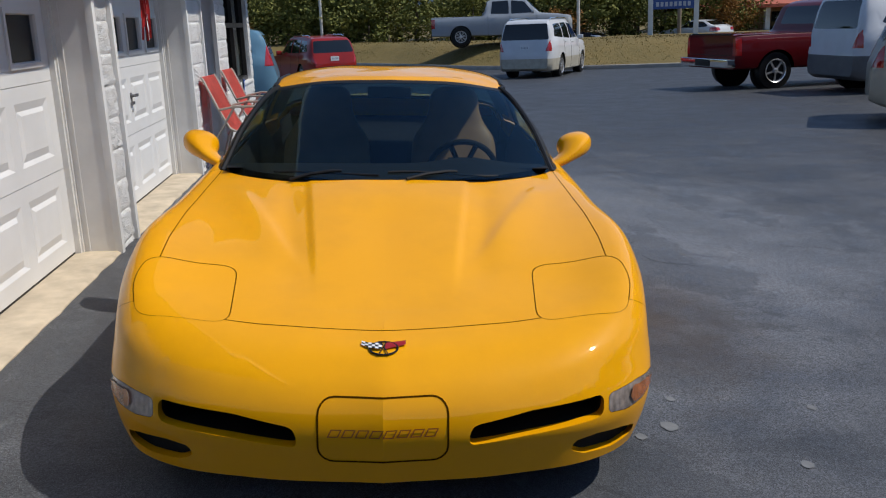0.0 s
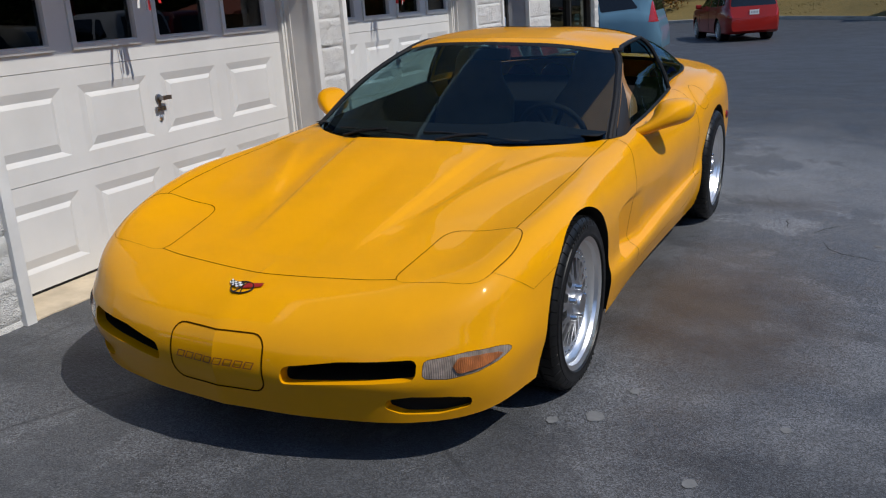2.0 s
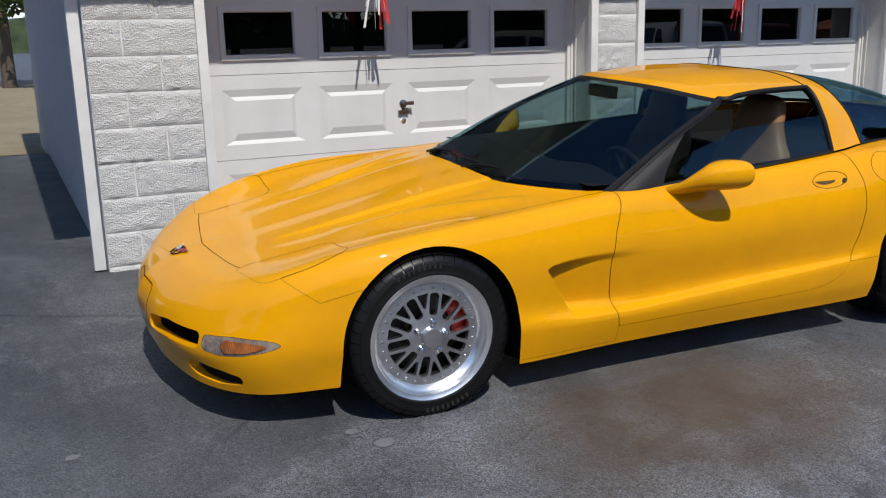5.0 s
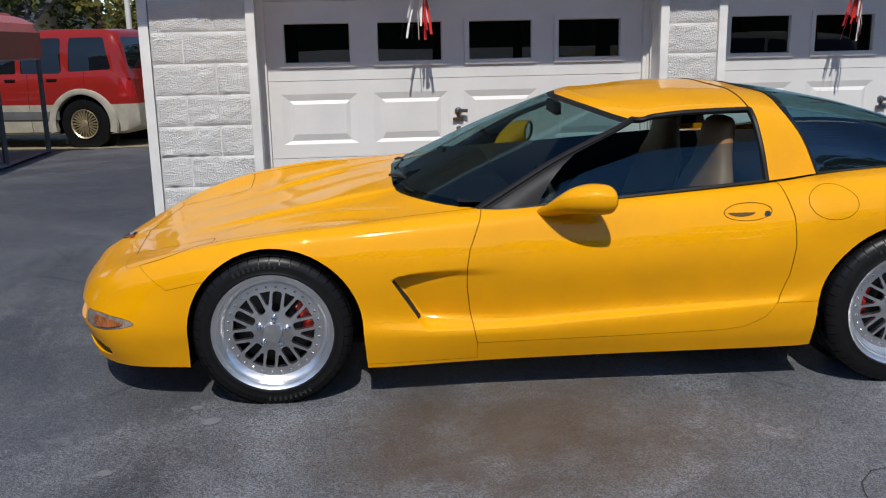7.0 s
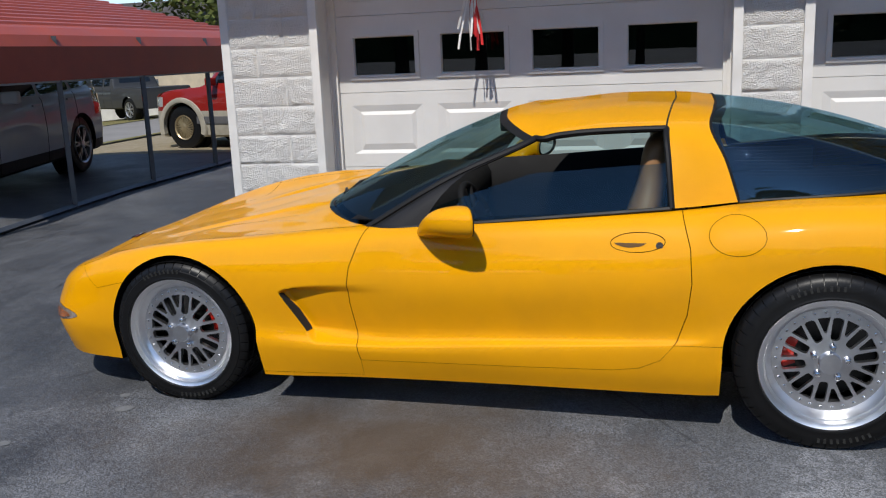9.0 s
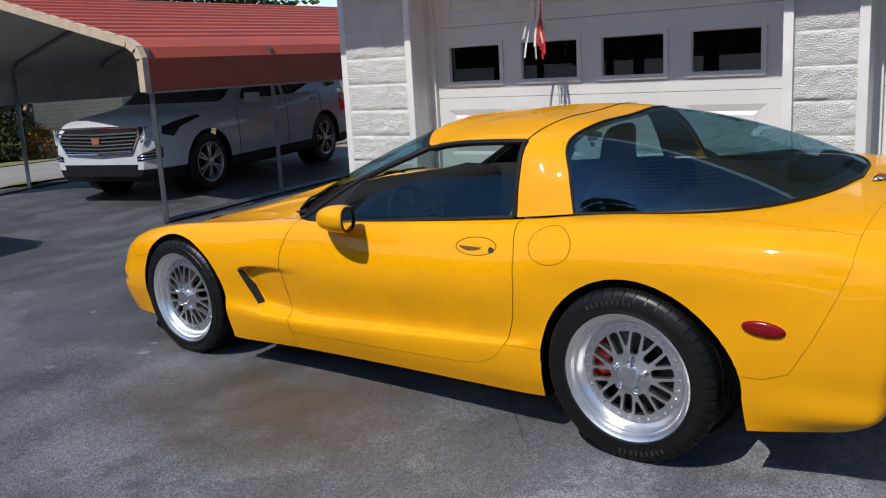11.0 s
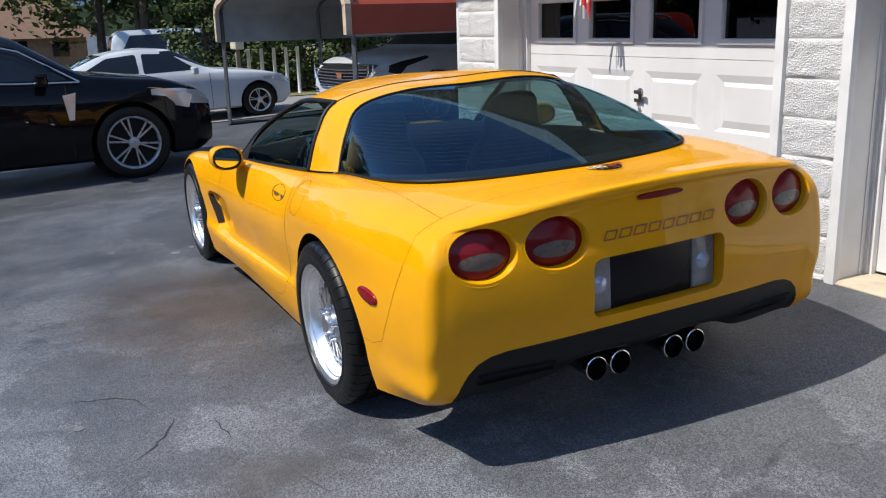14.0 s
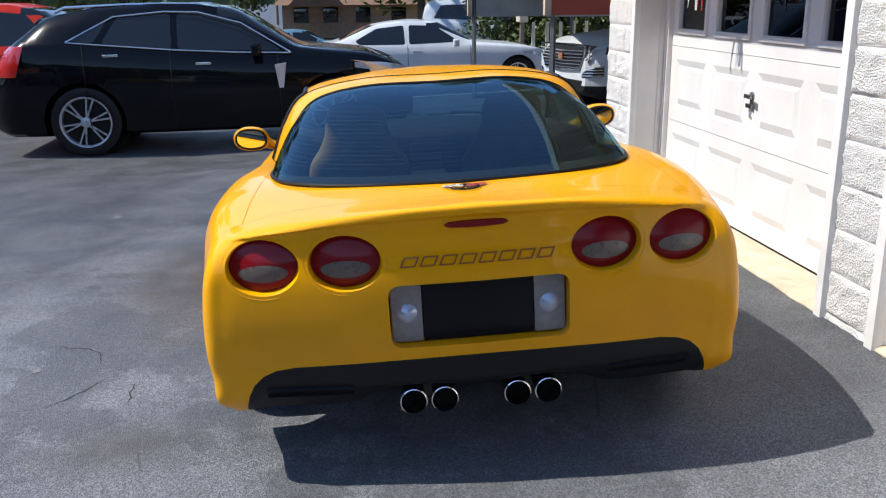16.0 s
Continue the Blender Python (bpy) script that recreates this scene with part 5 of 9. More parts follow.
def asphalt_material():
    m = mat("asphalt", (0.06, 0.06, 0.065), 0.75)
    v = coords(m)
    big = noisy(m, 0.55, 7, 0.62, v)
    mid_ = noisy(m, 2.2, 8, 0.68, v)
    fine = noisy(m, 130, 3, 0.7, v)
    streak = noisy(m, 1.4, 6, 0.65, v, (1.0, 0.22, 1.0))
    c = ramp(m, big, (0.34, (0.034, 0.036, 0.041)), (0.66, (0.082, 0.084, 0.090)))
    c = mix(m, ramp(m, mid_, (0.42, (0, 0, 0)), (0.66, (0.5, 0.5, 0.5))), c, (0.105, 0.108, 0.114))
    c = mix(m, ramp(m, noisy(m, 1.1, 7, 0.7, v, (0.3, 1.2, 1.0)), (0.52, (0, 0, 0)), (0.62, (0.75, 0.75, 0.75))), c, (0.030, 0.032, 0.036))
    c = mix(m, ramp(m, streak, (0.56, (0, 0, 0)), (0.72, (0.22, 0.22, 0.22))), c, (0.15, 0.152, 0.156))
    # the seal coat has worn off towards the tail of the car and further on, in ragged patches
    sep = m.node_tree.nodes.new("ShaderNodeSeparateXYZ")
    link(m, m.node_tree.nodes.new("ShaderNodeNewGeometry").outputs["Position"], sep.inputs[0])
    wear = m.node_tree.nodes.new("ShaderNodeMath")
    wear.operation = "MULTIPLY_ADD"
    link(m, noisy(m, 0.9, 6, 0.62, v), wear.inputs[0])
    wear.inputs[1].default_value = 9.0
    link(m, sep.outputs["Y"], wear.inputs[2])

    def patch(centre, size, scale, weight):
        """Distance from a centre in units of its size, made ragged."""
        geo = m.node_tree.nodes.new("ShaderNodeNewGeometry")
        sub = m.node_tree.nodes.new("ShaderNodeVectorMath")
        sub.operation = "SUBTRACT"
        link(m, geo.outputs["Position"], sub.inputs[0])
        sub.inputs[1].default_value = (*centre, 0.0)
        mul = m.node_tree.nodes.new("ShaderNodeVectorMath")
        mul.operation = "MULTIPLY"
        link(m, sub.outputs[0], mul.inputs[0])
        mul.inputs[1].default_value = (1 / size[0], 1 / size[1], 0.0)
        ln = m.node_tree.nodes.new("ShaderNodeVectorMath")
        ln.operation = "LENGTH"
        link(m, mul.outputs[0], ln.inputs[0])
        add = m.node_tree.nodes.new("ShaderNodeMath")
        add.operation = "MULTIPLY_ADD"
        link(m, noisy(m, scale, 7, 0.66, v), add.inputs[0])
        add.inputs[1].default_value = weight
        link(m, ln.outputs["Value"], add.inputs[2])
        half = m.node_tree.nodes.new("ShaderNodeMath")
        half.operation = "MULTIPLY"
        link(m, add.outputs[0], half.inputs[0])
        half.inputs[1].default_value = 0.5
        return half.outputs[0]
    worn_f = ramp(m, patch((4.0, 3.5), (2.3, 3.2), 1.3, 1.9), (0.48, (0.85, 0.85, 0.85)), (0.98, (0, 0, 0)))
    c = mix(m, worn_f, c, mix(m, mid_, (0.128, 0.133, 0.142), (0.245, 0.253, 0.268)))
    behind = ramp(m, patch((2.0, 5.7), (3.0, 1.7), 1.7, 1.2), (0.55, (0.40, 0.40, 0.40)), (0.95, (0, 0, 0)))
    c = mix(m, behind, c, mix(m, mid_, (0.165, 0.170, 0.178), (0.30, 0.305, 0.315)))
    bare = ramp(m, patch((3.2, -0.9), (1.5, 1.5), 1.6, 1.7), (0.45, (0.48, 0.48, 0.48)), (0.95, (0, 0, 0)))
    c = mix(m, bare, c, mix(m, mid_, (0.090, 0.096, 0.106), (0.19, 0.20, 0.215)))
    c = mix(m, 1.0, c, (1.02, 1.035, 1.06), "MULTIPLY")
    # fresh seal coat over the front lot
    lotf = m.node_tree.nodes.new("ShaderNodeMapRange")
    lotf.inputs["From Min"].default_value, lotf.inputs["From Max"].default_value = 10.5, 15.0
    link(m, wear.outputs[0], lotf.inputs["Value"])
    c = mix(m, ramp(m, lotf.outputs[0], (0.0, (0, 0, 0)), (1.0, (0.92, 0.92, 0.92))), c, mix(m, big, (0.021, 0.0245, 0.031), (0.043, 0.049, 0.058)))
    # dark seal coat under the carport, deepened in colour for the roof's shade
    carport_shade_seal = ramp(m, patch((-3.6, -5.3), (3.6, 3.2), 1.1, 0.8), (0.50, (0.8, 0.8, 0.8)), (0.72, (0, 0, 0)))
    c = mix(m, carport_shade_seal, c, mix(m, big, (0.016, 0.018, 0.022), (0.030, 0.032, 0.037)))
    seal = ramp(m, patch((-3.2, -0.7), (3.6, 1.5), 0.9, 1.2), (0.50, (0.78, 0.78, 0.78)), (0.82, (0, 0, 0)))
    c = mix(m, seal, c, mix(m, big, (0.018, 0.020, 0.024), (0.034, 0.036, 0.040)))
    vor = node(m, "ShaderNodeTexVoronoi", Scale=210.0)
    link(m, v, vor.inputs["Vector"])
    speck = ramp(m, vor.outputs["Color"], (0.3, (0.36, 0.36, 0.36)), (0.95, (2.1, 2.1, 2.1)))
    c = mix(m, 0.8, c, speck, "MULTIPLY")
    flecks = ramp(m, noisy(m, 330, 2, 0.6, v), (0.60, (0, 0, 0)), (0.68, (0.85, 0.85, 0.85)))
    c = mix(m, flecks, c, (0.26, 0.265, 0.275))
    edges = ramp(m, noisy(m, 0.62, 8, 0.66, v, (1.0, 0.8, 1.0)), (0.515, (0, 0, 0)), (0.535, (0.42, 0.42, 0.42)))
    c = mix(m, edges, c, (0.036, 0.039, 0.045))
    wob = mix(m, 0.07, v, node_color(m, 1.9, v))
    cell = node(m, "ShaderNodeTexVoronoi", Scale=0.55)
    cell.feature = "DISTANCE_TO_EDGE"
    link(m, wob, cell.inputs["Vector"])
    hair = ramp(m, cell.outputs["Distance"], (0.0, (1, 1, 1)), (0.0045, (0, 0, 0)))
    hair = mix(m, 1.0, hair, ramp(m, noisy(m, 1.3, 4, 0.6, v), (0.52, (0, 0, 0)), (0.60, (0.75, 0.75, 0.75))), "MULTIPLY")
    c = mix(m, hair, c, (0.020, 0.021, 0.023))
    scuff = ramp(m, noisy(m, 7.0, 9, 0.75, v, (1.0, 0.55, 1.0)), (0.60, (0, 0, 0)), (0.70, (0.42, 0.42, 0.42)))
    c = mix(m, scuff, c, (0.20, 0.205, 0.215))
    # a brown fluid stain beside the car, with a ragged edge
    stain = ramp(m, patch((3.15, 2.05), (0.72, 1.15), 3.0, 1.3), (0.44, (0.86, 0.86, 0.86)), (0.82, (0, 0, 0)))
    c = mix(m, stain, c, mix(m, mid_, (0.040, 0.027, 0.017), (0.092, 0.066, 0.044)))
    spill = ramp(m, patch((3.36, 4.12), (0.34, 0.24), 5.0, 1.3), (0.40, (0.6, 0.6, 0.6)), (0.85, (0, 0, 0)))
    c = mix(m, spill, c, mix(m, mid_, (0.060, 0.052, 0.044), (0.11, 0.098, 0.086)))
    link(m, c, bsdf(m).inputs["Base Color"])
    link(m, ramp(m, mid_, (0.3, (0.46,) * 3), (0.7, (0.70,) * 3)), bsdf(m).inputs["Roughness"])
    bsdf(m).inputs["Specular IOR Level"].default_value = 0.55
    bsdf(m).inputs["Diffuse Roughness"].default_value = 1.0
    bump(m, mix(m, 0.5, fine, vor.outputs["Distance"]), 0.8, 0.004)
    return m


ASPHALT = asphalt_material()


def spaced(a, b, near_lo, near_hi, step, far):
    return sorted(set([round(v, 3) for v in list(np.arange(near_lo, near_hi + 1e-6, step)) + [a, b] + far]))


b2 = bmesh.new()
gx = spaced(-400, 400, -8, 16, 0.5, [-200, -100, -60, -40, -28, -20, -14, -11, 20, 26, 36, 60, 100, 200])
gy = spaced(-400, 400, -14, 20, 0.5, [-200, -100, -60, -40, -28, -20, -17, 23, 26, 29, 32, 36, 42, 60, 100, 200])
grid_mesh(b2, [[(x, y, ground_z(x, y)) for y in gy] for x in gx])
bmesh.ops.recalc_face_normals(b2, faces=b2.faces)
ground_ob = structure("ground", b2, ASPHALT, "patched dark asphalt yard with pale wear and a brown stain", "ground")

# cracks in the asphalt
b2 = bmesh.new()
rnd = random.Random(12)
for x, y, a, n in ((3.56, 3.40, 97, 9), (3.26, 4.48, 85, 4), (3.96, 2.97, 139, 10), (3.43, 3.51, 115, 6), (4.3, 1.6, 40, 5), (1.5, -0.9, 150, 10), (5.0, 3.1, 60, 14), (5.6, 1.0, 95, 14), (4.8, 6.0, 10, 12), (3.0, 6.3, 130, 10), (1.0, 5.6, 60, 9)):
    p = Vector((x, y, 0))
    ang = radians(a)
    left, right = [], []
    for k in range(n):
        ang += rnd.uniform(-.55, .55)
        p = p + Vector((math.cos(ang), math.sin(ang), 0)) * rnd.uniform(.03, .07)
        t = Vector((-math.sin(ang), math.cos(ang), 0)) * rnd.uniform(.0015, .005) * math.sin(math.pi * (k + .5) / n)
        z = ground_z(p.x, p.y) + .0025
        left.append((p.x + t.x, p.y + t.y, z))
        right.append((p.x - t.x, p.y - t.y, z))
    grid_mesh(b2, [left, right])
cr = part("crack", b2, mat("crack_dark", (.040, .041, .043), .95), ground_ob, "fine dark cracks in the asphalt")
tagged(cr, kind="stuff")
b2 = bmesh.new()
for x, y, r_ in ((2.93, .775, .032), (2.80, .70, .020), (3.02, 1.02, .018), (2.55, -.25, .02), (3.3, .45, .022), (3.55, .9, .018), (4.2, .2, .03), (3.9, 3.3, .02)):
    ring = [(x + r_ * (1 + .35 * noise.noise(Vector((x * 9, k * .9, y)))) * math.cos(2 * math.pi * k / 14), y + r_ * 1.3 * (1 + .35 * noise.noise(Vector((y * 9, k * .9, x)))) * math.sin(2 * math.pi * k / 14)) for k in range(14)]
    b2.faces.new([b2.verts.new((px, py, ground_z(px, py) + .003)) for px, py in ring])
sp = part("pale_spot", b2, worn("pale_spot_grey", (.15, .155, .16), .9, scale=40), ground_ob, "small pale spots on the asphalt")
tagged(sp, kind="stuff")

# ---------------------------------------------------------------- garage building
WALL_X, RECESS = 0.25, 0.0
Y0, Y1 = 0.126, 11.80
FLOOR_Z = 0.235
TOP_Z = 2.72
HEAD_Z = 2.36
COURSE = 0.2032


def split_block(seed, length):
    """A split-faced block: rugged front, dressed arrises."""
    rnd = random.Random(seed)
    b = bmesh.new()
    nu, nv = max(6, int(length / 0.017)), 12
    h = COURSE - 0.007
    L = length - 0.007
    off = Vector((rnd.uniform(0, 50), rnd.uniform(0, 50), rnd.uniform(0, 50)))
    front = []
    for i in range(nu + 1):
        row = []
        for j in range(nv + 1):
            y, z = L * i / nu, h * j / nv
            edge = min(min(i, nu - i), min(j, nv - j), 1.0)
            n = noise.noise(Vector((y * 11, z * 11, 0)) + off) * 0.5 + noise.noise(Vector((y * 26, z * 34, 3)) + off) * 0.75 + noise.noise(Vector((y * 60, z * 60, 7)) + off) * 0.35
            row.append((0.001 + edge * (0.009 + 0.013 * n), y + 0.0035 + (0.002 * rnd.uniform(-1, 1)), z + 0.0035))
        front.append(row)
    vs = grid_mesh(b, front)
    ring = [vs[i][0] for i in range(nu + 1)] + [vs[nu][j] for j in range(1, nv + 1)] + [vs[i][nv] for i in range(nu - 1, -1, -1)] + [vs[0][j] for j in range(nv - 1, 0, -1)]
    back = [b.verts.new((-0.03, v.co.y, v.co.z)) for v in ring]
    for i in range(len(ring)):
        k = (i + 1) % len(ring)
        b.faces.new((ring[i], ring[k], back[k], back[i]))
    bmesh.ops.recalc_face_normals(b, faces=b.faces)
    return sharp(mesh_of("block", b, BLOCK), 50)


BLOCK_MESHES = {}
BLOCK_JOBS = []


def block_run(parent, y0, y1, z0, z1, first=0):
    """Courses of blocks in running bond, to be laid at the end of the file."""
    BLOCK_JOBS.append((parent, y0, y1, z0, z1, first))


def core(name, y0, y1, z0, z1, label):
    return structure(name, box((-0.25, y0 + 0.004, z0), (WALL_X - 0.001, y1 - 0.004, z1)), MORTAR, label, "wall")


PIERS = []
for name, y0, y1 in (("wall_pier_1", Y0, 0.757), ("wall_pier_2", 3.58, 3.96), ("wall_pier_3", 6.673, 7.44), ("wall_pier_4", 8.385, 9.29), ("wall_pier_5", 11.585, Y1)):
    ob = core(name, y0, y1, -0.2, TOP_Z, "white painted split-face block pier of the garage front")
    PIERS.append(ob)
    block_run(ob, y0, y1, FLOOR_Z - 2 * COURSE + 0.0, TOP_Z - 0.03, 0)
under = core("wall_under_window", 9.29, 11.585, -0.2, 0.845, "white painted split-face block wall under the office window")
block_run(under, 9.29, 11.585, FLOOR_Z - 2 * COURSE, 0.845, 1)
# lintels over the openings
for k, (y0, y1) in enumerate(((0.757, 3.58), (3.96, 6.673), (7.44, 8.385), (9.29, 11.585))):
    structure("lintel_%d" % (k + 1), box((-0.25, y0, HEAD_Z if k < 2 else 2.30), (WALL_X - 0.01, y1, TOP_Z), 0.004), TRIM_WHITE, "white painted lintel over the opening", "wall")
# the rest of the shell
b2 = bmesh.new()
add_box(b2, (-9.0, Y0 + 0.003, -0.2), (-0.25, Y0 + 0.2, TOP_Z))
structure("wall_side", b2, BLOCK, "white painted block side wall", "wall")
structure("wall_back", box((-9.2, Y0 + 0.003, -0.2), (-9.0, Y1 - 0.003, TOP_Z)), BLOCK, "white painted block back wall", "wall")
structure("wall_end", box((-9.0, Y1 - 0.2, -0.2), (-0.25, Y1 - 0.003, TOP_Z)), BLOCK, "white painted block end wall", "wall")
structure("wall_partition", box((-9.0, 7.0, -0.2), (-0.27, 7.15, TOP_Z)), worn("grey_plaster", (0.35, 0.34, 0.32), 0.8), "grey inner partition wall", "wall")
structure("floor", box((-9.0, Y0 + 0.2, 0.05), (-0.26, Y1 - 0.2, FLOOR_Z - 0.01)), CONCRETE, "bare concrete garage floor", "floor")
b2 = box((-9.3, Y0 - 0.45, TOP_Z), (1.00, Y1 + 0.45, TOP_Z + 0.18), 0.01)
structure("roof", b2, worn("roof_metal", (0.55, 0.54, 0.52), 0.5), "flat metal roof with an eave over the doors", "roof")
structure("ceiling", box((-9.0, Y0 + 0.2, TOP_Z - 0.05), (-0.26, Y1 - 0.2, TOP_Z - 0.004)), worn("ceiling_board", (0.3, 0.3, 0.29), 0.8), "dim ceiling board", "ceiling")
structure("soffit", box((WALL_X + 0.03, Y0 - 0.4, TOP_Z - 0.03), (0.97, Y1 + 0.4, TOP_Z - 0.004)), TRIM_WHITE, "white soffit under the eave", "roof")


def groove_section(y0, y1, z0, z1, panes, glazed):
    """One hinged section of a sectional door; embossed outlines or glazed openings."""
    b = bmesh.new()
    X = 0.0
    ys = [y0] + [v for p in panes for v in p[:2]] + [y1]
    za, zb = panes[0][2], panes[0][3]
    zs = [z0, za, zb, z1]
    grid = [[b.verts.new((X, y, z)) for z in zs] for y in ys]
    for i in range(len(ys) - 1):
        for j in range(3):
            if j == 1 and i % 2 == 1:
                q = [grid[i][j], grid[i + 1][j], grid[i + 1][j + 1], grid[i][j + 1]]
                loops = [q]
                if glazed:
                    steps = ((0.0, 0.0, 0.0, 0.014), (0.030, 0.030, 0.030, 0.014), (0.036, 0.036, 0.036, 0.0), (0.036, 0.036, 0.036, -0.03))
                else:       # a wide groove: insets at the sides, foot and head, and the depth
                    steps = ((0.002, 0.002, 0.002, -0.0005), (0.055, 0.026, 0.046, -0.0130), (0.082, 0.070, 0.070, -0.0005), (0.084, 0.072, 0.072, 0.0))
                for inset, foot, head, dx in steps:
                    pts = []
                    for v, sy, sz in zip(q, (1, -1, -1, 1), (1, 1, -1, -1)):
                        pts.append(b.verts.new((X + dx, v.co.y + sy * inset, v.co.z + (foot if sz > 0 else -head))))
                    for k in range(4):
                        b.faces.new((loops[-1][k], loops[-1][(k + 1) % 4], pts[(k + 1) % 4], pts[k]))
                    loops.append(pts)
                if not glazed:
                    b.faces.new(loops[-1])
            else:
                b.faces.new((grid[i][j], grid[i + 1][j], grid[i + 1][j + 1], grid[i][j + 1]))
    # rolled top and bottom edges and the thickness behind
    for z, s in ((z0, 1), (z1, -1)):
        add_box(b, (-0.05, y0, z if s > 0 else z - 0.004), (-0.004, y1, z + 0.004 if s > 0 else z))
    bmesh.ops.recalc_face_normals(b, faces=b.faces)
    return b


def garage_door(number, y0, y1, first):
    door = tagged(new("door_%d" % number), "white sectional garage door with embossed panels, closed", "garage door", "", "structure")
    door.empty_display_size = 0.2
    pitch = 0.6395
    H = 0.5355
    for k in range(4):
        z0 = FLOOR_Z + 0.012 + H * k
        glazed = k == 2
        if glazed:
            panes = [(first + pitch * i - 0.036, first + pitch * i + 0.440 + 0.036, 1.443 - 0.036, 1.700 + 0.036) for i in range(4)]
        else:
            panes = [(first + pitch * i - 0.045, first + pitch * i + 0.485, z0 + 0.095, z0 + 0.445) for i in range(4)]
        section = part("section", groove_section(y0, y1, z0 + 0.0015, z0 + H - 0.0015, panes, glazed), WHITE_DOOR, door, "", 7)
        if glazed:
            for i in range(4):
                ya = first + pitch * i
                pane = part("pane", box((-0.022, ya - 0.002, 1.441), (-0.017, ya + 0.442, 1.702)), WINDOW_DARK, section, "dark window pane of the door")
                pane.visible_shadow = False
    part("bottom_seal", box((-0.04, y0, FLOOR_Z - 0.004), (-0.002, y1, FLOOR_Z + 0.014), 0.003), BLACK_TRIM, door, "black rubber bottom seal")
    # T handle and lock
    yc = (y0 + y1) / 2 + 0.007
    hz = 1.085
    b = bmesh.new()
    lathe(b, [(0.0, 0.026), (0.010, 0.025), (0.014, 0.012), (0.045, 0.011), (0.046, 0.001)], 20, "x", Matrix.Translation((0.0, yc, hz)))
    add_box(b, (0.034, yc - 0.012, hz - 0.010), (0.050, yc + 0.062, hz + 0.014), 0, None)
    add_box(b, (0.0, yc - 0.012, hz - 0.052), (0.010, yc + 0.008, hz - 0.01), 0, None)
    add_box(b, (0.006, yc - 0.040, hz - 0.070), (0.022, yc + 0.034, hz - 0.046), 0, None)
    part("handle", b, worn("dark_pewter", (0.22, 0.22, 0.23), 0.30, 0.9), door, "dark metal T-handle")
    b = bmesh.new()
    lathe(b, [(0.0, 0.018), (0.008, 0.017), (0.010, 0.012), (0.0105, 0.0005)], 20, "x", Matrix.Translation((0.0, yc, hz - 0.115)))
    part("lock", b, POLISHED, door, "round steel lock")
    return door


garage_door(1, 0.815, 3.50, 0.972)
garage_door(2, 4.02, 6.665, 4.16)

# jambs, trim angles and sills of the two doors
for k, (y0, y1) in enumerate(((0.757, 3.58), (3.96, 6.673))):
    b = bmesh.new()
    for ya, s in ((y0, 1), (y1, -1)):
        def slab(x0, x1, a, c_, z0=FLOOR_Z - 0.02, z1=HEAD_Z):
            lo, hi = sorted((ya + s * a, ya + s * c_))
            add_box(b, (x0, lo, z0), (x1, hi, z1))
        slab(-0.02, WALL_X - 0.012, 0.0, 0.040)
        slab(-0.004, 0.035, 0.040, 0.085)
        slab(0.035, 0.046, 0.040, 0.060)
        slab(0.075, 0.083, 0.040, 0.046)
    structure("jamb_%d" % (k + 1), b, JAMB, "grey painted steel jambs beside the garage door", "trim")
    for ya, s in ((y0, 1), (y1, -1)):
        b = bmesh.new()
        lo, hi = sorted((ya - s * 0.012, ya + s * 0.046))
        add_box(b, (WALL_X - 0.012, lo, 0.19), (WALL_X + 0.034, hi, HEAD_Z + 0.04))
        bevel(b, 0.004, 2)
        structure("trim_%d" % (k * 2 + (1 if s == 1 else 2)), b, TRIM_WHITE, "white corner trim at the door opening", "trim")
    b = bmesh.new()
    n = 24
    rows = []
    for i in range(n + 1):
        y = y0 + 0.04 + (y1 - y0 - 0.08) * i / n
        e = WALL_X + 0.02 + 0.018 * noise.noise(Vector((y * 5, k * 9, 0)))
        rows.append([(-0.05, y, FLOOR_Z), (0.10, y, FLOOR_Z - 0.002), (e - 0.02, y, FLOOR_Z - 0.008), (e, y, FLOOR_Z - 0.02), (e + 0.008, y, 0.12)])
    grid_mesh(b, rows)
    bmesh.ops.recalc_face_normals(b, faces=b.faces)
    structure("sill_%d" % (k + 1), b, CONCRETE, "tan concrete sill with a ragged edge under the garage door", "sill")

# downspout at the corner
b = bmesh.new()
add_box(b, (WALL_X - 0.10, Y0 - 0.075, 0.22), (WALL_X - 0.02, Y0 - 0.008, TOP_Z))
bevel(b, 0.012, 2)
spout = new("downspout", sharp(mesh_of("downspout", b, TRIM_WHITE)))
tagged(spout, "white metal downspout on the corner of the block wall", "downspout")

# office entrance and window
FRAME = worn("dark_bronze_frame", (0.045, 0.042, 0.040), 0.4, 0.6)
OFFICE_GLASS = glass("office_glass", (0.7, 0.75, 0.74), 0.5)
door3 = tagged(new("door_3"), "glazed office door in a dark metal frame, closed", "door", "", "structure")
b = bmesh.new()
for lo, hi in (((-0.06, 7.44, 0.20), (0.02, 7.50, 2.30)), ((-0.06, 8.30, 0.20), (0.02, 8.385, 2.30)), ((-0.06, 7.50, 2.22), (0.02, 8.30, 2.30)), ((-0.06, 7.50, 0.20), (0.02, 8.30, 0.32)), ((-0.055, 7.50, 0.95), (0.015, 8.30, 1.0)), ((-0.05, 8.16, 0.32), (0.01, 8.30, 2.22))):
    add_box(b, lo, hi)
part("frame", b, FRAME, door3)
glazing(part("pane", box((-0.03, 7.50, 0.32), (-0.024, 8.16, 2.22)), OFFICE_GLASS, door3))
part("handle", tube(bmesh.new(), [(0.012, 8.12, 0.98), (0.06, 8.12, 1.0), (0.06, 8.12, 1.28), (0.012, 8.12, 1.3)], 0.011), POLISHED, door3, "steel pull handle")
b = bmesh.new()
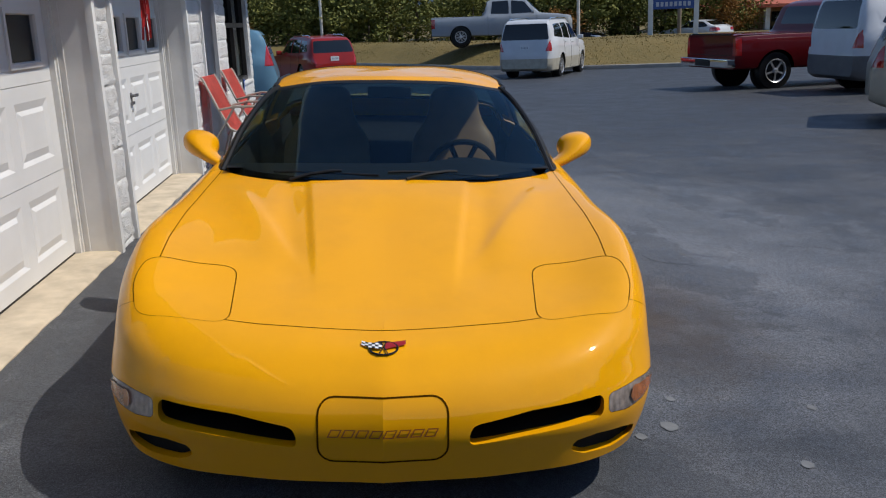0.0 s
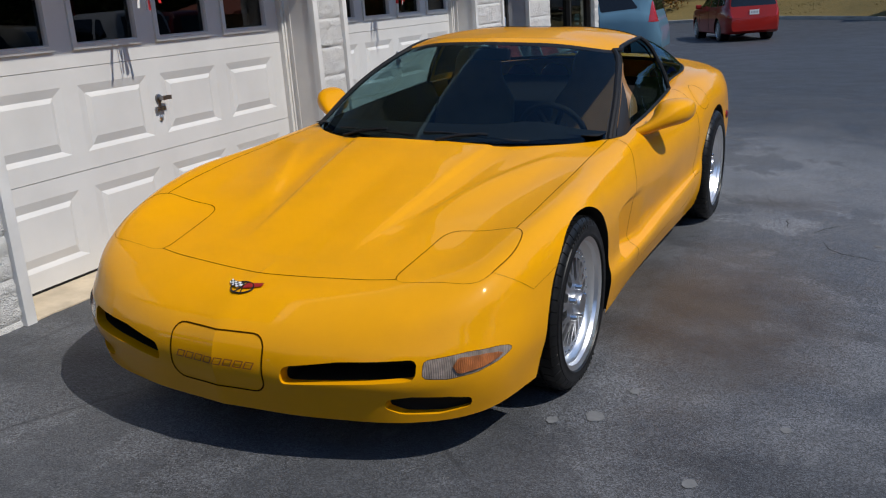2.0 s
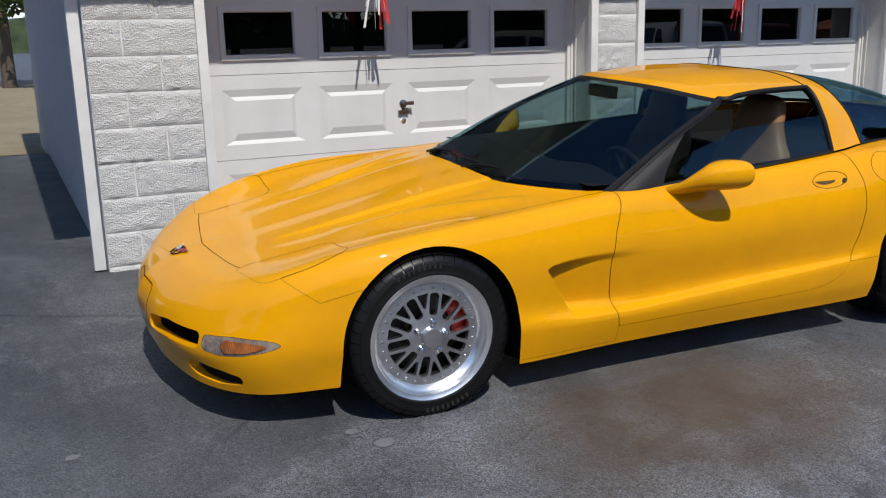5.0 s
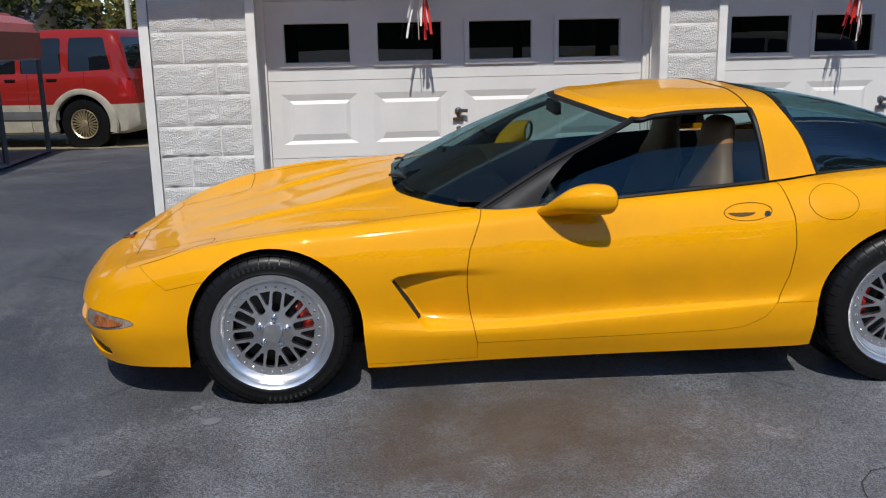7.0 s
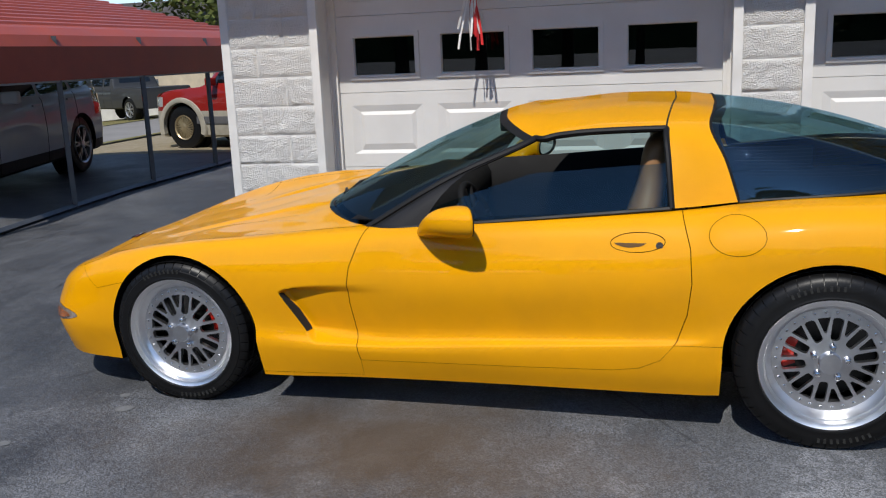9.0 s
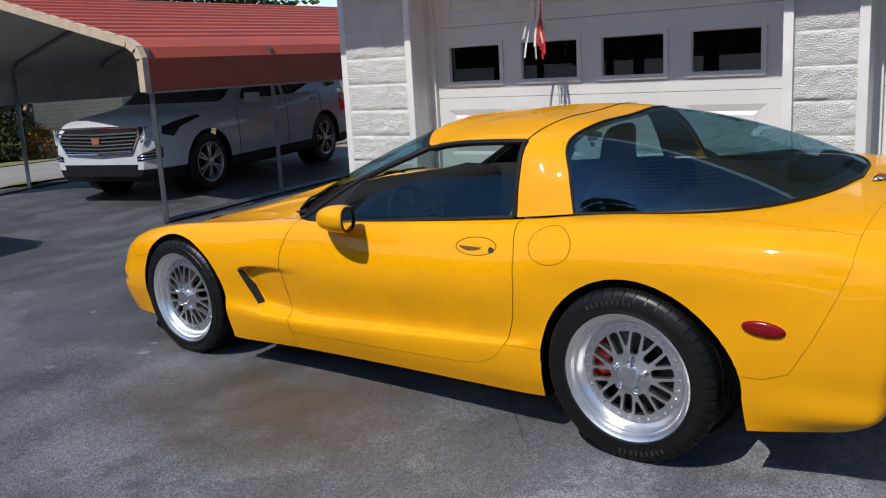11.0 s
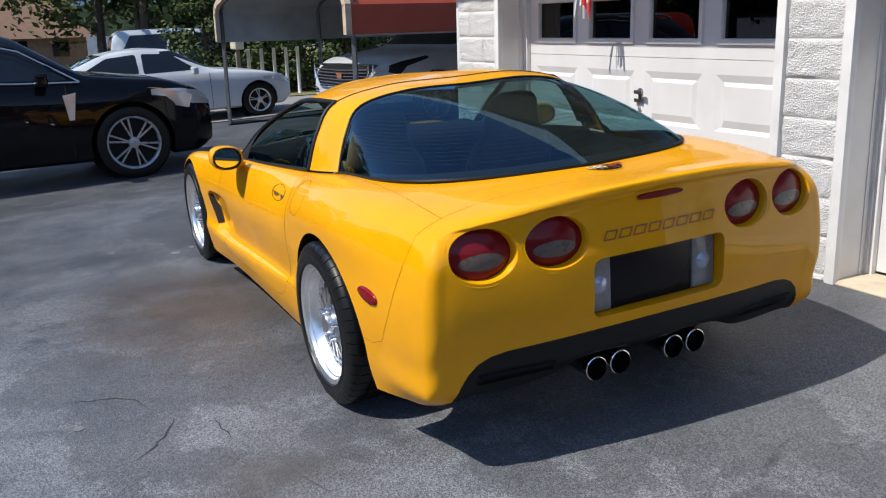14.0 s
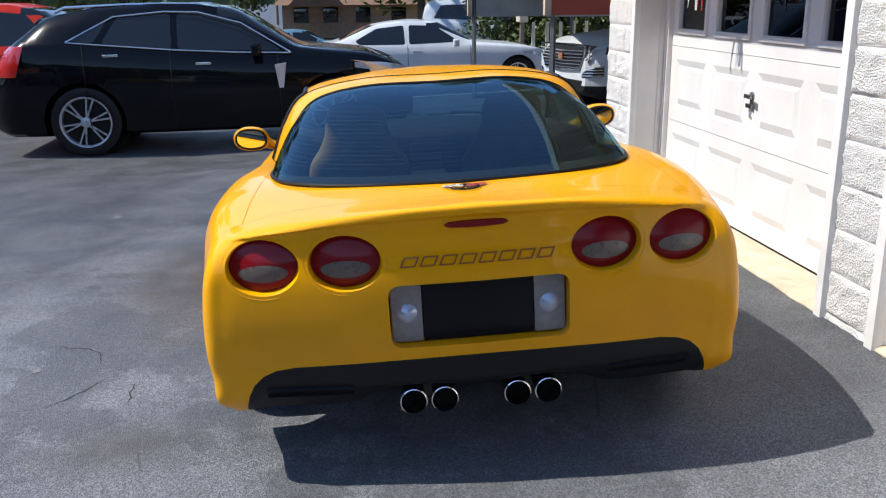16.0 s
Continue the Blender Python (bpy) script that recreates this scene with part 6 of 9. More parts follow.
for ya, s in ((7.44, 1), (8.385, -1)):
    lo, hi = sorted((ya - s * 0.01, ya + s * 0.04))
    add_box(b, (WALL_X - 0.012, lo, 0.19), (WALL_X + 0.034, hi, 2.34))
    lo, hi = sorted((ya + s * 0.001, ya + s * 0.02))
    add_box(b, (-0.06, lo, 0.19), (WALL_X - 0.012, hi, 2.30))
structure("trim_5", b, TRIM_WHITE, "white trim round the office door", "trim")
window1 = tagged(new("window_1"), "wide dark-framed office window", "window", "", "structure")
wy0, wy1, wz0, wz1 = 9.32, 11.57, 0.855, 2.25
b = bmesh.new()
for lo, hi in (((0.10, wy0, wz0), (0.20, wy0 + 0.07, wz1)), ((0.10, wy1 - 0.07, wz0), (0.20, wy1, wz1)), ((0.10, wy0 + 0.07, wz0), (0.20, wy1 - 0.07, wz0 + 0.06)), ((0.10, wy0 + 0.07, wz1 - 0.06), (0.20, wy1 - 0.07, wz1)), ((0.10, 10.40, wz0 + 0.06), (0.20, 10.47, 1.60)), ((0.10, wy0 + 0.07, 1.60), (0.20, wy1 - 0.07, 1.66)), ((0.10, 10.40, 1.66), (0.20, 10.47, wz1 - 0.06))):
    add_box(b, lo, hi)
part("window_frame", b, FRAME, window1)
for a, c_, d, e in ((wy0 + 0.07, 10.40, wz0 + 0.06, 1.60), (10.47, wy1 - 0.07, wz0 + 0.06, 1.60), (wy0 + 0.07, 10.40, 1.66, wz1 - 0.06), (10.47, wy1 - 0.07, 1.66, wz1 - 0.06)):
    glazing(part("pane", box((0.145, a, d), (0.151, c_, e)), OFFICE_GLASS, window1))
part("window_sill", box((0.08, wy0 - 0.03, wz0 - 0.035), (WALL_X + 0.03, wy1 + 0.03, wz0 - 0.002), 0.004), TRIM_WHITE, window1)

# ---------------------------------------------------------------- parked vehicles
DARK_GLASS = mat("dark_tinted_glass", (0.006, 0.008, 0.010), 0.03, 0.0, 0.35)
LAMP_CLEAR = mat("clear_lamp", (0.55, 0.55, 0.55), 0.08, 0.3, 1.0)
LAMP_RED = mat("red_lamp", (0.35, 0.01, 0.008), 0.12, 0.0, 1.0)
LAMP_AMBER = mat("amber_lamp", (0.6, 0.16, 0.05), 0.12, 0.0, 1.0)
RIM_SILVER = worn("silver_rim", (0.62, 0.62, 0.63), 0.36, 0.8, scale=10)
RIM_TAN = worn("tan_rim", (0.50, 0.40, 0.24), 0.35, 0.7, scale=10)
BARS = mat("plate_bars", (0.25, 0.27, 0.32), 0.5)
PLATE_MAT = mat("plate_white", (0.6, 0.62, 0.64), 0.4)
GRILLE = mat("grille_black", (0.015, 0.015, 0.016), 0.35, 0.3)


def lerp_keys(keys, q):
    k = sorted(keys)
    return np.interp(q, [a for a, _ in k], [b for _, b in k])


def soften(v, n=1):
    for _ in range(n):
        v = np.concatenate([[v[0]], (v[:-2] + 2 * v[1:-1] + v[2:]) / 4, [v[-1]]])
    return v


def rim_disc(R, spokes, material, split=True):
    """A spoked rim centre, outer side to +x."""
    b = bmesh.new()
    lathe(b, [(-.10, R), (.0, R - .012), (.018, R), (.020, R - .004), (.006, R - .022), (-.05, R - .026)], 40)
    lathe(b, [(-.03, .06), (.016, .058), (.022, .045), (.024, .001)], 16)
    bmesh.ops.recalc_face_normals(b, faces=b.faces)
    return sharp(mesh_of("rim", b, material), 35)


def spoke_mesh(R, split, spokes, material):
    b = bmesh.new()
    for d in ((-.10, .10) if split else (0,)):
        c, s = math.cos(d * .4), math.sin(d * .4)
        c2, s2 = math.cos(d * 1.4), math.sin(d * 1.4)
        p, q = Vector((.012, .04 * c, .04 * s)), Vector((.004, (R - .008) * c2, (R - .008) * s2))
        t = (q - p).cross(Vector((1, 0, 0))).normalized() * (.0085 if split else .016)
        vs = [b.verts.new(v) for v in (p - t, q - t * 1.1, q + t * 1.1, p + t)]
        ws = [b.verts.new(v.co - Vector((.024, 0, 0))) for v in vs]
        b.faces.new(vs)
        for i in range(4):
            b.faces.new((vs[i], vs[(i + 1) % 4], ws[(i + 1) % 4], ws[i]))
    bmesh.ops.recalc_face_normals(b, faces=b.faces)
    return mesh_of("spoke", b, material, smooth=False)


def plain_tyre(r, R, w):
    b = bmesh.new()
    lathe(b, [(-w, R - .02), (-w - .004, (r + R) / 2), (-w + .012, r - .014), (-w + .03, r), (-w / 2, r), (-.03, r), (-.008, r - .012), (.004, (r + R) / 2), (0, R + .012), (-.008, R - .02)], 40)
    bmesh.ops.recalc_face_normals(b, faces=b.faces)
    return sharp(mesh_of("tyre", b, RUBBER), 35)


def auto(name, place, label, category, s):
    """A vehicle from its outline: nose at y = 0, tail at y = L, origin on the ground under the middle."""
    root = thing(name, place, label, category, s.get("group", ""))
    L, W, H = s["L"], s["W"], s["H"]
    mid_y = L / 2
    n = s.get("n", 64)
    ys = np.linspace(0, L, n)
    top = soften(lerp_keys(s["top"], ys), s.get("soft", 1))
    wt = soften(lerp_keys(s["wt"], ys), 1) * W / 2
    belt = np.minimum(soften(lerp_keys(s["belt"], ys), 1), top - .012)
    plan = soften(lerp_keys(s.get("plan", [(0, .70), (.12, .83), (.35, .94), (.9, 1), (L - .7, 1), (L - .25, .95), (L - .05, .86), (L, .80)]), ys), 1) * W / 2
    bot = lerp_keys(s.get("bot", [(0, .34), (.2, .24), (L - .2, .27), (L, .36)]), ys)
    bm2 = bmesh.new()
    rows = []
    for i, y in enumerate(ys):
        w, zb, zt, zl = plan[i], belt[i], top[i], bot[i]
        wtop = min(wt[i], w * .985)
        hgt = zb - zl
        cab = zt - zb
        prof = [(w * .90, zl - .02), (w * .965, zl + .02), (w * .99, zl + hgt * .25), (w, zl + hgt * .5), (w * .992, zl + hgt * .75), (w * .972, zb - .03), (w * .945, zb)]
        e = w * .945
        prof += [(e + (wtop - e) * .5 + .012, zb + cab * .5), (wtop, zb + cab * .88 - .004), (wtop * .93, zb + cab * .97), (wtop * .6, zt - .002), (wtop * .25, zt), (0, zt)]
        # a front and rear face that leans a little
        rows.append([(x, y - mid_y, z) for x, z in prof])
    vs = grid_mesh(bm2, rows)
    for end in (0, -1):
        low = bm2.verts.new((0, ys[end] - mid_y, bot[end] - .02))
        cap = list(vs[end]) + [low]
        bm2.faces.new(cap if end == 0 else cap[::-1])
    grid_mesh(bm2, [[(0, y - mid_y, bot[i] - .02), (plan[i] * .90, y - mid_y, bot[i] - .02)] for i, y in enumerate(ys)])
    bmesh.ops.remove_doubles(bm2, verts=bm2.verts, dist=1e-4)
    bmesh.ops.recalc_face_normals(bm2, faces=bm2.faces)
    lay = bm2.faces.layers.int.new("zone")
    zones = {0: "body"}

    def zone(zname, poly, ax, test):
        k = len(zones)
        zones[k] = zname
        for f in cut(bm2, poly, ax, test):
            f[lay] = k
    sh = lambda poly: [(a - mid_y, c) for a, c in poly]
    if s.get("cladding"):
        z = s["cladding"][0]
        zone("cladding", sh([(-.1, 0), (L + .1, 0), (L + .1, z), (-.1, z)]), SIDE, lambda c: True)
    for poly in s["windows"]:
        zone("side_window", sh(corner_round(poly, .05, 3)), SIDE, lambda c: c.x > W * .30)
    if s.get("shield"):
        y0, y1, hw, z0, z1 = s["shield"]
        zone("windshield", corner_round([(-.2, z0), (hw, z0), (hw * .86, z1), (-.2, z1)], .05, 3), FRONT, lambda c: y0 - mid_y < c.y < y1 - mid_y)
    if s.get("backlight"):
        y0, y1, hw, z0, z1 = s["backlight"]
        zone("rear_window", corner_round([(-.2, z0), (hw, z0), (hw * .88, z1), (-.2, z1)], .06, 3), FRONT, lambda c: y0 - mid_y < c.y < y1 - mid_y)
    for zname, poly, ax, y0, y1 in s.get("patches", ()):
        p2 = sh(poly) if ax == SIDE else poly
        zone(zname, p2, ax, lambda c: y0 - mid_y < c.y < y1 - mid_y and (ax != SIDE or c.x > W * .33))
    r, ra = s["r"], s.get("arch", s["r"] * 1.13)
    axles = [s["front"] - mid_y, s["front"] + s["wb"] - mid_y]
    for ay in axles:
        dead = cut(bm2, circle(ay, r, ra, 32), SIDE, lambda c: c.x > W * .28)
        bmesh.ops.delete(bm2, geom=dead, context="FACES")
        dead = cut(bm2, [(ay - ra, -.1), (ay + ra, -.1), (ay + ra * .97, r * .9), (ay - ra * .97, r * .9)], SIDE, lambda c: c.x > W * .28)
        bmesh.ops.delete(bm2, geom=dead, context="FACES")
    bm2.verts.index_update()
    looks = {"body": s["paint"], "cladding": s.get("cladding", (0, BLACK_TRIM))[1], "side_window": DARK_GLASS, "windshield": DARK_GLASS, "rear_window": DARK_GLASS, "headlight": s.get("lamp_look", LAMP_CLEAR), "taillight": LAMP_RED, "grille": GRILLE, "bumper": s.get("bumper", BLACK_TRIM), "chrome_strip": CHROME, "amber_lamp": LAMP_AMBER, "lower_trim": s.get("lower", BLACK_TRIM), "tail_panel": s["paint"], "plate": PLATE_MAT}
    centre = {"body", "cladding", "windshield", "rear_window", "grille", "bumper", "lower_trim", "plate", "tail_panel"}
    for k, zname in zones.items():
        for sides in (((1, -1),) if zname in centre else ((1,), (-1,))):
            out = bmesh.new()
            for side in sides:
                made = {}
                for f in bm2.faces:
                    if f[lay] == k:
                        q = []
                        for v in f.verts:
                            if v.index not in made:
                                nn = v.normal * (.003 if zname in ("headlight", "taillight", "grille", "plate") else 0)
                                made[v.index] = out.verts.new(((v.co.x + nn.x) * side, v.co.y + nn.y, v.co.z + nn.z))
                            q.append(made[v.index])
                        out.faces.new(q if side == 1 else q[::-1])
            if not out.faces:
                out.free()
                continue
            bmesh.ops.remove_doubles(out, verts=out.verts, dist=1e-4)
            part(zname, out, looks[zname], root, "", 42)
    bm2.free()
    # wheels
    rim = rim_disc(s.get("R", r * .66), s.get("spokes", 7), s.get("rim", RIM_SILVER), s.get("split", True))
    tyre = plain_tyre(r, s.get("R", r * .66), .24)
    n_sp = s.get("spokes", 7)
    spoke = spoke_mesh(s.get("R", r * .66), s.get("split", True), n_sp, s.get("rim", RIM_SILVER))
    # flat black disc standing for the shade between the spokes
    bk = bmesh.new()
    lathe(bk, [(-.05, .005), (-.05, s.get("R", r * .66))], 24)
    backing = mesh_of("spoke_shade", bk, DARK, smooth=False)
    lin = bmesh.new()
    prism(lin, circle(0, 0, ra * 1.02, 24), -.02, 0.0, "x")
    liner = mesh_of("arch_liner", lin, DARK, smooth=False)
    for ay in axles:
        for side in (1, -1):
            wh = new("wheel", rim)
            wh.parent = root
            wh.matrix_local = Matrix.Translation((side * (W / 2 - .045), ay, r)) @ pose(0, 0, 0, random.uniform(0, 60), 0, 0 if side > 0 else 180)
            ty = new("tyre", tyre)
            ty.parent = wh
            o = new("spoke_shade", backing)
            o.parent = wh
            for k in range(n_sp):
                o = new("spoke", spoke)
                o.parent = wh
                o.rotation_euler = (2 * math.pi * k / n_sp, 0, 0)
            a = new("arch_liner", liner)
            a.parent = root
            a.location = (side * (W / 2 - .30), ay, r)
    if s.get("flare"):
        for ay in axles:
            for side in (1, -1):
                b = bmesh.new()
                rows_f = []
                for k in range(25):
                    t = radians(-14 + 208 * k / 24)
                    c, sn = math.cos(t), math.sin(t)
                    wide = .085 + .03 * abs(c) ** 3
                    rows_f.append([(side * (W / 2 + dx), ay + c * (ra + dr * wide), r + sn * (ra + dr * wide)) for dr, dx in ((-.10, -.06), (-.06, .018), (.25, .030), (.85, .018), (1.0, -.015))])
                grid_mesh(b, rows_f, flip=side < 0)
                bmesh.ops.recalc_face_normals(b, faces=b.faces)
                part("arch_flare", b, s["flare"], root, "", 50)
    # mirrors and handles
    if s.get("mirror"):
        my, mz = s["mirror"]
        for side in (1, -1):
            b = bmesh.new()
            add_box(b, (-.10, -.06, -.06), (.10, .05, .08))
            bevel(b, .035, 3)
            bmesh.ops.translate(b, verts=b.verts, vec=(side * (W / 2 + .09), my - mid_y, mz))
            part("mirror", b, s.get("mirror_paint", s["paint"]), root, "", 60)
    for hy, hz in s.get("handles", ()):
        for side in (1, -1):
            b = bmesh.new()
            add_box(b, (-.012, -.085, -.014), (.014, .085, .014))
            bevel(b, .006, 2)
            bmesh.ops.translate(b, verts=b.verts, vec=(side * (W / 2 * .985 + .004), hy - mid_y, hz))
            part("door_handle", b, s.get("handle_look", s["paint"]), root)
    for y in s.get("door_lines", ()):
        for side in (1, -1):
            b = bmesh.new()
            i = int(np.argmin(abs(ys - y)))
            pts = [(side * (p[0] + .0015), y - mid_y, p[2]) for p in rows[i][1:7]]
            tube(b, pts, .004, 4, cap=False)
            part("door_seam", b, DARK, root)
    if s.get("rails"):
        y0, y1, x, z = s["rails"]
        for side in (1, -1):
            b = bmesh.new()
            tube(b, [(side * x, y0 - mid_y, z - .03), (side * x, y0 + .12 - mid_y, z + .02), (side * x, (y0 + y1) / 2 - mid_y, z + .035), (side * x, y1 - .12 - mid_y, z + .02), (side * x, y1 - mid_y, z - .03)], .018, 8)
            part("roof_rail", b, s.get("rail_look", CHROME), root)
    if s.get("plate_at"):
        px, py, pz = s["plate_at"]
        b = bmesh.new()
        add_box(b, (-.15, py - mid_y - .006, pz - .075), (.15, py - mid_y + .006, pz + .075))
        pl = part("plate", b, PLATE_MAT, root, "plate with plain bars")
        b = bmesh.new()
        for k in range(5):
            add_box(b, (-.11 + k * .048, py - mid_y + .006, pz - .03), (-.085 + k * .048, py - mid_y + .009, pz + .03))
        part("bar", b, BARS, pl)
    return root


def suv_spec(L, W, H, front, wb, r, paint_, **more):
    """A two-box wagon outline."""
    hood = H * .62
    s = dict(L=L, W=W, H=H, front=front, wb=wb, r=r, paint=paint_,
             top=[(0, hood * .72), (.10, hood * .84), (.5, hood * .95), (1.25, hood * 1.02), (1.35, hood * 1.04), (2.0, H * .955), (2.4, H * .99), (3.0, H), (L - 1.0, H * .985), (L - .45, H * .955), (L - .28, H * .90), (L - .10, H * .62), (L, H * .45)],
             wt=[(0, .70), (.3, .84), (1.2, .90), (1.5, .82), (2.1, .74), (L - .6, .72), (L - .1, .80), (L, .80)],
             belt=[(0, hood * .70), (.3, hood * .90), (1.2, hood * .985), (2.0, H * .625), (L - .4, H * .66), (L, H * .55)],
             windows=[[(1.72, H * .66), (2.12, H * .90), (2.68, H * .93), (2.70, H * .655)], [(2.78, H * .655), (2.78, H * .93), (3.52, H * .925), (3.62, H * .67)], [(3.70, H * .67), (3.60, H * .92), (L - .75, H * .905), (L - .48, H * .70)]],
             shield=(1.2, 2.2, W * .43, hood * 1.06, H * .95), backlight=(L - .6, L + .1, W * .40, H * .66, H * .90),
             patches=[("headlight", [(W * .27, hood * .66), (W * .44, hood * .70), (W * .50, hood * .86), (W * .30, hood * .78)], FRONT, -.1, .7), ("grille", [(-.1, hood * .52), (W * .24, hood * .52), (W * .26, hood * .78), (-.1, hood * .78)], FRONT, -.1, .4),
                      ("taillight", [(W * .36, H * .46), (W * .52, H * .46), (W * .52, H * .66), (W * .43, H * .66)], FRONT, L - .16, L + .1)],
             mirror=(1.78, H * .66), handles=((2.55, H * .585), (3.50, H * .60)), door_lines=(1.55, 2.74, 3.68))
    s.update(more)
    return s


def sedan_spec(L, W, H, front, wb, r, paint_, **more):
    hood = H * .66
    s = dict(L=L, W=W, H=H, front=front, wb=wb, r=r, paint=paint_,
             top=[(0, hood * .66), (.12, hood * .80), (.6, hood * .92), (1.45, hood * 1.02), (1.55, hood * 1.03), (2.25, H * .965), (2.7, H), (3.2, H * .985), (3.55, H * .95), (4.1, H * .80), (4.25, H * .755), (L - .15, H * .735), (L - .04, H * .62), (L, H * .45)],
             wt=[(0, .70), (.3, .84), (1.4, .88), (1.7, .80), (2.3, .70), (3.4, .69), (4.0, .78), (4.3, .86), (L, .80)],
             belt=[(0, hood * .66), (.3, hood * .86), (1.4, hood * .97), (2.2, H * .66), (4.1, H * .71), (L - .1, H * .68), (L, H * .5)],
             windows=[[(1.85, H * .69), (2.30, H * .91), (2.82, H * .935), (2.84, H * .69)], [(2.92, H * .69), (2.92, H * .935), (3.45, H * .91), (3.88, H * .77), (3.80, H * .715)]],
             shield=(1.4, 2.5, W * .42, hood * 1.06, H * .95), backlight=(3.3, 4.3, W * .37, H * .78, H * .95),
             patches=[("headlight", [(W * .27, hood * .62), (W * .44, hood * .66), (W * .50, hood * .80), (W * .30, hood * .74)], FRONT, -.1, .6), ("grille", [(-.1, hood * .48), (W * .22, hood * .48), (W * .22, hood * .72), (-.1, hood * .72)], FRONT, -.1, .4),
                      ("taillight", [(W * .26, H * .56), (W * .52, H * .54), (W * .52, H * .68), (W * .28, H * .68)], FRONT, L - .5, L + .1)],
             mirror=(1.95, H * .68), handles=((2.70, H * .60), (3.60, H * .615)), door_lines=(1.65, 2.88, 3.86))
    s.update(more)
    return s


def pickup_spec(L, W, H, front, wb, r, paint_, **more):
    hood = H * .64
    s = dict(L=L, W=W, H=H, front=front, wb=wb, r=r, paint=paint_, n=84, soft=0,
             top=[(0, hood * .80), (.08, hood * .92), (.6, hood * .98), (1.35, hood * 1.03), (1.45, hood * 1.05), (2.05, H * .97), (2.5, H), (L * .56, H * .99), (L * .60, H * .94), (L * .625, hood * 1.06), (L * .63, hood * .985), (L - .04, hood * .99), (L, hood * .97)],
             wt=[(0, .80), (.3, .88), (1.3, .90), (1.6, .80), (2.1, .74), (L * .58, .74), (L * .63, .94), (L, .94)],
             belt=[(0, hood * .78), (.3, hood * .93), (1.3, hood * .99), (2.0, H * .64), (L * .6, H * .64), (L, hood * .955)],
             plan=[(0, .84), (.12, .93), (.4, .98), (.9, 1), (L - .1, 1), (L, .985)],
             bot=[(0, .42), (.3, .42), (L, .48)],
             windows=[[(1.75, H * .67), (2.15, H * .91), (2.72, H * .94), (2.74, H * .66)], [(2.84, H * .66), (2.84, H * .94), (L * .565, H * .93), (L * .58, H * .67)]],
             shield=(1.3, 2.3, W * .42, hood * 1.08, H * .95), backlight=(L * .57, L * .64, W * .33, hood * 1.12, H * .92),
             patches=[("headlight", [(W * .30, hood * .66), (W * .50, hood * .66), (W * .50, hood * .86), (W * .30, hood * .84)], FRONT, -.1, .4), ("grille", [(-.1, hood * .52), (W * .28, hood * .52), (W * .28, hood * .86), (-.1, hood * .86)], FRONT, -.1, .3),
                      ("taillight", [(W * .44, hood * .62), (W * .52, hood * .62), (W * .52, hood * .92), (W * .44, hood * .92)], FRONT, L - .13, L + .1)],
             mirror=(1.8, H * .68), handles=((2.6, H * .57), (L * .56, H * .57)), door_lines=(1.6, 2.79, L * .60))
    s.update(more)
    return s


def stand(x, y, heading, lean=0.0):
    """A pose for a vehicle whose nose points along the heading (degrees from +x)."""
    z = ground_z(x, y)
    a = radians(heading)
    c, s_ = math.cos(a), math.sin(a)
    zf, zr_ = ground_z(x + c * 1.4, y + s_ * 1.4), ground_z(x - c * 1.4, y - s_ * 1.4)
    zl, zr2 = ground_z(x - s_ * .8, y + c * .8), ground_z(x + s_ * .8, y - c * .8)
    return Matrix.Translation((x, y, (zf + zr_) / 2)) @ pose(0, 0, 0, 0, 0, heading + 90) @ pose(0, 0, 0, -math.degrees(math.atan2(zf - zr_, 2.8)), -math.degrees(math.atan2(zr2 - zl, 1.6)) * 0, 0)


BLACK_CAR = paint("black_paint", (0.0016, 0.0021, 0.0042), 0.2, 0.01)
bsdf(BLACK_CAR).inputs["Coat Weight"].default_value = 0.36
WHITE_CAR = paint("white_paint", (0.55, 0.565, 0.59), 0.3)
SILVER_CAR = paint("silver_paint", (0.50, 0.53, 0.56), 0.35)
RED_CAR = paint("red_paint", (0.25, 0.016, 0.013), 0.3)
DEEP_RED = paint("deep_red_paint", (0.10, 0.006, 0.008), 0.3)
GREY_SILVER = paint("grey_silver_paint", (0.27, 0.30, 0.34), 0.35)
ORANGE_RED = paint("bright_red_paint", (0.55, 0.03, 0.012), 0.3)
BLUE_CAR = paint("blue_paint", (0.11, 0.22, 0.31), 0.3)
TAN_CAR = paint("tan_paint", (0.42, 0.38, 0.30), 0.35)
BEIGE = worn("beige_cladding", (0.36, 0.335, 0.275), 0.5)
GREY_CLAD = worn("grey_cladding", (0.10, 0.10, 0.105), 0.6)

bsdf(BLACK_CAR).inputs["Specular IOR Level"].default_value = 0.08
RIM_GREY = worn("silver_painted_rim", (0.42, 0.43, 0.45), 0.30, 0.45, scale=14)

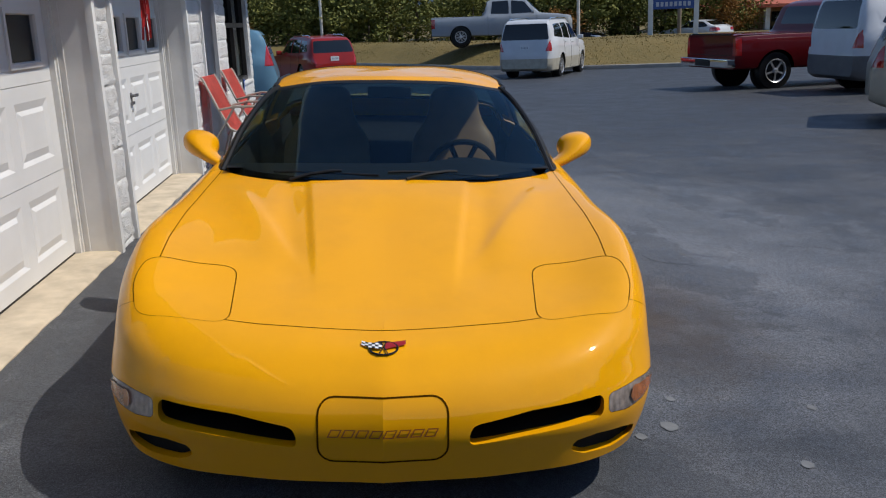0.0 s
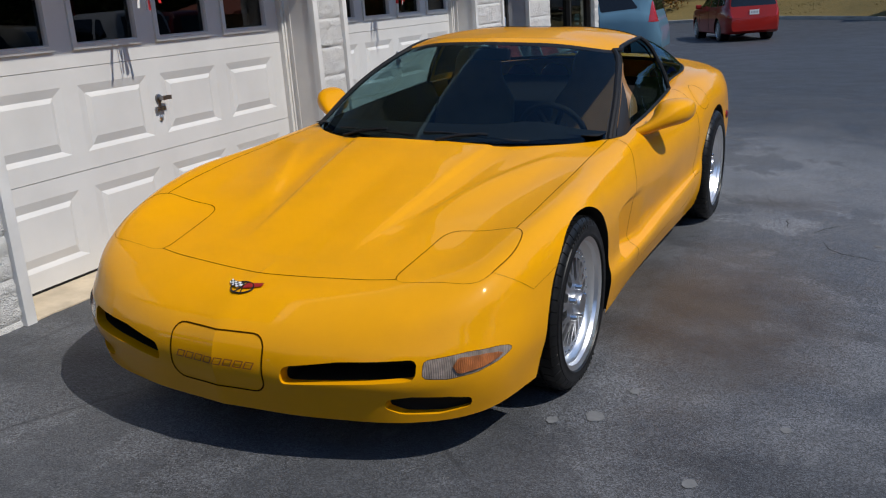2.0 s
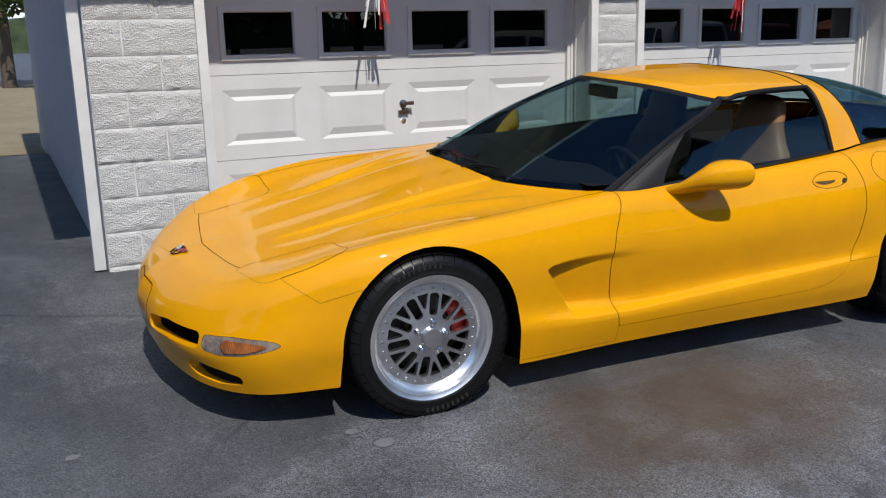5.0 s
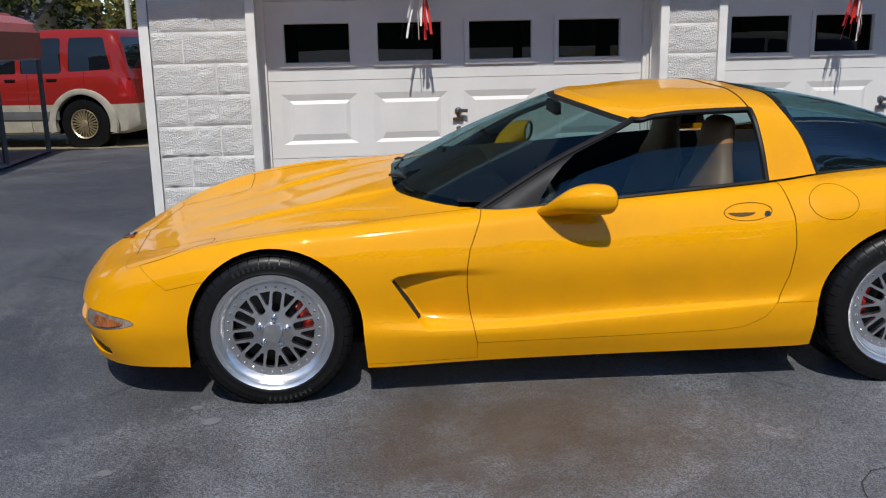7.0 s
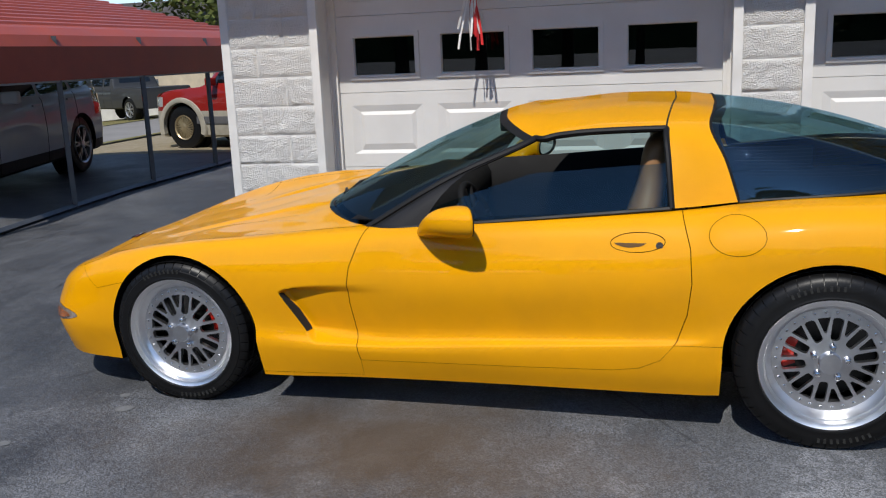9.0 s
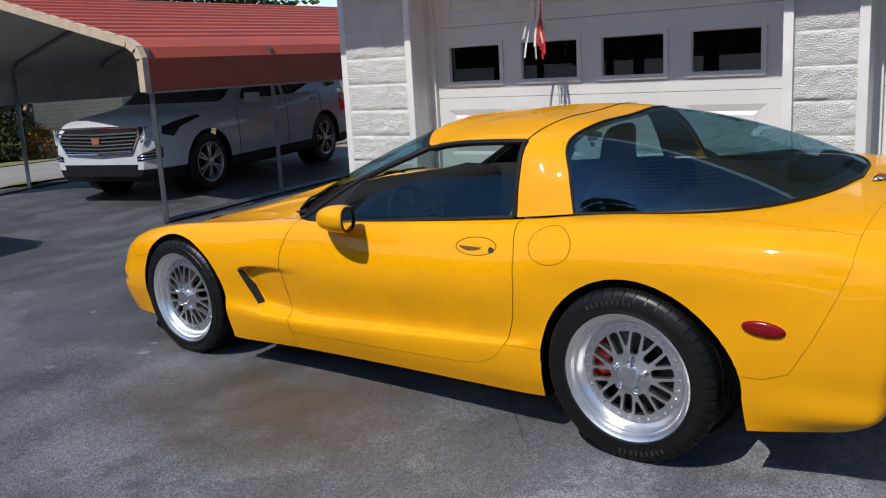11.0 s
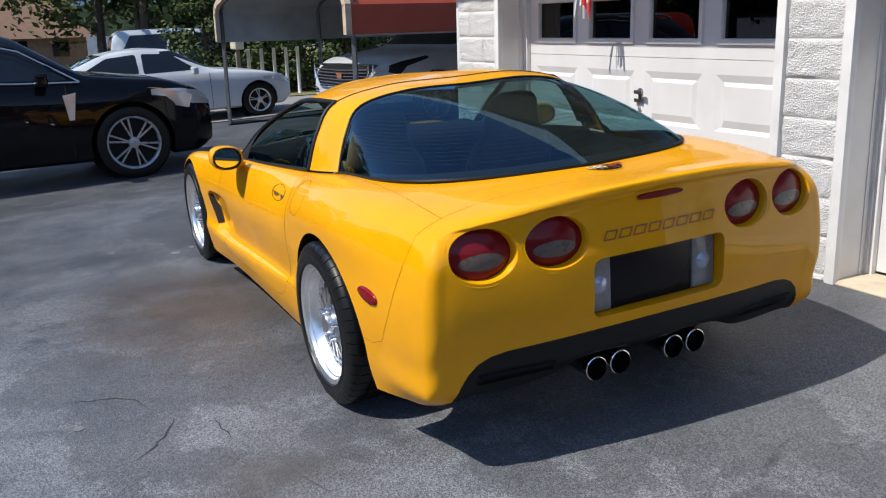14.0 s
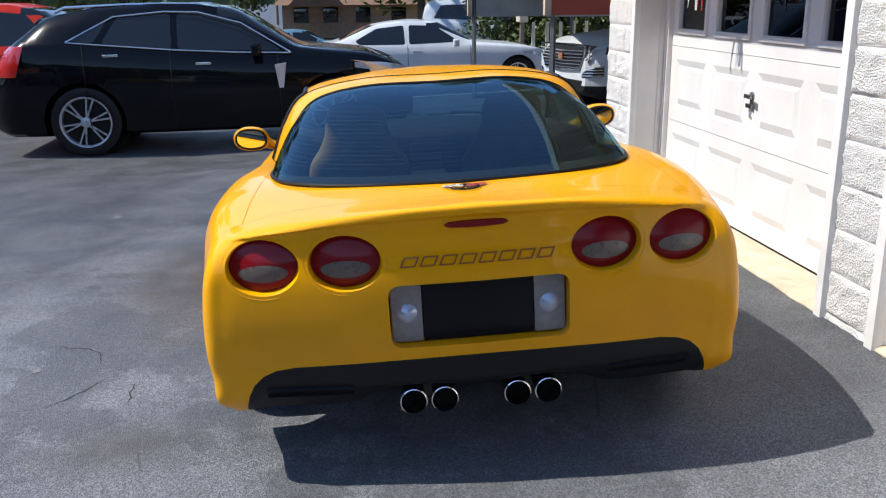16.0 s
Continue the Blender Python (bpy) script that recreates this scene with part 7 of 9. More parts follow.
# black crossover in the yard
black = auto("black_crossover", stand(3.88, -4.16, 180), "glossy black crossover with chrome trim parked on the asphalt", "car",
             suv_spec(4.78, 1.91, 1.71, .93, 2.807, .395, BLACK_CAR, R=.288, spokes=6, rim=RIM_GREY, patches=[("headlight", [(.52, .70), (.84, .76), (.96, .97), (.60, .84)], FRONT, -.1, .7), ("grille", [(-.1, .55), (.46, .55), (.50, .84), (-.1, .84)], FRONT, -.1, .4), ("taillight", [(4.30, 1.25), (4.42, .92), (4.80, .92), (4.80, 1.25)], SIDE, 4.2, 4.9)], top=[(0, .76), (.10, .90), (.5, 1.05), (1.25, 1.135), (1.35, 1.155), (2.0, 1.585), (2.4, 1.66), (2.9, 1.68), (3.6, 1.645), (4.0, 1.575), (4.16, 1.53), (4.24, 1.44), (4.56, 1.22), (4.68, 1.06), (4.74, .80), (4.78, .70)], handles=((2.38, 1.0), (3.38, 1.12)), belt=[(0, .74), (.3, .95), (1.2, 1.04), (2.0, 1.09), (3.0, 1.17), (3.85, 1.27), (4.4, 1.27), (4.78, .74)], handle_look=CHROME, rails=(2.3, 4.0, .62, 1.625), rail_look=CHROME,
                      windows=[[(1.50, 1.11), (1.95, 1.42), (2.40, 1.545), (2.65, 1.555), (2.65, 1.165)], [(2.72, 1.17), (2.72, 1.555), (3.30, 1.525), (3.48, 1.25)], [(3.56, 1.26), (3.40, 1.51), (3.82, 1.285)]]))
for side in (1, -1):
    b = bmesh.new()
    x = side * .955
    tube(b, [(x * .955, -.99, 1.085), (x * .965, -.4, 1.11), (x * .965, .3, 1.16), (x * .955, .95, 1.225), (x * .945, 1.46, 1.275)], .008, 6)
    tube(b, [(x * .955, -.99, 1.09), (x * .86, -.45, 1.43), (x * .80, .02, 1.56), (x * .785, .40, 1.575), (x * .79, .95, 1.535), (x * .87, 1.22, 1.40), (x * .945, 1.46, 1.28)], .009, 6)
    part("window_trim", b, CHROME, black, "bright chrome window surround")
for side in (1, -1):
    b = bmesh.new()
    prism(b, [(-.93, .98), (-.80, .96), (-.835, .70), (-.885, .70)], side * .955, side * .972, "x")
    part("fender_vent", b, RIM_SILVER, black, "chrome fender vent")
    b = bmesh.new()
    prism(b, [(-2.10, .72), (-1.80, .80), (-1.62, .98), (-1.80, .96), (-2.15, .86)], side * .80, side * .90, "x")
    part("headlight_side", b, LAMP_CLEAR, black, "clear headlight with a swept-back edge")

b = bmesh.new()
grid_mesh(b, [[(x, y + .06 * (abs(x) / .62) ** 2 * -1, z - .05 * (abs(x) / .62) ** 2) for x in np.linspace(-.62, .62, 13)] for y, z in ((1.52, 1.585), (1.86, 1.555), (1.90, 1.535), (1.84, 1.515), (1.56, 1.535))])
part("spoiler", b, BLACK_CAR, black, "black roof spoiler", 40)

# silver sedan beyond it
auto("silver_sedan", stand(.38, -11.2, 180), "silver four-door sedan parked on the asphalt", "car", sedan_spec(4.72, 1.85, 1.47, .72, 2.89, .335, SILVER_CAR, spokes=5, R=.225))

# white crossover under the carport
white = auto("white_crossover", stand(-3.0, -5.13, 11.5), "white luxury crossover with a wide chrome grille parked under the carport", "car",
             suv_spec(4.81, 1.90, 1.675, .93, 2.857, .375, WHITE_CAR, R=.255, spokes=6, cladding=(.40, BLACK_TRIM), lamp_look=GRILLE,
                      patches=[("grille", [(-.1, .585), (.50, .60), (.63, .80), (.64, .89), (-.1, .90)], FRONT, -.1, .4), ("lower_trim", [(-.1, .36), (.55, .36), (.58, .46), (-.1, .46)], FRONT, -.1, .4),
                               ("headlight", [(.20, .80), (.34, .76), (.46, .865), (.82, .955), (.79, .985), (.38, .93), (.23, .885)], SIDE, -.1, 1.1), ("taillight", [(.70, .75), (1.0, .75), (1.0, 1.1), (.74, 1.1)], FRONT, 4.3, 4.95)]))
for z in (.625, .668, .711, .754, .797, .840):
    b = bmesh.new()
    w = .515 + .13 * (z - .6) / .26
    rows = []
    for x in np.linspace(-1, 1, 13):
        dip = -.018 * (1 - abs(x))
        rows.append([(x * w, -2.405 - .003, z + dip - .011), (x * w, -2.428, z + dip - .006), (x * w, -2.430, z + dip + .008), (x * w, -2.408, z + dip + .011)])
    grid_mesh(b, rows)
    part("grille_bar", b, CHROME, white, "wide chrome grille bar", 30)
b = bmesh.new()
tube(b, [(-.64, -2.405, .895), (-.635, -2.415, .80), (-.51, -2.42, .60), (0, -2.425, .578), (.51, -2.42, .60), (.635, -2.415, .80), (.64, -2.405, .895), (0, -2.425, .905), (-.64, -2.405, .895)], .013, 6, cap=False)
part("grille_frame", b, CHROME, white, "bright frame of the grille")
for side in (1, -1):
    b = bmesh.new()
    tube(b, [(side * .70, -2.375, .90), (side * .705, -2.372, .78), (side * .68, -2.385, .70)], .014, 6)
    part("lamp_strip", b, LAMP_CLEAR, white, "slim clear running lamp")
    b = bmesh.new()
    wing = lambda x: -2.405 + float(np.interp(x, [.665, .79, .89], [0, .12, .35]))
    grid_mesh(b, [[(side * x, wing(x) - .006, z) for z in np.linspace(.50 + .10 * (x - .58), .56 + .38 * (x - .58), 4)] for x in np.linspace(.58, .82, 7)])
    part("fog_lamp_well", b, GRILLE, white, "dark lower side intake")
    for z in (.525, .56, .595, .63):
        b = bmesh.new()
        tube(b, [(side * x, wing(x) - .012, z + .05 * (x - .6)) for x in np.linspace(.585 + 2.2 * max(0, z - .55), .82, 6)], .008, 6)
        part("fog_lamp_bar", b, CHROME, white, "bright fog lamp bar")
b = bmesh.new()
prism(b, [(-.05, .71), (.05, .71), (.065, .79), (-.065, .79)], -2.445, -2.428, "y")
part("grille_badge", b, mat("badge_mixed", (.45, .20, .12), .25, .4), white, "small shield-shaped badge")

# red four-wheel-drive wagon with beige trim behind the carport
red_wagon = auto("red_wagon", stand(-9.17, -3.75, -105), "red boxy four-wheel-drive wagon with beige lower trim and dusty tyres", "car",
     suv_spec(4.45, 1.78, 1.84, .85, 2.76, .40, RED_CAR, R=.225, spokes=12, rim=RIM_TAN, cladding=(.70, BEIGE), arch=.46, flare=BEIGE, backlight=(3.9, 4.5, .70, 1.22, 1.70), patches=[("headlight", [(.24 * 1.78, .78), (.50 * 1.78, .78), (.50 * 1.78, .96), (.26 * 1.78, .94)], FRONT, -.1, .35), ("grille", [(-.1, .74), (.40, .74), (.40, .96), (-.1, .96)], FRONT, -.1, .3), ("taillight", [(4.20, .80), (4.50, .80), (4.50, 1.08), (4.24, 1.08)], SIDE, 4.0, 4.6)],
              top=[(0, .78), (.08, .98), (.5, 1.08), (1.25, 1.12), (1.38, 1.14), (1.95, 1.74), (2.4, 1.83), (3.2, 1.84), (4.02, 1.83), (4.20, 1.76), (4.36, 1.20), (4.45, .7)],
              wt=[(0, .80), (.3, .88), (1.2, .90), (1.5, .86), (2.1, .80), (4.1, .80), (4.45, .88)],
              windows=[[(1.60, 1.18), (1.98, 1.64), (2.52, 1.70), (2.54, 1.17)], [(2.62, 1.17), (2.62, 1.70), (3.28, 1.70), (3.30, 1.17)], [(3.42, 1.19), (3.42, 1.70), (3.98, 1.70), (4.10, 1.22)]],
              handles=((2.45, 1.08), (3.15, 1.08)), mirror=(1.7, 1.2), handle_look=BLACK_TRIM))
b = bmesh.new()
lathe(b, [(0, .02), (0, .35), (.03, .365), (.16, .365), (.20, .34), (.215, .20), (.215, .001)], 36, "y", Matrix.Translation((-.12, 2.10, 1.08)))
bmesh.ops.recalc_face_normals(b, faces=b.faces)
part("spare_wheel_cover", b, DEEP_RED, red_wagon, "dark red spare wheel cover on the tailgate", 40)
for side in (1, -1):
    for y0, y1 in ((-1.02, 1.0),):
        part("side_stripe", box((min(side * .872, side * .895), y0, .47), (max(side * .872, side * .895), y1, .60), .006), GREY_CLAD, red_wagon, "dark grey band along the doors")
# vehicles across the front lot
auto("blue_minivan", stand(-2.5, 18.95, 183), "blue-grey minivan parked past the end of the building", "car",
     suv_spec(5.0, 1.98, 1.75, .98, 3.0, .345, BLUE_CAR, top=[(0, .80), (.15, .92), (.9, 1.06), (1.0, 1.08), (1.9, 1.62), (2.5, 1.74), (3.4, 1.75), (4.55, 1.71), (4.76, 1.60), (4.90, 1.05), (5.0, .7)],
              patches=[("taillight", [(4.74, .92), (5.1, .92), (5.1, 1.36), (4.80, 1.36)], SIDE, 4.5, 5.1)]))
auto("red_crossover", stand(.15, 31.4, 112), "red family crossover seen from behind, parked by the grass", "car",
     suv_spec(4.89, 1.83, 1.69, .93, 2.89, .36, RED_CAR, lower=GREY_CLAD, plate_at=(0, 4.86, .92), rails=(2.3, 4.2, .60, 1.68)))
auto("white_wagon", stand(8.55, 30.2, 63), "large white wagon with tan lower trim seen from behind", "car",
     suv_spec(5.23, 2.0, 1.96, .95, 3.02, .39, WHITE_CAR, cladding=(.66, BEIGE), plate_at=(0, 5.19, 1.02), rails=(2.4, 4.6, .70, 1.95),
              top=[(0, .95), (.08, 1.1), (.5, 1.18), (1.25, 1.22), (1.38, 1.24), (2.0, 1.84), (2.5, 1.95), (4.7, 1.94), (4.98, 1.86), (5.15, 1.25), (5.23, .8)], backlight=(4.6, 5.3, .82, 1.28, 1.80)))
red_pickup = auto("red_pickup", stand(12.44, 17.8, 9), "dark red pickup truck with a chrome rear bumper", "pickup truck",
                  pickup_spec(5.75, 2.03, 1.88, 1.0, 3.75, .40, DEEP_RED, R=.25, spokes=5, split=False))
b = box((-.98, 2.84, .50), (.98, 3.06, .68), .03, 3)
part("rear_bumper", b, CHROME, red_pickup, "chrome step bumper")
part("bumper_step", box((-.30, 3.03, .52), (.30, 3.075, .66), .01), BLACK_TRIM, red_pickup)
part("tailgate_seam", box((-.80, 2.868, .74), (.80, 2.880, .75), .002), DARK, red_pickup)
part("tailgate_cap", box((-.82, 2.83, 1.17), (.82, 2.885, 1.20), .008), BLACK_TRIM, red_pickup)
auto("white_offroader", stand(13.25, 15.0, 5), "white boxy off-road wagon seen from behind", "car",
     suv_spec(4.54, 1.85, 1.88, .8, 2.70, .385, WHITE_CAR, cladding=(.72, GREY_CLAD),
              top=[(0, .9), (.08, 1.05), (.5, 1.12), (1.25, 1.16), (1.35, 1.18), (1.95, 1.78), (2.4, 1.87), (4.1, 1.88), (4.36, 1.82), (4.48, 1.2), (4.54, .75)], backlight=(4.0, 4.6, .70, 1.22, 1.74)))
auto("tan_wagon", stand(11.3, 9.28, -28), "tan wagon parked at the end of the row", "car",
     suv_spec(4.7, 1.86, 1.72, 1.25, 2.75, .36, TAN_CAR, R=.235))

# ---------------------------------------------------------------- carport beside the garage
CP_X0, CP_X1 = 0.10, -6.45
CP_RED = worn("red_roof_metal", (0.40, 0.070, 0.032), 0.42, 0.0, 0.1, scale=3, amount=0.12)
CP_INNER = worn("pale_metal_underside", (0.46, 0.48, 0.48), 0.5, scale=3)
CP_TAN = worn("tan_gable_trim", (0.55, 0.43, 0.31), 0.5)
CP_STEEL = worn("galvanised_tube", (0.16, 0.17, 0.18), 0.45, 0.7, scale=9)
CP_LINE = [(-2.66, 1.47), (-2.66, 1.80), (-2.72, 1.91), (-2.86, 1.99), (-5.40, 2.62), (-7.94, 1.99), (-8.08, 1.91), (-8.14, 1.80), (-8.14, 1.36)]


def ribbed(points, pitch, depth):
    """A folded sheet along a line of points: small ribs standing on it."""
    out = []
    for (y0, z0), (y1, z1) in zip(points, points[1:]):
        d = math.hypot(y1 - y0, z1 - z0)
        n = max(1, round(d / pitch))
        ny, nz = -(z1 - z0) / d, (y1 - y0) / d
        if nz < 0 or (abs(nz) < 1e-6 and (ny > 0) != (y0 > -5.4)):
            ny, nz = -ny, -nz
        for i in range(n):
            for f, h in ((0.0, 0.0), (0.62, 0.0), (0.70, depth), (0.92, depth), (0.999, 0.0)):
                t = (i + f) / n
                hh = h if d > 0.4 else 0
                out.append((y0 + (y1 - y0) * t + ny * hh, z0 + (z1 - z0) * t + nz * hh))
    out.append(points[-1])
    return out


carport = thing("carport", Matrix.Identity(4), "open steel carport with a red ribbed metal roof on slim posts", "carport")
sheet = ribbed(CP_LINE, 0.23, 0.022)
b = bmesh.new()
grid_mesh(b, [[(x, y, z) for y, z in sheet] for x in np.linspace(CP_X0, CP_X1, 6)])
bmesh.ops.recalc_face_normals(b, faces=b.faces)
part("roof_sheet", b, CP_RED, carport, "faded red ribbed roof sheet", 20)
b = bmesh.new()
grid_mesh(b, [[(x, -5.4 + (y + 5.4) * .994, z - .018) for y, z in CP_LINE] for x in (CP_X0 - .01, CP_X1 + .01)])
part("roof_underside", b, CP_INNER, carport, "pale metal underside", 20)
b = bmesh.new()
for k in range(len(CP_LINE) - 1):
    (y0, z0), (y1, z1) = CP_LINE[k], CP_LINE[k + 1]
    d = Vector((0, y1 - y0, z1 - z0)).normalized()
    nrm = Vector((0, -d.z, d.y))
    if nrm.z < -.01 or (abs(nrm.z) < .3 and nrm.y * (1 if y0 > -5.4 else -1) < 0):
        nrm = -nrm
    a, c = Vector((CP_X0, y0, z0)), Vector((CP_X0, y1, z1))
    q = [a + nrm * .02, c + nrm * .02, c - nrm * .07, a - nrm * .07]
    vs = [b.verts.new(p + Vector((.012, 0, 0))) for p in q]
    ws = [b.verts.new(p - Vector((.06, 0, 0))) for p in q]
    b.faces.new(vs)
    for i in range(4):
        b.faces.new((vs[i], vs[(i + 1) % 4], ws[(i + 1) % 4], ws[i]))
bmesh.ops.recalc_face_normals(b, faces=b.faces)
part("gable_trim", b, CP_TAN, carport, "tan trim along the open gable", 20)
for x in (0.0, -1.70, -3.22, -4.80, -6.38):
    for y in (-2.70, -8.10):
        if x in (-3.22, -4.80) and y < -5:
            continue
        z0 = ground_z(x, y)
        b = bmesh.new()
        top = 1.9
        tube(b, [(x, y, z0 - .02), (x, y, top)], .034, 4)
        part("post", b, CP_STEEL, carport)
for x in (0.0, -1.70, -3.22, -4.80, -6.38):
    b = bmesh.new()
    tube(b, [(x, -2.72, 1.85), (x, -2.86, 1.95), (x, -5.40, 2.57), (x, -7.94, 1.95), (x, -8.08, 1.85)], .03, 4)
    part("rafter", b, CP_STEEL, carport)
for y in (-2.70, -8.10):
    b = bmesh.new()
    tube(b, [(x, y, ground_z(x, y) + .03) for x in np.linspace(0.03, -6.40, 8)], .032, 4)
    part("base_rail", b, CP_STEEL, carport)
# ---------------------------------------------------------------- small things at the garage front
RED_SLING = worn("red_sling_fabric", (0.62, 0.10, 0.075), 0.75, scale=12, grain=0.4, grain_scale=300)
CHAIR_TUBE = worn("beige_chair_tube", (0.45, 0.40, 0.34), 0.4, 0.2)


def sling_chair(m, label):
    """A garden armchair: bent tube frame and a fabric sling. Back towards -x, seat towards +x."""
    chair = thing("patio_chair", m, label, "chair", "chairs by the office door")
    b = bmesh.new()
    prof = [(-.02, .93), (.0, .90), (.12, .62), (.22, .42), (.27, .385), (.34, .38), (.50, .40), (.66, .42), (.70, .40)]
    grid_mesh(b, [[(x, y, z) for x, z in prof] for y in (-.24, -.12, 0, .12, .24)])
    bmesh.ops.solidify(b, geom=list(b.faces), thickness=.008)
    part("sling", b, RED_SLING, chair, "faded red fabric sling", 50)
    for side in (1, -1):
        b = bmesh.new()
        tube(b, [(x, side * .25, z) for x, z in prof], .012, 8)
        part("side_rail", b, CHAIR_TUBE, chair)
        b = bmesh.new()
        tube(b, [(.66, side * .27, .0), (.62, side * .285, .30), (.58, side * .29, .58), (.50, side * .29, .625), (.30, side * .29, .63), (.14, side * .27, .60)], .012, 8)
        part("arm", b, CHAIR_TUBE, chair)
        b = bmesh.new()
        tube(b, [(-.02, side * .27, .0), (.08, side * .27, .30), (.30, side * .29, .63)], .012, 8)
        part("leg", b, CHAIR_TUBE, chair)
    return chair


for y in (7.28, 8.62):
    sling_chair(Matrix.Translation((.33, y, ground_z(.6, y))) @ pose(0, 0, 0, 0, 0, -6), "red sling patio chair with a beige tube frame")

# streamers over the doors
STREAM_RED = mat("red_streamer", (0.60, 0.03, 0.03), 0.4)
STREAM_WHITE = mat("white_streamer", (0.75, 0.74, 0.72), 0.4)


def streamer(y, z_top, z_end, seed, n=16, blow=0.03):
    rnd = random.Random(seed)
    st = thing("streamer", Matrix.Translation((0.275, y, z_top)), "bunch of red and white plastic ribbons hanging over the garage door", "streamer", "streamers on the garage doors")
    for k in range(n):
        b = bmesh.new()
        ang, w = rnd.uniform(0, 6.28), rnd.uniform(.006, .010)
        ln = (z_top - z_end) * rnd.uniform(.72, 1.0)
        dy, dx = rnd.uniform(-.05, .05) + (rnd.uniform(-.16, .02) if rnd.random() < .2 else 0), rnd.uniform(-.03, .03)
        left, right = [], []
        for i in range(9):
            f = i / 8
            c = Vector((dx * f + .01 * math.sin(f * 6 + k), dy * f ** 1.5 + blow * math.sin(f * 2.5) + .008 * math.sin(f * 9 + k), -ln * f))
            a = ang + f * rnd.uniform(.2, 1.2)
            t = Vector((math.cos(a), math.sin(a), 0)) * w
            left.append(c + t)
            right.append(c - t)
        grid_mesh(b, [left, right])
        part("ribbon", b, STREAM_RED if rnd.random() < .62 else STREAM_WHITE, st)


streamer(1.92, 2.34, 1.57, 5, blow=-.02)
streamer(4.93, 2.34, 1.50, 8)

# blue parking sign on a short post, with a plain white figure of bars
sign = thing("parking_sign", Matrix.Translation((.30, 10.25, ground_z(.4, 10.25))), "small blue parking sign with white marks by the office wall", "sign")
b = bmesh.new()
add_box(b, (0, -.055, .30), (.006, .055, .72))
part("panel", b, mat("sign_blue", (.03, .10, .38), .4), sign)
b = bmesh.new()
for z0, z1, w in ((.64, .69, .018), (.55, .62, .03), (.47, .50, .035), (.38, .42, .035)):
    add_box(b, (.006, -w, z0), (.009, w, z1))
part("white_bars", b, mat("sign_white", (.7, .7, .7), .5), sign)
b = bmesh.new()
tube(b, [(-.012, 0, 0), (-.012, 0, .72)], .012, 8)
part("post", b, CP_STEEL, sign)

# papers inside the office window
PAPER = mat("paper", (.62, .62, .58), .7)
for y0, y1, z0, z1, col, nm in ((10.86, 11.10, .93, 1.20, (.25, .45, .55), "pale blue notice taped inside the window"), (11.18, 11.34, .94, 1.36, (.55, .55, .42), "tall printed notice with dark blocks inside the window"), (10.06, 10.20, .93, 1.06, (.5, .38, .36), "small pinkish card inside the window")):
    nt = thing("window_notice", Matrix.Translation((.138, (y0 + y1) / 2, z0)), nm, "notice")
    w = (y1 - y0) / 2
    b = bmesh.new()
    add_box(b, (0, -w, 0), (.003, w, z1 - z0))
    part("sheet", b, mat("notice", col, .7), nt)
    b = bmesh.new()
    n = max(2, int((z1 - z0) / .06))
    for k in range(n):
        z = (z1 - z0) * (k + .3) / n
        add_box(b, (.003, -w * .7, z), (.0045, w * (.4 + .3 * ((k * 7) % 3) / 2), z + (z1 - z0) / n * .45))
    part("print_bars", b, mat("print_dark", (.06, .08, .10), .7), nt)
# a desk and counter in the dim office
desk = thing("office_counter", Matrix.Translation((-1.6, 9.2, FLOOR_Z)), "wooden office counter seen dimly through the window", "counter")
part("top", box((-.4, -1.6, .98), (.4, 1.6, 1.02), .008), worn("counter_wood", (.25, .15, .08), .5), desk)
part("front", box((-.35, -1.55, 0), (.33, 1.55, .98)), worn("counter_panel", (.30, .22, .15), .6), desk)

# ---------------------------------------------------------------- grass, road, woods and far things
def grass_material(name, a, b_, c_):
    m = mat(name, a, 0.9)
    v = coords(m)
    col = ramp(m, noisy(m, 0.35, 6, 0.6, v), (0.3, a), (0.7, b_))
    col = mix(m, ramp(m, noisy(m, 5.0, 6, 0.7, v), (0.45, (0, 0, 0)), (0.7, (0.8, 0.8, 0.8))), col, c_)
    link(m, col, bsdf(m).inputs["Base Color"])
    bump(m, noisy(m, 30, 4, 0.7, v), 0.8, 0.03)
    return m


GRASS = grass_material("dry_grass", (0.130, 0.094, 0.024), (0.190, 0.130, 0.036), (0.085, 0.080, 0.019))
GREEN_GRASS = grass_material("green_grass", (0.10, 0.12, 0.03), (0.22, 0.18, 0.06), (0.30, 0.22, 0.10))
ROAD = worn("grey_road", (0.22, 0.21, 0.20), 0.85, scale=0.8, amount=0.15)
KERB = worn("kerb_concrete", (0.30, 0.28, 0.25), 0.85, scale=3)


def bank_edge(x):
    return float(np.interp(x, [-80, 0, 3.6, 7.0, 11.1, 15, 20, 120], [60, 46, 41.2, 35.2, 32.3, 31.4, 31.0, 31.0]))


def bank_z(x, d):
    return -0.43 + 0.95 * smoothstep(0.3, 6.0, d) - 0.35 * smoothstep(9, 30, d) + 0.05 * noise.noise(Vector((x * .3, d * .3, 0)))


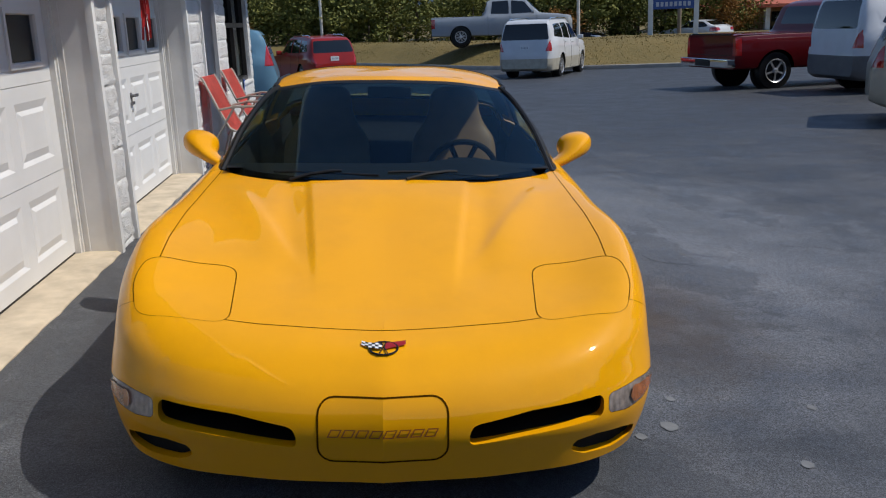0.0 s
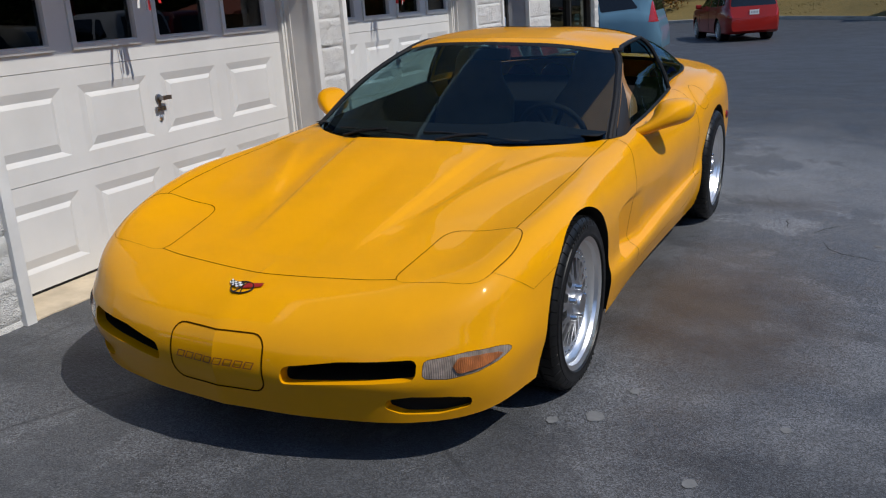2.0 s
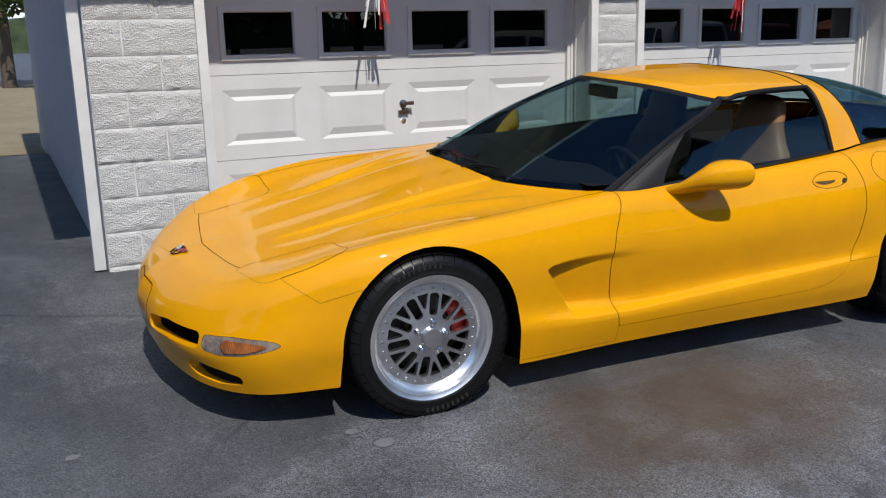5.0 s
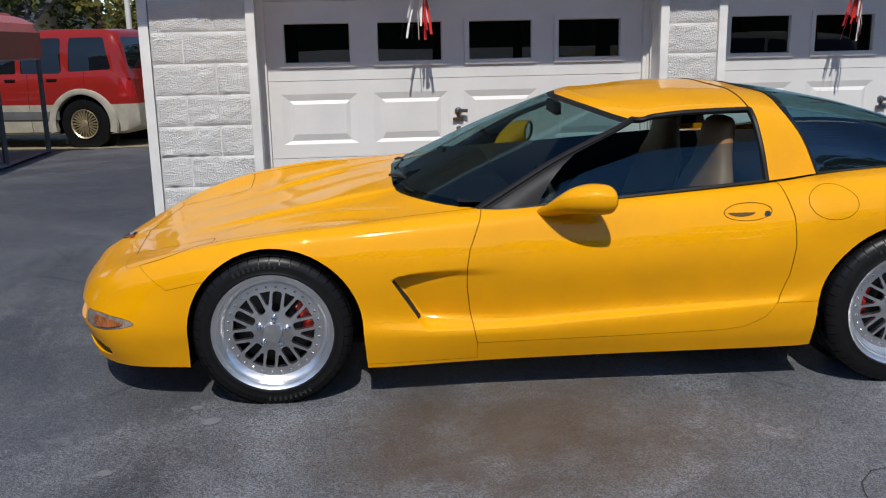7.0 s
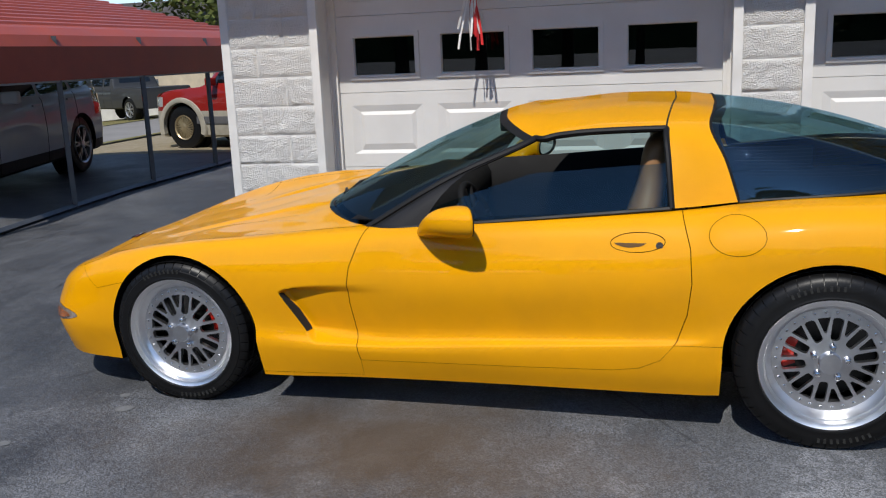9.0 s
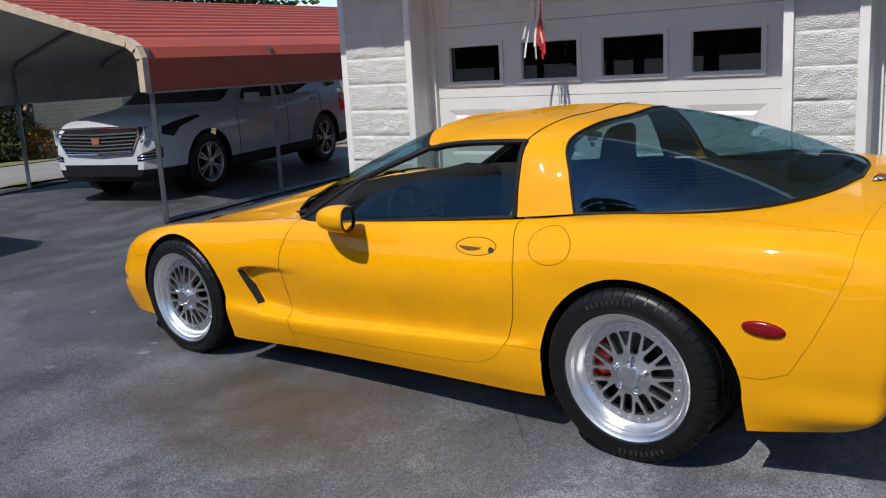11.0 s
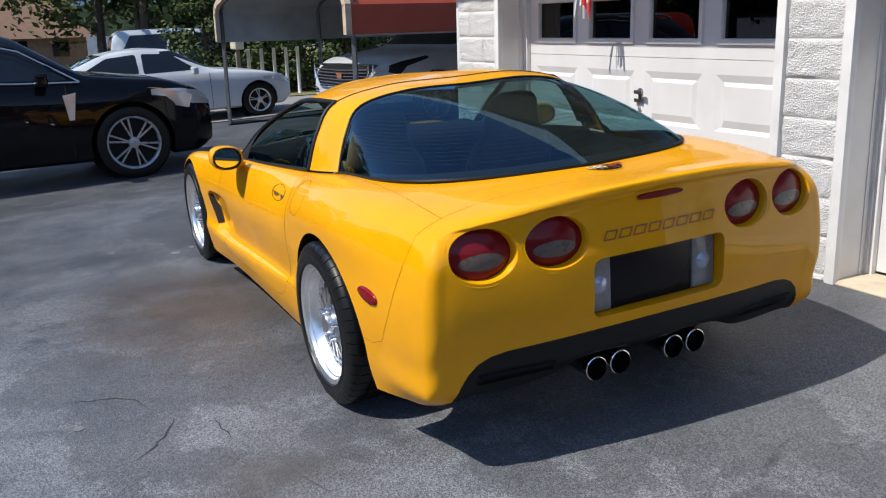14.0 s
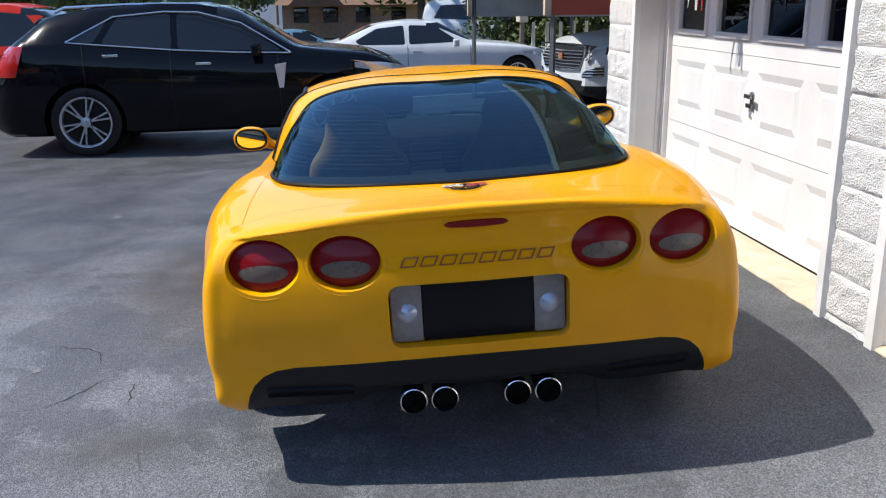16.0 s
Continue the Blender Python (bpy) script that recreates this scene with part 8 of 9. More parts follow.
b = bmesh.new()
xs = list(np.linspace(-80, 120, 81))
ds = [0, .3, 1, 2, 3, 4, 5, 6, 8, 10, 14, 20, 30, 60, 150, 300]
grid_mesh(b, [[(x, bank_edge(x) + d, bank_z(x, d) if d > 0 else -0.34) for d in ds] for x in xs])
bmesh.ops.recalc_face_normals(b, faces=b.faces)
structure("ground_bank", b, GRASS, "dry yellowing grass bank above the lot", "grass")
b = bmesh.new()
rows = []
for x in np.linspace(-40, 70, 81):
    e = bank_edge(x)
    rows.append([(x, e - .16, -.48), (x, e - .15, -.31), (x, e - .13, -.29), (x, e + .02, -.29), (x, e + .03, -.48)])
grid_mesh(b, rows)
bmesh.ops.recalc_face_normals(b, faces=b.faces)
structure("kerb", b, KERB, "worn concrete kerb along the grass", "kerb")
auto("silver_pickup", Matrix.Translation((8.4, 39.4, bank_z(8.4, 5.2) - .02)) @ pose(0, 0, 0, 0, 0, 85), "tall silver crew-cab pickup standing on the grass bank", "pickup truck",
     pickup_spec(6.3, 2.05, 2.05, 1.05, 3.95, .43, GREY_SILVER, R=.26, spokes=8))

# tufts of grass on the bank
b = bmesh.new()
rnd = random.Random(4)
for _ in range(9000):
    x = rnd.uniform(-2, 24)
    d = rnd.uniform(.2, 9) if rnd.random() < .8 else rnd.uniform(.1, .5)
    p = Vector((x, bank_edge(x) + d, bank_z(x, d)))
    a, h_ = rnd.uniform(0, 6.28), rnd.uniform(.03, .08)
    t = Vector((math.cos(a), math.sin(a), 0)) * .018
    tip = p + Vector((rnd.uniform(-.05, .05), rnd.uniform(-.05, .05), h_))
    b.faces.new([b.verts.new(q) for q in (p - t, p + t, tip)])
tagged(new("grass_tufts", mesh_of("grass_tufts", b, GRASS, smooth=False)), "dry grass tufts on the bank", "grass", "", "stuff")

# the road and verges on the other side
for nm, y0, y1, x0, x1, mt, lab, dz in (("verge_near", -9.7, -8.75, -60, -1.9, GREEN_GRASS, "narrow green and tan verge beside the road", .05), ("road", -14.0, -9.7, -160, 60, ROAD, "pale grey road behind the yard", .02), ("verge_far", -90, -14.0, -160, -2.5, GREEN_GRASS, "grass beyond the road", .04)):
    b = bmesh.new()
    xs = sorted({x0, x1, *(v for v in gx if x0 < v < x1)})
    ys_ = sorted({y0, y1, *(v for v in gy if y0 < v < y1)})
    grid_mesh(b, [[(x, y + (.12 * noise.noise(Vector((x * .8, y, 1))) if nm == "verge_near" else 0), ground_z(x, y) + dz) for y in ys_] for x in xs])
    bmesh.ops.recalc_face_normals(b, faces=b.faces)
    structure(nm, b, mt, lab, "road" if nm == "road" else "grass")
# a patch of dry ground under the red wagon
b = bmesh.new()
xs = np.linspace(-40, -7.7, 30)
grid_mesh(b, [[(x + (.25 * noise.noise(Vector((y * 1.5, 7, 0))) if x > -8 else 0), y, ground_z(x, y) + .02) for y in np.linspace(-8.6, 30, 40)] for x in xs])
bmesh.ops.recalc_face_normals(b, faces=b.faces)
structure("ground_dirt", b, grass_material("dry_dirt", (0.26, 0.21, 0.14), (0.34, 0.28, 0.19), (0.20, 0.17, 0.07)), "dry pale dirt and thin grass", "ground")


# ------------------------------------------------ trees
def leaf_material(name, lo, hi):
    m = mat(name, lo, 0.75)
    geo = m.node_tree.nodes.new("ShaderNodeNewGeometry")
    info = m.node_tree.nodes.new("ShaderNodeObjectInfo")
    col = ramp(m, geo.outputs["Random Per Island"], (0.0, lo), (1.0, hi))
    col = mix(m, ramp(m, info.outputs["Random"], (0.0, (0, 0, 0)), (1.0, (0.4, 0.4, 0.4))), col, tuple(c * .55 for c in hi))
    link(m, col, bsdf(m).inputs["Base Color"])
    bsdf(m).inputs["Specular IOR Level"].default_value = 0.25
    return m


BARK = worn("bark", (0.10, 0.08, 0.06), 0.9, scale=9, grain=0.6, grain_scale=40)
LEAF_GREEN = leaf_material("leaves_green", (0.040, 0.060, 0.014), (0.115, 0.135, 0.032))
LEAF_OLIVE = leaf_material("leaves_olive", (0.085, 0.085, 0.018), (0.20, 0.18, 0.04))
LEAF_SUNNY = leaf_material("leaves_sunny", (0.05, 0.07, 0.012), (0.21, 0.21, 0.05))
LEAF_DARK = leaf_material("leaves_dark", (0.032, 0.050, 0.016), (0.080, 0.110, 0.032))
LEAF_RUST = leaf_material("leaves_rust", (0.14, 0.06, 0.012), (0.32, 0.15, 0.03))


def tree(name, label, seed, height, spread, leaves, material, low=0.25, size=0.26, conical=False):
    rnd = random.Random(seed)
    root = thing(name, Matrix.Identity(4), label, "tree" if "bush" not in name and "hedge" not in name else "bush")
    b = bmesh.new()
    r0 = height * .022 + .03
    lean = Vector((rnd.uniform(-.04, .04), rnd.uniform(-.04, .04), 0)) * height
    tube(b, [(0, 0, -.1), lean * .2 + Vector((0, 0, height * .25)), lean * .5 + Vector((0, 0, height * .55)), lean + Vector((0, 0, height * .9))], r0, 8, taper=r0 * .2)
    tips = []
    for k in range(11):
        f = low + (.92 - low) * (k + .5) / 11
        base = lean * f + Vector((0, 0, height * f))
        a = k * 2.4 + rnd.uniform(-.4, .4)
        reach = spread * (.95 - .75 * f if conical else math.sin(math.pi * min(1, .22 + .74 * f)) * rnd.uniform(.7, 1.05))
        tip = base + Vector((math.cos(a) * reach, math.sin(a) * reach, reach * (.15 if conical else .45)))
        mid_p = base.lerp(tip, .5) + Vector((0, 0, -.05 * reach))
        tube(b, [base, mid_p, tip], r0 * .38 * (1.1 - f), 5, taper=r0 * .06)
        tips += [(tip, reach * .50), (mid_p, reach * .42)]
    tips.append((lean + Vector((0, 0, height * .95)), spread * .35))
    part("trunk", b, BARK, root)
    b = bmesh.new()
    per = leaves // len(tips)
    for c, rad in tips:
        rad = max(rad, spread * .22)
        for _ in range(per):
            d = Vector((rnd.gauss(0, 1), rnd.gauss(0, 1), rnd.gauss(0, .8)))
            d = d.normalized() * rad * rnd.uniform(.35, 1.08)
            p = c + d
            if p.z < height * .04:
                continue
            u = Vector((rnd.gauss(0, 1), rnd.gauss(0, 1), rnd.gauss(0, .6))).normalized()
            w = u.cross(d.normalized() if d.length > 0 else Vector((0, 0, 1)))
            if w.length < .1:
                continue
            w.normalize()
            s_ = size * rnd.uniform(.6, 1.3)
            q = [p - u * s_ * .5, p + w * s_ * .28, p + u * s_ * .5, p - w * s_ * .28]
            b.faces.new([b.verts.new(v) for v in q])
    part("crown", b, material, root)
    return root


MASTERS = [
    tree("broadleaf_tree", "green broadleaf tree with an uneven leafy crown", 1, 9, 3.6, 4200, LEAF_GREEN, .22, .34),
    tree("broadleaf_tree", "olive broadleaf tree turning yellow", 2, 8, 3.4, 4200, LEAF_OLIVE, .18, .34),
    tree("dark_tree", "tall dark leafy tree at the wood's edge", 3, 12, 3.8, 4600, LEAF_DARK, .15, .40),
    tree("evergreen_hedge", "dense dark evergreen beside the road", 4, 3.6, 1.6, 3600, LEAF_DARK, .06, .17, True),
    tree("olive_bush", "dense olive bush at the edge of the woods", 6, 4.2, 2.6, 3800, LEAF_SUNNY, .05, .24),
    tree("rust_bush", "low rust-coloured autumn bush", 5, 2.4, 1.6, 2200, LEAF_RUST, .10, .17),
]
MASTER_AT = [(-3.5, 66.0, 0.0), (6.5, 70.0, 0.2), (1.5, 74.0, 0.0), (-6.2, -21.4, -0.30), (0.8, 54.0, -0.05), (19.0, 58.0, 0.0)]
for ob, (x, y, z) in zip(MASTERS, MASTER_AT):
    ob.matrix_world = Matrix.Translation((x, y, z))


def plant(kind, x, y, s_, z=None, turn=None):
    m = Matrix.Translation((x, y, ground_z(x, y) - .03 if y < -10 else (0.0 if z is None else z))) @ pose(0, 0, 0, 0, 0, turn if turn is not None else (x * 37 + y * 91) % 360) @ Matrix.Scale(s_, 4)
    copy_thing(MASTERS[kind], m)


rnd = random.Random(21)
for i in range(56):          # woods across the front lot, with a low gap that shows the hills
    x = -34 + i * 1.9 + rnd.uniform(-1, 1)
    plant(rnd.choice((0, 0, 1, 2, 2)), x, 60 + rnd.uniform(-4, 10) + (6 if i % 2 else 0), rnd.uniform(.75, 1.15) * (.28 if 5.0 < x < 10.8 else 1))
for x, y, s_ in ((2.6, 55, .55), (8.2, 60, .45), (10.5, 63, .5), (-2.0, 58, .6), (-8, 60, .9), (-12, 56, .9), (13.5, 66, .6)):
    plant(1, x, y, s_)
for x, y, s_ in ((22.5, 55, 1.0), (14.0, 52, .8), (24.5, 52, .9), (-5.5, 50, .9)):
    plant(5, x, y, s_)
for i in range(26):          # bushes along the edge of the woods
    plant(4, -16 + i * 1.7 + rnd.uniform(-.8, .8), 54.5 + rnd.uniform(-1.5, 3.0), rnd.uniform(.55, 1.1), -.05)
for i in range(26):          # woods beyond the road
    x = -34 + i * 3.0 + rnd.uniform(-1, 1)
    if -3 < x < 9:
        y = -62 + rnd.uniform(-8, 4)
    else:
        y = -33 + rnd.uniform(-7, 4)
    plant(rnd.choice((0, 1, 2, 2)), x, y, rnd.uniform(.8, 1.2))
for x, y, s_ in ((-4.9, -21.6, 1.0), (-7.6, -20.9, .95), (-8.7, -22, 1.1), (-3.4, -22.5, 1.05), (-9.7, -23.2, .9), (-5.6, -23.4, 1.2)):
    plant(3, x, y, s_, .05)
plant(5, -9.6, -20.6, .45, .05)
for x, y, k, s_ in ((-5.5, -27, 2, 1.0), (-3.0, -29, 2, 1.1), (-1.5, -31, 0, 1.0), (-9, -29, 0, .9)):
    plant(k, x, y, s_)
for i in range(14):          # trees behind the red wagon
    plant(rnd.choice((0, 1, 1, 2)), -34 + rnd.uniform(-4, 3), -16 + i * 3.2, rnd.uniform(.7, 1.05))
for i in range(26):          # the far side of the road in front, which the glass mirrors
    plant(rnd.choice((0, 2, 2)), 38 + rnd.uniform(-4, 4), -48 + i * 3.6, rnd.uniform(1.0, 1.4))

# low blue hills
HILL = mat("hazy_hills", (0.16, 0.24, 0.36), 1.0, 0, 0, 0.0)
b = bmesh.new()
rows = []
for k in range(121):
    a = 2 * math.pi * k / 120
    h_ = 52 + 34 * noise.noise(Vector((math.cos(a) * 3, math.sin(a) * 3, 5))) + 14 * noise.noise(Vector((math.cos(a) * 9, math.sin(a) * 9, 2)))
    rows.append([(1700 * math.cos(a), 1700 * math.sin(a), -40), (1720 * math.cos(a), 1720 * math.sin(a), max(12, h_))])
grid_mesh(b, rows)
structure("backdrop_hills", b, HILL, "low blue hills on the horizon", "hills")
b = bmesh.new()
rows = []
for k in range(121):
    a = 2 * math.pi * k / 120
    h_ = 13 + 7 * noise.noise(Vector((math.cos(a) * 6, math.sin(a) * 6, 8))) + 3 * noise.noise(Vector((math.cos(a) * 30, math.sin(a) * 30, 2)))
    rows.append([(420 * math.cos(a), 420 * math.sin(a), -10), (424 * math.cos(a), 424 * math.sin(a), max(5, h_))])
grid_mesh(b, rows)
structure("backdrop_woods", b, worn("far_woods", (0.045, 0.065, 0.028), 1.0, scale=0.15, amount=0.5), "far dark line of woods", "woods")


# ------------------------------------------------ far buildings, poles and signs
def gable_house(name, x0, x1, y0, y1, wall, ridge, wall_m, roof_m, label, along="x"):
    h = thing(name, Matrix.Identity(4), label, "building")
    z0 = min(ground_z(x0, y0), 0) - .1
    part("wall", box((x0, y0, z0), (x1, y1, wall)), wall_m, h)
    b = bmesh.new()
    o = .5
    if along == "x":
        ym = (y0 + y1) / 2
        rows = [[(x, y0 - o, wall - .12), (x, ym, ridge), (x, y1 + o, wall - .12)] for x in (x0 - o, x1 + o)]
    elif along == "y":
        xm = (x0 + x1) / 2
        rows = [[(x0 - o, y, wall - .12), (xm, y, ridge), (x1 + o, y, wall - .12)] for y in (y0 - o, y1 + o)]
    else:
        xm, ym = (x0 + x1) / 2, (y0 + y1) / 2
        k = (x1 - x0) * .22
        rows = [[(x0 - o, y0 - o, wall - .1), (x1 + o, y0 - o, wall - .1), (x1 + o, y1 + o, wall - .1), (x0 - o, y1 + o, wall - .1)], [(xm - k, ym, ridge), (xm + k, ym, ridge), (xm + k, ym + .01, ridge), (xm - k, ym + .01, ridge)]]
    if along == "hip":
        grid_mesh(b, rows, close_v=True)
        bmesh.ops.remove_doubles(b, verts=b.verts, dist=.02)
    else:
        grid_mesh(b, rows)
        bmesh.ops.solidify(b, geom=list(b.faces), thickness=.15)
        for e in ((x0, x1) if along == "x" else (y0, y1)):
            gb = bmesh.new()
            gb.faces.new([gb.verts.new(p) for p in (((e, y0, wall), (e, y1, wall), (e, (y0 + y1) / 2, ridge - .15)) if along == "x" else ((x0, e, wall), (x1, e, wall), ((x0 + x1) / 2, e, ridge - .15)))])
            part("gable", gb, wall_m, h)
    bmesh.ops.recalc_face_normals(b, faces=b.faces)
    part("roof", b, roof_m, h, "", 20)
    return h


def opening_on(h, name, lo, hi, material):
    part(name, box(lo, hi, .01), material, h)


BRICK = worn("tan_brick_wall", (0.34, 0.22, 0.15), 0.9, scale=4)
BROWN_ROOF = worn("brown_roof", (0.17, 0.10, 0.065), 0.9, scale=3)
RED_ROOF = worn("red_far_roof", (0.40, 0.10, 0.06), 0.6, scale=3)
SIDING = worn("beige_siding", (0.52, 0.45, 0.34), 0.8, scale=2)
GREY_ROOF = worn("grey_roof", (0.16, 0.15, 0.15), 0.9, scale=3)
WHITE_WALL = worn("white_far_wall", (0.60, 0.60, 0.58), 0.8, scale=2)
h = gable_house("red_roofed_building", 26.0, 44.0, 54.0, 66.0, 1.75, 4.0, BRICK, RED_ROOF, "low brick building with a red metal roof and white porch columns", "hip")
for x in (27.0, 29.3, 31.6, 33.9):
    part("column", box((x, 52.6, -.5), (x + .3, 52.9, 1.7)), WHITE_WALL, h)
part("porch_roof", box((25.6, 52.3, 1.66), (36, 54.2, 1.86)), RED_ROOF, h)
for x in (28.0, 31.0, 34.0):
    opening_on(h, "window", (x, 53.96, .3), (x + 1.2, 54.02, 1.4), DARK_GLASS)
h = gable_house("brown_roofed_building", -3.6, 5.0, -60.0, -50.0, 1.35, 4.4, BRICK, BROWN_ROOF, "low building with a broad brown hipped roof", "hip")
b = bmesh.new()
prism(b, [(1.2, 1.2), (4.6, 1.2), (2.9, 3.0)], -50.6, -48.6, "y")
part("porch_gable", b, BROWN_ROOF, h)
for x in (-2.6, -.4, 1.6, 3.4):
    opening_on(h, "window", (x, -50.02, .2), (x + .9, -49.94, 1.1), DARK_GLASS)
h = gable_house("beige_house", -15.5, -10.4, -27.5, -22.2, 1.95, 3.6, SIDING, GREY_ROOF, "beige sided house beyond the road", "y")
# darker strips paint the shade line under each lap of the siding
for z in np.arange(.1, 1.9, .14):
    part("siding_board", box((-15.5, -22.2, z), (-10.4, -22.185, z + .012)), worn("siding_shadow", (.34, .29, .21), .9), h)
shed = thing("white_fence", Matrix.Identity(4), "white panel fence beside the house", "fence")
for k in range(7):
    x = -10.2 + k * .33
    part("board", box((x, -22.6 - .02 * k, -.6), (x + .31, -22.57 - .02 * k, 1.22), .01), WHITE_WALL, shed)
h = gable_house("grey_roofed_house", -42, -31, -24, -11, 2.6, 4.8, SIDING, GREY_ROOF, "house with a grey roof far behind the carport", "y")
wall_f = thing("white_screen_wall", Matrix.Identity(4), "white screen wall with cut-out ornaments", "wall")
part("panel", box((-27.2, -21.5, -.7), (-27.0, -16.6, 1.05)), WHITE_WALL, wall_f)
for k in range(3):
    for s_ in (0, 1):
        b = bmesh.new()
        lathe(b, [(0, .16), (.02, .15), (.021, .001)], 12, "x", Matrix.Translation((-27.0, -20.6 + k * 1.2 + s_ * .4, .62 + s_ * .1)) @ Matrix.Diagonal((1, 1, .45, 1)))
        part("ornament", b, DARK, wall_f)
auto("dark_pickup", Matrix.Translation((-24.2, -16.2, ground_z(-24.2, -16.2) + .035)) @ pose(0, 0, 0, 0, 0, -28), "dark grey pickup far behind the carport", "pickup truck", pickup_spec(5.6, 1.95, 1.9, 1.0, 3.5, .42, paint("dark_grey_paint", (.05, .052, .055), .35)))
# more cars in the back lot
VAN_W = paint("van_white_blue", (.55, .60, .66), .35)
auto("conversion_van", stand(-3.8, -26.3, 175), "white and blue high-roof van in the back lot", "van",
     suv_spec(5.6, 2.0, 2.25, .9, 3.5, .36, VAN_W, top=[(0, .95), (.1, 1.1), (.7, 1.2), (.85, 1.25), (1.6, 1.95), (2.0, 2.2), (3.5, 2.25), (5.2, 2.2), (5.5, 1.95), (5.6, .8)]))
auto("red_suv", stand(7.0, -7.5, 180), "bright red boxy wagon behind the black crossover", "car",
     suv_spec(4.6, 1.85, 1.80, .85, 2.65, .37, ORANGE_RED, top=[(0, .85), (.08, 1.0), (.5, 1.08), (1.25, 1.12), (1.35, 1.14), (1.9, 1.68), (2.4, 1.78), (4.2, 1.79), (4.45, 1.7), (4.56, 1.1), (4.6, .7)]))
auto("dark_suv", stand(-5.0, -24.5, 120), "black wagon parked in the back lot", "car", suv_spec(4.7, 1.85, 1.75, .9, 2.75, .36, BLACK_CAR))
for k, (x, y, hd, pt, sed) in enumerate(((5.2, -19.5, 170, WHITE_CAR, False), (8.5, -24, 200, SILVER_CAR, True), (12, -22, 180, BLACK_CAR, True), (3.2, -27, 190, BLUE_CAR, True), (14, -30, 180, WHITE_CAR, False), (9, -33, 180, DEEP_RED, True))):
    auto("parked_car", stand(x, y, hd), "distant parked car in the back lot", "car", (sedan_spec(4.6, 1.8, 1.45, .85, 2.7, .32, pt, group="cars in the back lot") if sed else suv_spec(4.7, 1.85, 1.7, .9, 2.75, .35, pt, group="cars in the back lot")))
# cars on the road beyond the bank
for x, y, z, hd, pt, sed, lab in ((22.3, 52, -.35, 120, WHITE_CAR, True, "distant white sedan on the far road"), (27.2, 58, -.3, 60, BLUE_CAR, False, "distant dark blue wagon on the far road"), (14.4, 52, -.3, -30, BLACK_CAR, True, "distant black car on the far road")):
    m = Matrix.Translation((x, y, z)) @ pose(0, 0, 0, 0, 0, hd + 90)
    auto("distant_car", m, lab, "car", sedan_spec(4.6, 1.8, 1.45, .85, 2.7, .32, pt) if sed else suv_spec(4.7, 1.85, 1.7, .9, 2.75, .35, pt))
# poles
POLE = worn("pale_pole", (.55, .54, .52), .6, scale=3)
WOOD_POLE = worn("weathered_pole", (.20, .16, .12), .9, scale=5)
for x, y, hgt, r_, mt in ((-.2, 52, 9, .09, POLE), (3.1, 55, 9, .09, POLE), (10.4, 58, 9, .08, WOOD_POLE), (14.6, 50, 8, .10, POLE), (20.6, 50, 9, .12, WOOD_POLE), (22.0, 51, 9, .12, WOOD_POLE), (27.0, 46.5, 7, .32, POLE), (-24, -5.4, 8, .10, POLE), (-2.8, -30, 10, .12, WOOD_POLE), (4.2, -70, 10, .15, WOOD_POLE), (6.5, -75, 10, .15, WOOD_POLE), (8.4, -66, 10, .15, WOOD_POLE)):
    b = bmesh.new()
    tube(b, [(x, y, -.6), (x, y, hgt)], r_, 10, taper=r_ * .75)
    tagged(new("utility_pole", sharp(mesh_of("utility_pole", b, mt))), "slim tall pole standing on the grass", "pole", "poles")
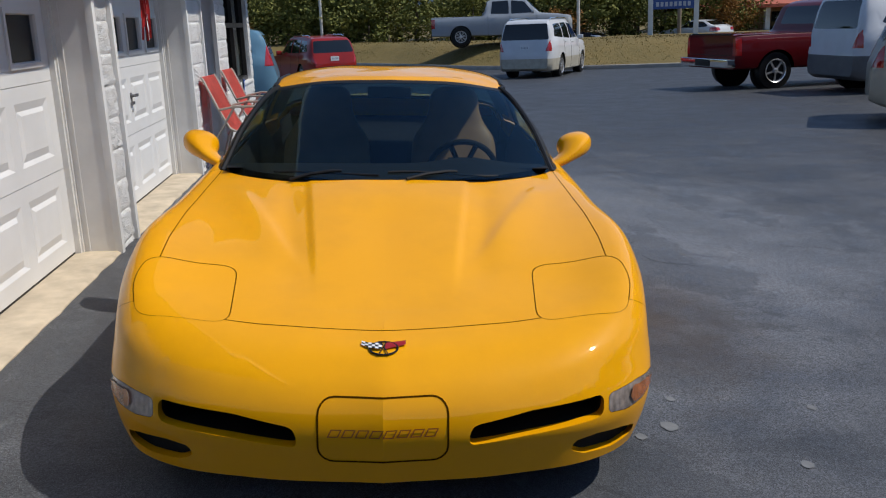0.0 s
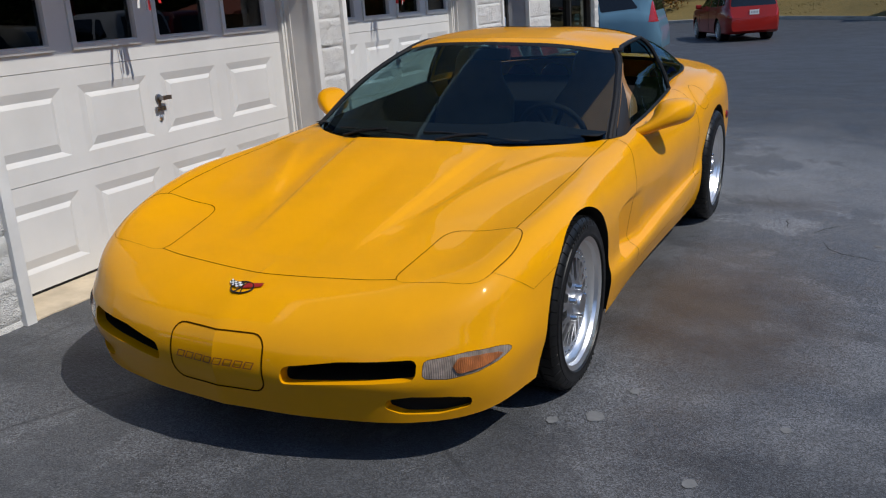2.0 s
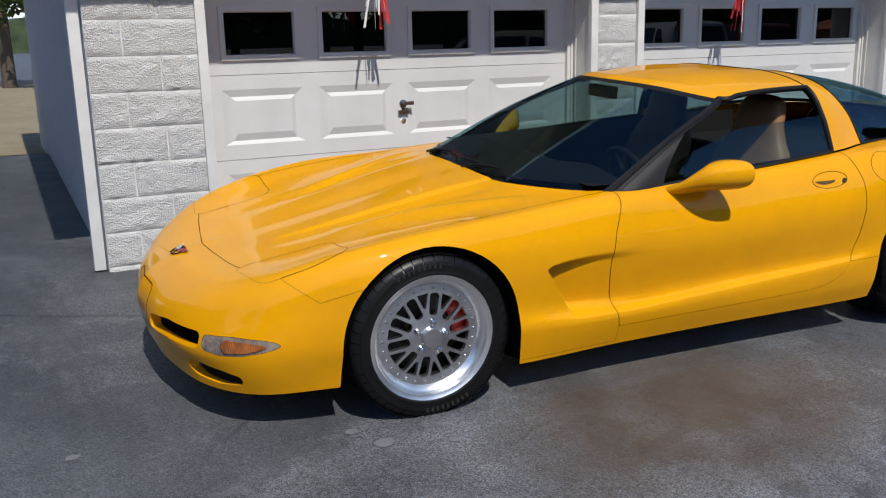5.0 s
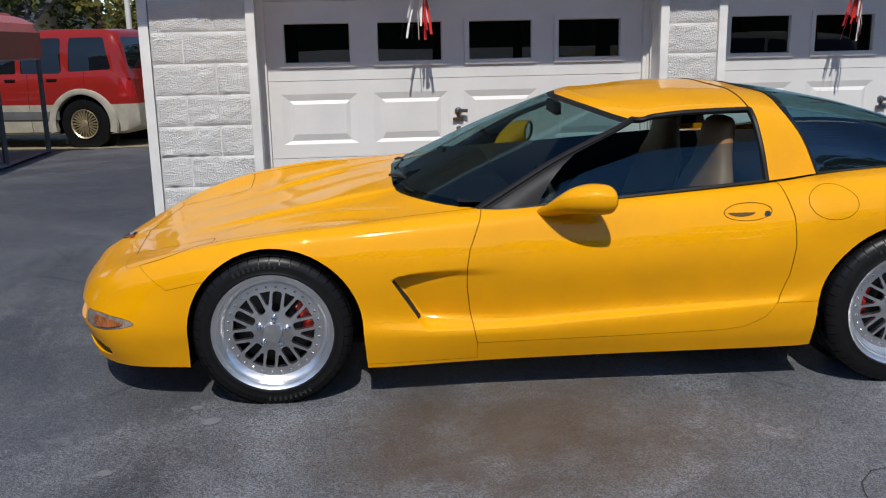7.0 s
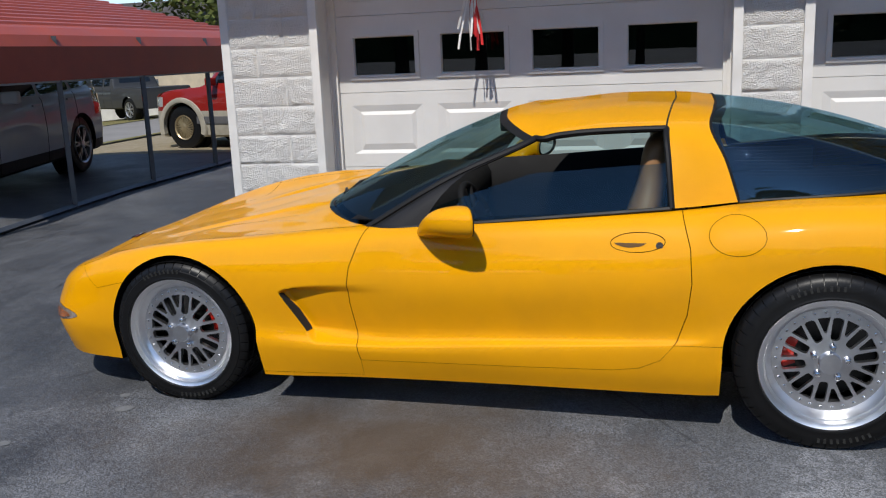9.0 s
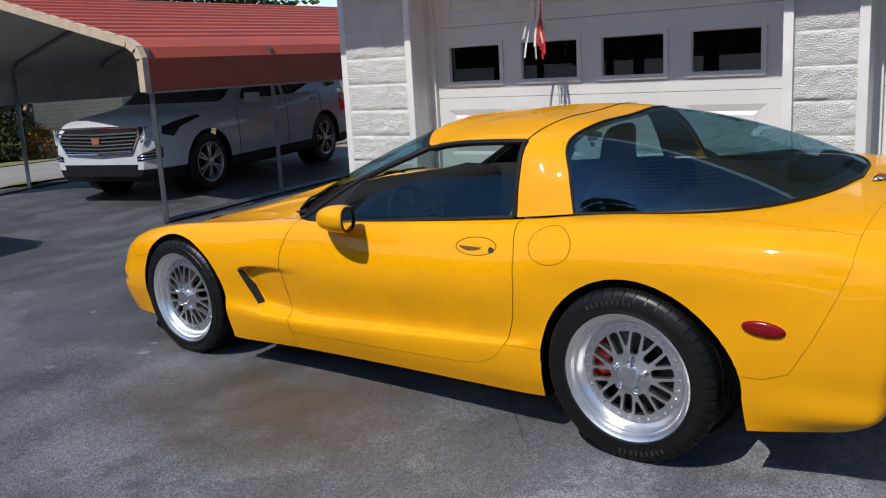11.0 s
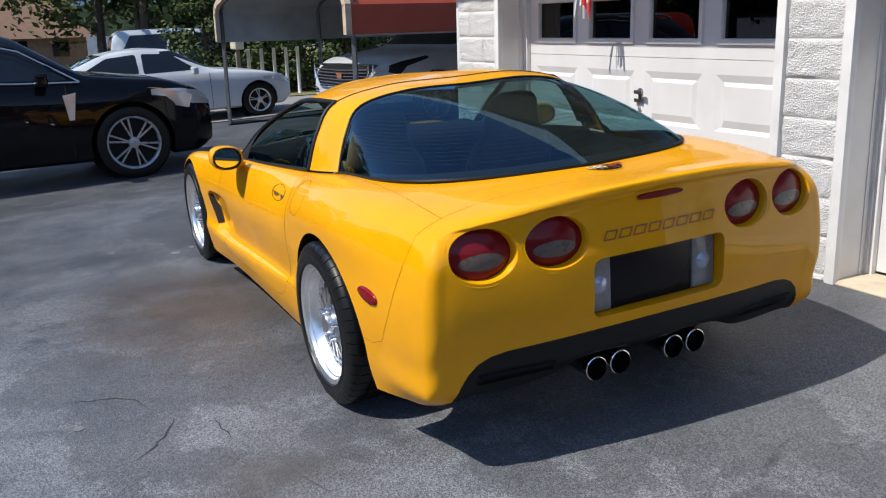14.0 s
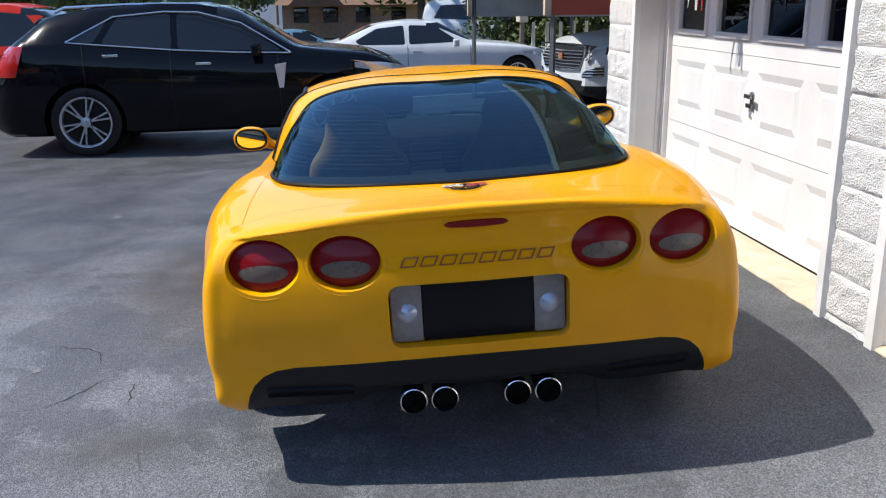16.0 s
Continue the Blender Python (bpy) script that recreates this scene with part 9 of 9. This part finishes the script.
# blue roadside sign on white posts
sg = thing("roadside_sign", Matrix.Translation((17.8, 43.1, -.3)) @ pose(0, 0, 0, 0, 0, -20), "blue roadside sign on two white posts", "sign")
for x in (-1.12, 1.12):
    part("post", box((x - .12, -.12, -.3), (x + .12, .12, 4.2), .01), WHITE_WALL, sg)
part("panel", box((-1.0, -.10, 2.05), (1.0, .10, 3.6), .01), mat("sign_panel_blue", (.03, .08, .28), .4), sg)
for k in range(8):
    part("letter_bar", box((-.85 + k * .22, -.115, 2.18), (-.71 + k * .22, -.10, 2.40)), mat("letter_grey", (.45, .47, .5), .5), sg)
sg = thing("red_sign", Matrix.Translation((15.5, -72, 0)), "red roadside sign far off", "sign")
part("panel", box((-2.2, -.1, 2.6), (2.2, .1, 4.2), .02), mat("sign_red", (.5, .04, .03), .5), sg)
part("letter_bar", box((-1.6, .1, 3.1), (1.6, .13, 3.7)), mat("letter_white", (.6, .6, .6), .5), sg)
part("post", box((-.15, -.1, -.2), (.15, .1, 2.6)), POLE, sg)
# parking posts along the road
for k in range(5):
    b = bmesh.new()
    tube(b, [(-3.0 - k * .45, -16.6 - k * .3, -.7), (-3.0 - k * .45, -16.6 - k * .3, 1.0)], .05, 8)
    tagged(new("guard_post", mesh_of("guard_post", b, POLE)), "short pale guard post by the road", "post", "guard posts by the road")
mb = thing("mailbox", Matrix.Translation((-2.6, -16.2, 0)), "tan mailbox on a wooden post", "mailbox")
part("post", box((-.05, -.05, -.6), (.05, .05, 1.05)), WOOD_POLE, mb)
part("box", box((-.12, -.22, 1.02), (.12, .22, 1.25), .05, 3), SIDING, mb)

# ---------------------------------------------------------------- wall blocks, laid last
def lay_blocks():
    for parent, y0, y1, z0, z1, first in BLOCK_JOBS:
        row = 0
        z = z0
        while z < z1 - 0.03:
            width = y1 - y0
            cuts = []
            if width < 0.5:
                cuts = [width]
            else:
                left = width
                head = min(width, 0.406 if (row + first) % 2 else 0.203)
                cuts.append(head)
                left -= head
                while left > 0.001:
                    c = min(0.406, left)
                    if 0 < left - c < 0.08:
                        c = left
                    cuts.append(c)
                    left -= c
            y = y0
            for i, c in enumerate(cuts):
                key = (round(c, 3), (row * 3 + i * 5) % 5)
                if key not in BLOCK_MESHES:
                    BLOCK_MESHES[key] = split_block(int(key[0] * 1000) * 7 + key[1], c)
                ob = new("block", BLOCK_MESHES[key])
                ob.location = (WALL_X, y, z)
                ob.parent = parent
                y += c
            z += COURSE
            row += 1


lay_blocks()
